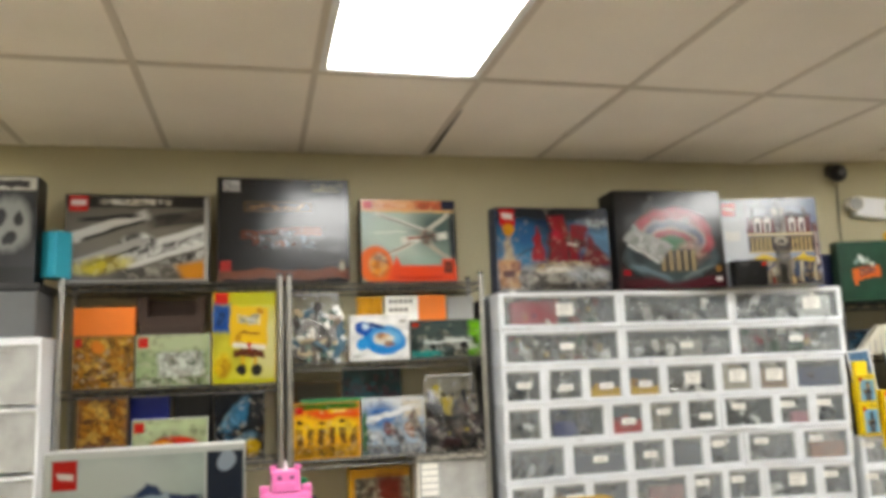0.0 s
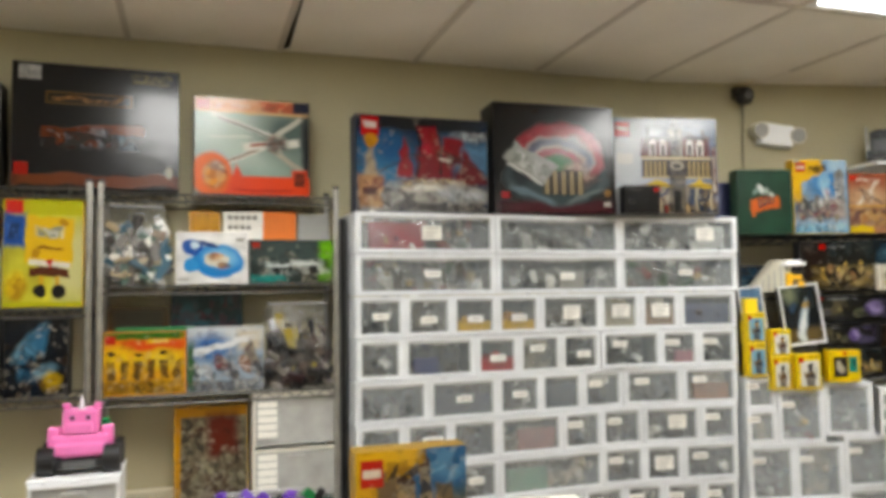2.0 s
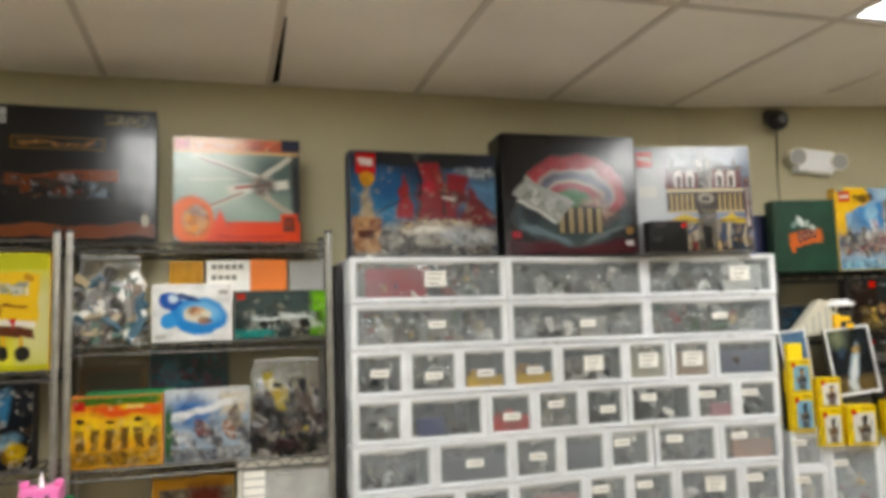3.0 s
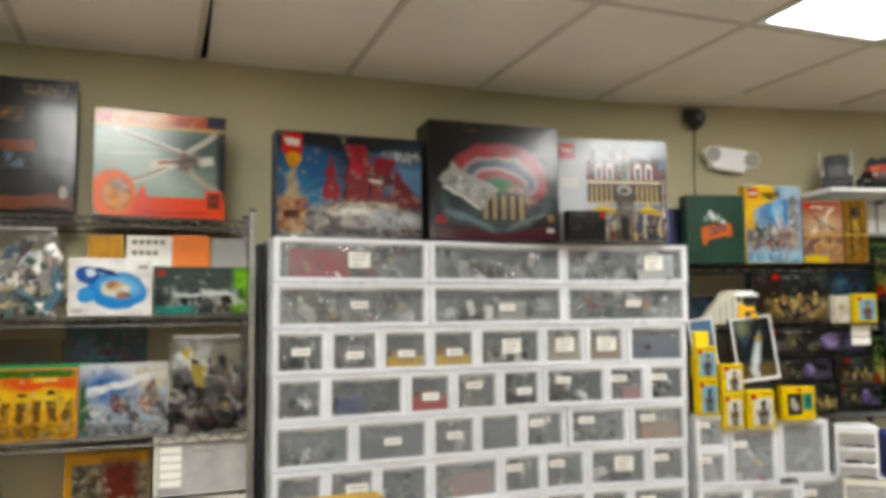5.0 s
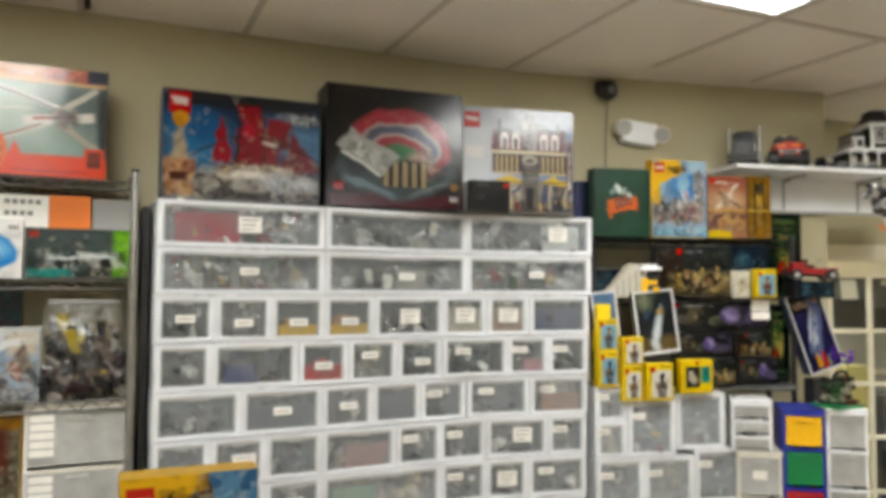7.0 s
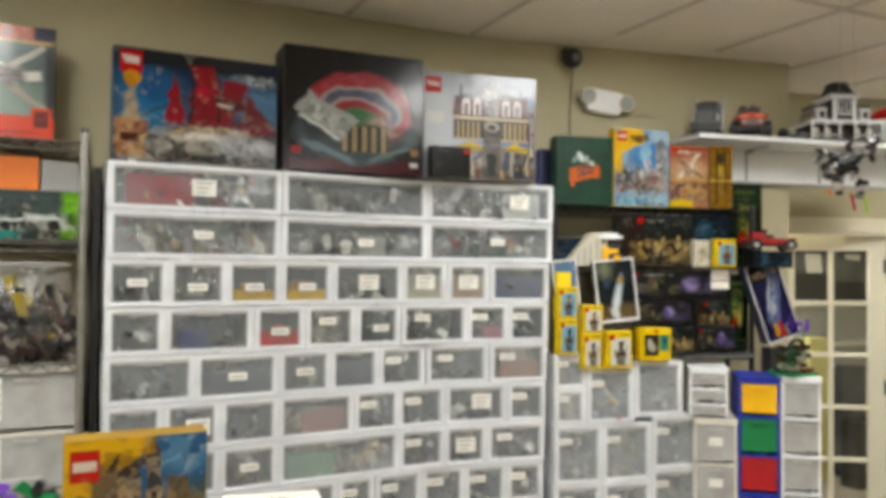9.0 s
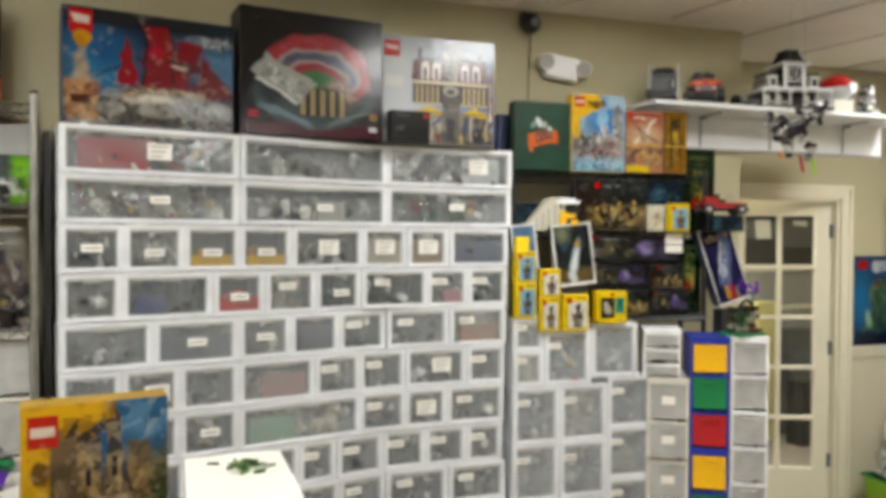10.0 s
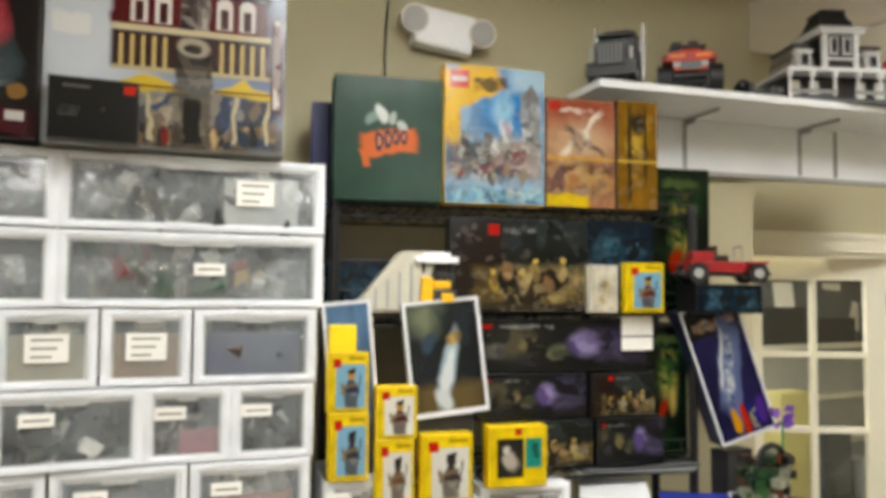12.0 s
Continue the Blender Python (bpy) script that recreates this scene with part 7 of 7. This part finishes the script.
M_SHADOW = surface("dark_grey_brick", "242224", 0.5)
M_STONE = surface("stone_grey_brick", "8a867c", 0.5, vary=0.2, scale=30.0)
part("plinth", solid((-0.2, -0.15, 0, 0.2, 0.1, 0.012), (-0.19, -0.155, 0.004, -0.05, -0.15, 0.02)), M_GREY, hs)
part("ground_floor", solid((-0.17, -0.08, 0.012, 0.17, 0.08, 0.1), bevel=0.002), M_SHADOW, hs)
part("porch_roof", solid((-0.2, -0.14, 0.1, 0.2, 0.09, 0.11), (-0.19, -0.13, 0.11, 0.19, -0.07, 0.118), bevel=0.002), M_WHITE, hs)
for x in (-0.11, 0.11):
    part("porch_rail", solid((x - 0.078, -0.137, 0.03, x + 0.078, -0.133, 0.042)), M_LGREY, hs)
for x in (-0.19, -0.115, -0.04, 0.04, 0.115, 0.19):
    bm = bmesh.new()
    rod(bm, (x, -0.132, 0.012), (x, -0.132, 0.1), 0.005, 8)
    rod(bm, (x, -0.132, 0.086), (x, -0.132, 0.1), 0.011, 8)
    part("porch_post", bm, M_WHITE, hs)
part("upper_floor", solid((-0.15, -0.06, 0.11, 0.15, 0.07, 0.165), bevel=0.002), M_SHADOW, hs)
for sx in (-1, 1):
    bm = bmesh.new()
    x0, x1 = sorted((sx * 0.075, sx * 0.16))
    q = [bm.verts.new(v) for v in ((x0, -0.085, 0.118), (x1, -0.085, 0.118), (x1, 0.07, 0.118), (x0, 0.07, 0.118), (x0 + 0.02, -0.07, 0.2), (x1 - 0.012, -0.07, 0.2), (x1 - 0.012, 0.06, 0.2), (x0 + 0.02, 0.06, 0.2))]
    for f in ((0, 1, 5, 4), (1, 2, 6, 5), (2, 3, 7, 6), (3, 0, 4, 7), (4, 5, 6, 7), (3, 2, 1, 0)):
        bm.faces.new([q[k] for k in f])
    part("mansard_roof", bm, M_STONE, hs)
    part("ridge", solid((x0 + 0.012, -0.078, 0.2, x1 - 0.004, 0.066, 0.207)), M_DARK, hs)
    xm = (x0 + x1) / 2
    dormer = part("dormer", solid((xm - 0.022, -0.095, 0.125, xm + 0.022, -0.06, 0.175), (xm - 0.028, -0.1, 0.175, xm + 0.028, -0.06, 0.183), bevel=0.002), M_WHITE, hs)
    part("dormer_window", solid((xm - 0.012, -0.098, 0.132, xm + 0.012, -0.0953, 0.168)), M_BLACK, dormer)
part("tower", solid((-0.055, -0.1, 0.11, 0.055, 0.05, 0.235), bevel=0.002), M_SHADOW, hs)
part("tower_corner", solid((-0.061, -0.106, 0.11, -0.044, -0.09, 0.235), (0.044, -0.106, 0.11, 0.061, -0.09, 0.235), (-0.061, -0.106, 0.15, 0.061, -0.1003, 0.158), bevel=0.001), M_WHITE, hs)
part("cornice", solid((-0.075, -0.118, 0.235, 0.075, 0.065, 0.247), (-0.085, -0.128, 0.247, 0.085, 0.075, 0.253), bevel=0.002), M_WHITE, hs)
for x in (-0.022, 0.022):
    win = part("tower_window", solid((x - 0.014, -0.1045, 0.168, x + 0.014, -0.1005, 0.226), bevel=0.001), M_WHITE, hs)
    part("glass", solid((x - 0.008, -0.1065, 0.174, x + 0.008, -0.1046, 0.22)), M_BLACK, win)
bm = bmesh.new()
a = math.sqrt(0.5)
for z0, z1, r0, r1 in ((0.253, 0.275, 0.118, 0.08), (0.275, 0.32, 0.08, 0.055), (0.32, 0.33, 0.062, 0.058)):
    lo = [bm.verts.new((r0 * a * sx, -0.026 + r0 * a * sy, z0)) for sx, sy in ((-1, -1), (1, -1), (1, 1), (-1, 1))]
    hi = [bm.verts.new((r1 * a * sx, -0.026 + r1 * a * sy, z1)) for sx, sy in ((-1, -1), (1, -1), (1, 1), (-1, 1))]
    for k in range(4):
        bm.faces.new((lo[k], lo[(k + 1) % 4], hi[(k + 1) % 4], hi[k]))
    bm.faces.new(hi)
    bm.faces.new(lo[::-1])
part("roof", bm, M_BLACK, hs)
part("roof_window", solid((0.05, -0.05, 0.27, 0.08, -0.02, 0.305), bevel=0.003), M_LGREY, hs)
for x in (-0.145, -0.08, 0.08, 0.145):
    part("window", solid((x - 0.016, -0.084, 0.03, x + 0.016, -0.0803, 0.085), bevel=0.001), M_CREAM, hs)
part("door", solid((-0.022, -0.086, 0.012, 0.022, -0.0803, 0.085), bevel=0.001), M_BROWN, hs)
bl = thing("red_white_ball_model", on_shelf(2.25, 0.19, 0, 0.95), "red and white ball model on a white stand", "toy model", "display models")
bm = bmesh.new()
ball(bm, (0, 0, 0.15), 0.095, 0.8, 20)
for v in bm.verts:
    if v.co.z < 0.15:
        v.co.z = 0.15
part("upper_half", bm, surface("bright_red_plastic", "d01418", 0.35), bl)
bm = bmesh.new()
ball(bm, (0, 0, 0.145), 0.094, 0.8, 20)
for v in bm.verts:
    if v.co.z > 0.145:
        v.co.z = 0.145
part("lower_half", bm, M_WHITE, bl)
part("stand", solid((-0.07, -0.06, 0, 0.07, 0.06, 0.08), bevel=0.004), M_CREAM, bl)
bm = bmesh.new()
rod(bm, (0.02, -0.09, 0.14), (0.02, -0.105, 0.14), 0.03, 14)
part("button", bm, M_WHITE, bl)


def clump(name, m, text, mat, size, n, seed, cell=0.03):
    t = thing(name, m, text, "toy model", "display models")
    rr = random.Random(seed)
    bm = bmesh.new()
    a, b, hh = size
    z = 0.0
    while z < hh:
        k = 1 - 0.55 * z / hh
        for _ in range(n):
            s = cell * rr.uniform(0.5, 1.2)
            p = Vector((rr.uniform(-a, a) * k, rr.uniform(-b, b) * k, z + s * 0.5))
            block(bm, -s * 0.7, -s * 0.5, -s * 0.5, s * 0.7, s * 0.5, s * 0.5, Matrix.Translation(p) @ Matrix.Rotation(rr.uniform(-0.6, 0.6), 4, "Z"))
        z += cell * 0.7
    part("bricks", bm, mat, t)
    return t


GREYM = pieces_mat("grey_white_pieces", ["d8d8d4", "8a8c8e", "3a3b3d", "b0b0ac", "5a5c5e", "e6e6e2", "2a2a2c"])
DARKM = pieces_mat("dark_robot_pieces", ["2a2a2c", "4a4a4e", "1a1a1c", "6a6058", "8a8c8e", "3a2420", "5a5c5e"])
clump("white_robot_model", on_shelf(2.40, 0.1), "small white and grey robot model", GREYM, (0.05, 0.05, 0.2), 8, 1, 0.028)
clump("white_robot_model", on_shelf(2.41, 0.24), "small white and grey robot model", GREYM, (0.04, 0.04, 0.17), 7, 2, 0.026)
HX, HY = 1.46, 1.63
hangm = thing("hanging_robot_model", Matrix.Translation((HX, HY, 2.03)) @ Matrix.Rotation(radians(-40), 4, "Z") @ Matrix.Scale(0.72, 4), "black, grey and white winged robot model hung from the ceiling", "toy model")
robot = random.Random(31)
ROBOT = pieces_mat("robot_pieces", ["2a2a2c", "4a4a4e", "1a1a1c", "c8c8c4", "8a8c8e", "3a2420", "e0e0dc", "141416"])


def limb(name, points, r0, r1, seed):
    """A run of small bricks along a bent line."""
    rr, bm = random.Random(seed), bmesh.new()
    for p0, p1 in zip(points, points[1:]):
        p0, p1 = Vector(p0), Vector(p1)
        n = max(3, int((p1 - p0).length / 0.011))
        for i in range(n):
            f = i / n
            q = p0.lerp(p1, f) + Vector((rr.gauss(0, 0.004), rr.gauss(0, 0.004), rr.gauss(0, 0.004)))
            w = (r0 + (r1 - r0) * f) * rr.uniform(0.7, 1.3)
            block(bm, -w, -w * 0.8, -0.008, w, w * 0.8, 0.008, Matrix.Translation(q) @ Euler((rr.uniform(-0.5, 0.5), rr.uniform(-0.5, 0.5), rr.uniform(0, 3))).to_matrix().to_4x4())
    return part(name, bm, ROBOT, hangm)


limb("torso", ((0, 0, 0.06), (0.005, 0, 0.13)), 0.03, 0.036, 1)
limb("head", ((0.004, -0.01, 0.14), (0.006, -0.01, 0.165)), 0.014, 0.012, 2)
limb("arm", ((-0.04, 0, 0.12), (-0.075, -0.01, 0.09), (-0.07, -0.02, 0.03)), 0.014, 0.009, 3)
limb("arm", ((0.045, 0, 0.12), (0.08, -0.01, 0.15), (0.1, -0.01, 0.19)), 0.014, 0.009, 4)
limb("leg", ((-0.018, 0, 0.06), (-0.04, -0.01, 0.02), (-0.025, 0, -0.03)), 0.014, 0.01, 5)
limb("leg", ((0.02, 0, 0.06), (0.05, -0.01, 0.01), (0.04, 0, -0.04)), 0.014, 0.01, 6)
for sx in (-1, 1):
    limb("wing", ((sx * 0.03, 0.02, 0.13), (sx * 0.085, 0.03, 0.155), (sx * 0.1, 0.03, 0.1)), 0.012, 0.006, 8 + sx)
for x, z, mat, lab in ((-0.065, -0.005, M_ORANGE, "orange blade"), (0.012, -0.02, M_REDP, "red blade"), (0.055, -0.03, M_LIME, "lime green blade")):
    bm = bmesh.new()
    rod(bm, (x, -0.01, z), (x + 0.012, -0.015, z - (0.02 if mat is M_ORANGE else 0.062)), 0.0055, 8)
    part("blade", bm, mat, hangm, lab)
bm = bmesh.new()
for x in (-0.03, 0.035):
    rod(bm, (x, 0.0, 0.13), (x * 0.3, 0.0, (CEIL - 2.03) / 0.72 - 0.002), 0.0006, 5)
part("cord", bm, M_LGREY, hangm, "thin clear cord")
shelf_top = thing("dark_toy_heap", Matrix.Translation((RW.x - 0.2, RW.y - 0.5, 2.601)), "dark grey and brown toy vehicles heaped on a carton", "toy model")
bm = bmesh.new()
for _ in range(60):
    z_ = 0.02 + 0.1 * robot.random() ** 1.6
    w_ = robot.uniform(0.012, 0.035)
    block(bm, -w_, -w_ * 0.6, -0.012, w_, w_ * 0.6, 0.012, Matrix.Translation((robot.uniform(-0.1, 0.1), robot.uniform(-0.28, 0.28), z_)) @ Matrix.Rotation(robot.uniform(0, 3), 4, "Z"))
part("bricks", bm, DARKM, shelf_top)

# ---- the glazed door, ajar into the room beyond ----
LW, LH = 0.66, 2.03
hinge = DW_M @ Matrix.Translation((D1 - 0.022, 0.06, 0.008))
door = tagged(new("door_1"), "cream French door with ten glass panes, ajar", "door", kind="structure")
door.matrix_basis = hinge @ Matrix.Rotation(radians(-20), 4, "Z")
st_, rails = 0.1, [0.0, 0.24]
px0, px1 = -LW + st_, -st_
pane_z = [0.235 + i * (1.925 - 0.235) / 5 for i in range(6)]
part("stile", solid((-LW, -0.02, 0, px0, 0.02, LH)), M_TRIM, door)
part("stile", solid((px1, -0.02, 0, 0, 0.02, LH)), M_TRIM, door)
part("top_rail", solid((px0, -0.02, pane_z[5], px1, 0.02, LH)), M_TRIM, door)
part("bottom_rail", solid((px0, -0.02, 0, px1, 0.02, pane_z[0])), M_TRIM, door)
mid = (px0 + px1) / 2
part("muntin", solid((mid - 0.013, -0.016, pane_z[0], mid + 0.013, 0.016, pane_z[5])), M_TRIM, door)
for z in pane_z[1:5]:
    part("muntin", solid((px0, -0.015, z - 0.012, mid - 0.013, 0.015, z + 0.012), (mid + 0.013, -0.015, z - 0.012, px1, 0.015, z + 0.012)), M_TRIM, door)
gm_, nd_, ln_, pp_ = material("door_glass")
pp_.inputs["Base Color"].default_value = (0.95, 0.97, 0.96, 1)
pp_.inputs["Roughness"].default_value = 0.02
pp_.inputs["Transmission Weight"].default_value = 1.0
pp_.inputs["IOR"].default_value = 1.45
for i in range(5):
    for a, b in ((px0, mid - 0.013), (mid + 0.013, px1)):
        g = part("pane", solid((a, -0.002, pane_z[i] + (0.012 if i else 0), b, 0.002, pane_z[i + 1] - (0.012 if i < 4 else 0))), gm_, door)
        g.visible_shadow = False
for z in (0.25, 1.0, 1.78):
    part("hinge", solid((-0.012, -0.03, z, 0.012, -0.02, z + 0.09)), M_GREY, door)
bm = bmesh.new()
ball(bm, (-LW + 0.05, -0.06, 0.98), 0.028)
rod(bm, (-LW + 0.05, -0.06, 0.98), (-LW + 0.05, -0.02, 0.98), 0.012, 10)
part("door_knob", bm, M_CHROME, door)

# beyond the door
cab = thing("dark_cabinet", Matrix.Translation((6.0, 5.2, 0)), "grey shelving cabinet with dark folders beyond the door", "cabinet")
part("body", solid((-0.85, -0.25, 0, 0.85, 0.25, 1.5), bevel=0.004), M_LGREY, cab)
part("upper_body", solid((-0.85, -0.25, 1.501, 0.85, 0.25, 2.4), bevel=0.004), M_GREY, cab)
for x0, x1, z0, z1 in ((-0.8, -0.3, 1.52, 1.78), (-0.25, 0.25, 1.52, 1.7), (0.3, 0.8, 1.52, 1.8), (-0.8, -0.35, 1.95, 2.2), (-0.2, 0.3, 1.95, 2.3), (0.35, 0.8, 1.9, 2.1)):
    part("dark_folder_row", solid((x0, -0.262, z0, x1, -0.251, z1), bevel=0.003), M_DARK, cab)
for z in (0.4, 0.8, 1.12, 1.48):
    part("shelf_edge", solid((-0.85, -0.27, z, 0.85, -0.251, z + 0.04)), M_CREAM, cab)
for k, (dx, z) in enumerate(((-0.52, 1.86), (-0.46, 1.66), (0.0, 2.0), (-0.62, 2.1), (0.3, 1.7))):
    p = thing("paper_sheet", Matrix.Translation((6.0 + dx, 4.947, z)) @ Matrix.Rotation(radians(6 * k - 8), 4, "Y"), "white paper sheet stuck to the dark cabinet", "paper", "paper sheets")
    part("sheet", solid((-0.1, 0, -0.1, 0.1, 0.001, 0.1)), M_PAPER, p)
for k, (x, y, z, h, mat, txt) in enumerate(((5.35, 4.85, 0, 1.22, surface("pale_yellow_card", "d8cf8a", 0.7), "pale yellow carton stack beyond the door"), (5.8, 4.86, 0, 0.95, M_GREY, "grey carton stack beyond the door"), (6.2, 4.85, 0, 0.7, M_LGREY, "pale grey carton beyond the door"), (5.55, 4.55, 0, 0.55, M_DARK, "dark carton beyond the door"))):
    b_ = thing("carton", Matrix.Translation((x, y, z)), txt, "box", "cartons beyond the door")
    part("body", solid((-0.14, -0.08, 0, 0.14, 0.08, h), bevel=0.004), mat, b_)

# ---- poster and right-hand wall ----
po = thing("wall_poster", at_door(1.265, 0.003, 1.07), "blue poster with a green figure above the chair rail", "poster")
part("sheet", solid((-0.205, -0.003, 0, 0.205, 0.0, 0.6)), posterart, po)

sl = thing("slat_wall_panel", Matrix.Translation((RW.x - 0.001, RW.y - 0.12, 0)), "cream slatted display wall panel", "slat wall")
part("backing", solid((-0.012, -1.6, 0.6, 0, 0, 2.0)), M_GREY, sl)
for k in range(17):
    part("slat", solid((-0.03, -1.6, 0.61 + k * 0.082, -0.0121, 0, 0.61 + k * 0.082 + 0.07), bevel=0.003), M_CREAM, sl)
ws = thing("wall_shelf", Matrix.Translation((RW.x - 0.034, RW.y - 0.02, 0)), "grey wall shelves above the slatted panel", "shelf")
for z in (1.70, 2.08, 2.42):
    part("board", solid((-0.3, -1.7, z - 0.02, 0, 0, z), bevel=0.002), M_LGREY, ws)
part("end_panel", solid((-0.02, -0.02, 1.7, 0, 0, 2.42)), M_LGREY, ws)
for y0, y1, z0, z1, mat, txt in ((-0.16, -0.02, 1.701, 1.93, M_WHITE, "white carton on the wall shelf"), (-0.62, -0.17, 1.701, 1.98, M_YEL, "yellow carton on the wall shelf"), (-1.2, -0.64, 1.701, 1.95, M_YEL, "yellow carton on the wall shelf"), (-0.35, -0.04, 1.985, 2.05, M_WHITE, "flat white carton under a shelf"), (-0.3, -0.03, 2.081, 2.16, M_WHITE, "white carton on the upper shelf"), (-0.75, -0.35, 2.081, 2.35, M_GREY, "grey carton on the upper shelf"), (-1.3, -0.3, 2.421, 2.6, M_BROWN, "dark brown carton on the top shelf")):
    b_ = thing("shelf_carton", Matrix.Translation((RW.x - 0.19, RW.y - 0.02 + (y0 + y1) / 2, z0 if z0 < 1.98 or z0 > 2.0 else 1.9315)), txt, "box", "cartons on the wall shelves")
    h_ = (y1 - y0) / 2
    part("carton", solid((-0.13, -h_, 0, 0.13, h_, z1 - z0), bevel=0.003), mat, b_)
    if mat is not M_YEL:
        part("tape", solid((-0.1315, -h_ * 0.15, (z1 - z0) * 0.1, -0.1301, h_ * 0.15, (z1 - z0) * 0.9)), M_CREAM, b_)
ps = thing("paper_notice", Matrix.Translation((RW.x - 0.033, RW.y - 0.5, 1.2)), "white notice with a dark picture on the slats", "paper")
part("sheet", solid((-0.002, -0.14, 0, 0, 0.08, 0.3)), M_PAPER, ps)
part("picture", solid((-0.004, -0.07, 0.14, -0.0021, 0.0, 0.22)), M_DARK, ps)
cn = thing("white_counter", Matrix.Translation((4.42, 2.55, 0)), "white panelled counter with clutter on top", "counter")
part("front_panel", solid((-0.45, -0.25, 0, 0.5, 0.25, 0.86), bevel=0.003), M_CREAM, cn)
part("worktop", solid((-0.47, -0.27, 0.861, 0.52, 0.27, 0.89), bevel=0.003), M_WHITE, cn)
for k, (dx, dy, w_, h_, mat, txt) in enumerate(((-0.3, 0.0, 0.12, 0.03, M_PAPER, "pile of white papers on the counter"), (-0.1, 0.05, 0.1, 0.025, M_BLUE, "blue folder on the counter"), (0.05, 0.1, 0.035, 0.1, M_REDP, "red cup-shaped container on the counter"), (-0.02, 0.12, 0.03, 0.09, M_ORANGE, "orange carton on the counter"), (0.2, 0.05, 0.09, 0.3, M_GREY, "grey framed panel standing on the counter"))):
    b_ = thing("counter_item", Matrix.Translation((4.42 + dx, 2.55 + dy, 0.8905)), txt, "item", "things on the counter")
    part("body", solid((-w_, -0.06, 0, w_, 0.06, h_), bevel=0.004), mat, b_)
ch = thing("office_chair", Matrix.Translation((3.62, 1.98, 0)), "black office chair with curved armrests", "chair")
part("seat", solid((-0.24, -0.24, 0.44, 0.24, 0.24, 0.52), bevel=0.03), M_BLACK, ch)
part("backrest", solid((0.22, -0.22, 0.56, 0.28, 0.22, 0.72), bevel=0.03), M_BLACK, ch)
for y in (-0.27, 0.27):
    bm = bmesh.new()
    pts = [(-0.2, y, 0.48), (-0.24, y, 0.6), (-0.2, y, 0.68), (-0.05, y, 0.72), (0.15, y, 0.71), (0.22, y, 0.6)]
    for a, b in zip(pts, pts[1:]):
        rod(bm, a, b, 0.018, 10)
    part("armrest", bm, M_BLACK, ch)
bm = bmesh.new()
rod(bm, (0, 0, 0.06), (0, 0, 0.44), 0.03, 12)
part("column", bm, M_DARK, ch)
for k in range(5):
    a = 2 * math.pi * k / 5
    bm = bmesh.new()
    rod(bm, (0, 0, 0.1), (0.28 * math.cos(a), 0.28 * math.sin(a), 0.06), 0.02, 8, 0.014)
    lg = part("leg", bm, M_DARK, ch)
    bm = bmesh.new()
    rod(bm, (0.28 * math.cos(a) - 0.015, 0.28 * math.sin(a), 0.028), (0.28 * math.cos(a) + 0.015, 0.28 * math.sin(a), 0.028), 0.028, 12)
    part("castor", bm, M_BLACK, lg)
# clutter beside the door
gb = thing("green_bin", at_door(1.24, 0.2, 0), "lime green plastic bin on the floor", "bin")
bm = solid((-0.16, -0.12, 0, 0.16, 0.12, 0.24))
for v in bm.verts:
    if v.co.z < 0.1:
        v.co.x *= 0.85
        v.co.y *= 0.85
bmesh.ops.bevel(bm, geom=bm.edges[:], offset=0.008, segments=2, affect="EDGES")
part("bin", bm, M_LIME, gb)
part("rim", solid((-0.17, -0.13, 0.225, 0.17, 0.13, 0.24), bevel=0.003), M_GREEN, gb)
bag(tuple((DW_M @ Vector((1.08, -0.2, 0)))[:2]), tuple((DW_M @ Vector((1.42, -0.2, 0)))[:2]), 0.242, 0.46, 0.06, ["d8d8d4", "a8a49c", "3a3430", "e4e4e0", "6a625a"], "crumpled white plastic bag on the bin", 14, "c8c8c4")
cb = thing("open_carton", at_door(1.42, 0.12, 0.0), "stack of dark and white cartons against the wall", "carton stack")
part("lower_carton", solid((-0.1, -0.1, 0, 0.12, 0.09, 0.44), bevel=0.003), M_CARD, cb)
part("white_carton", solid((-0.13, -0.11, 0.441, 0.1, 0.08, 0.56), bevel=0.003), M_PAPER, cb)
part("dark_carton", solid((-0.08, -0.1, 0.561, 0.12, 0.07, 0.71), bevel=0.003), M_BROWN, cb)
bk = thing("book_stack", Matrix.Translation((RW.x - 0.12, RW.y - 0.16, 0)), "tall stack of dark boxes by the slatted panel", "box stack")
for k in range(6):
    part("box", solid((-0.09, -0.07, 0.19 * k, 0.08, 0.08, 0.19 * k + 0.185), bevel=0.003), (M_BROWN, M_DARK, M_BROWN)[k % 3], bk)
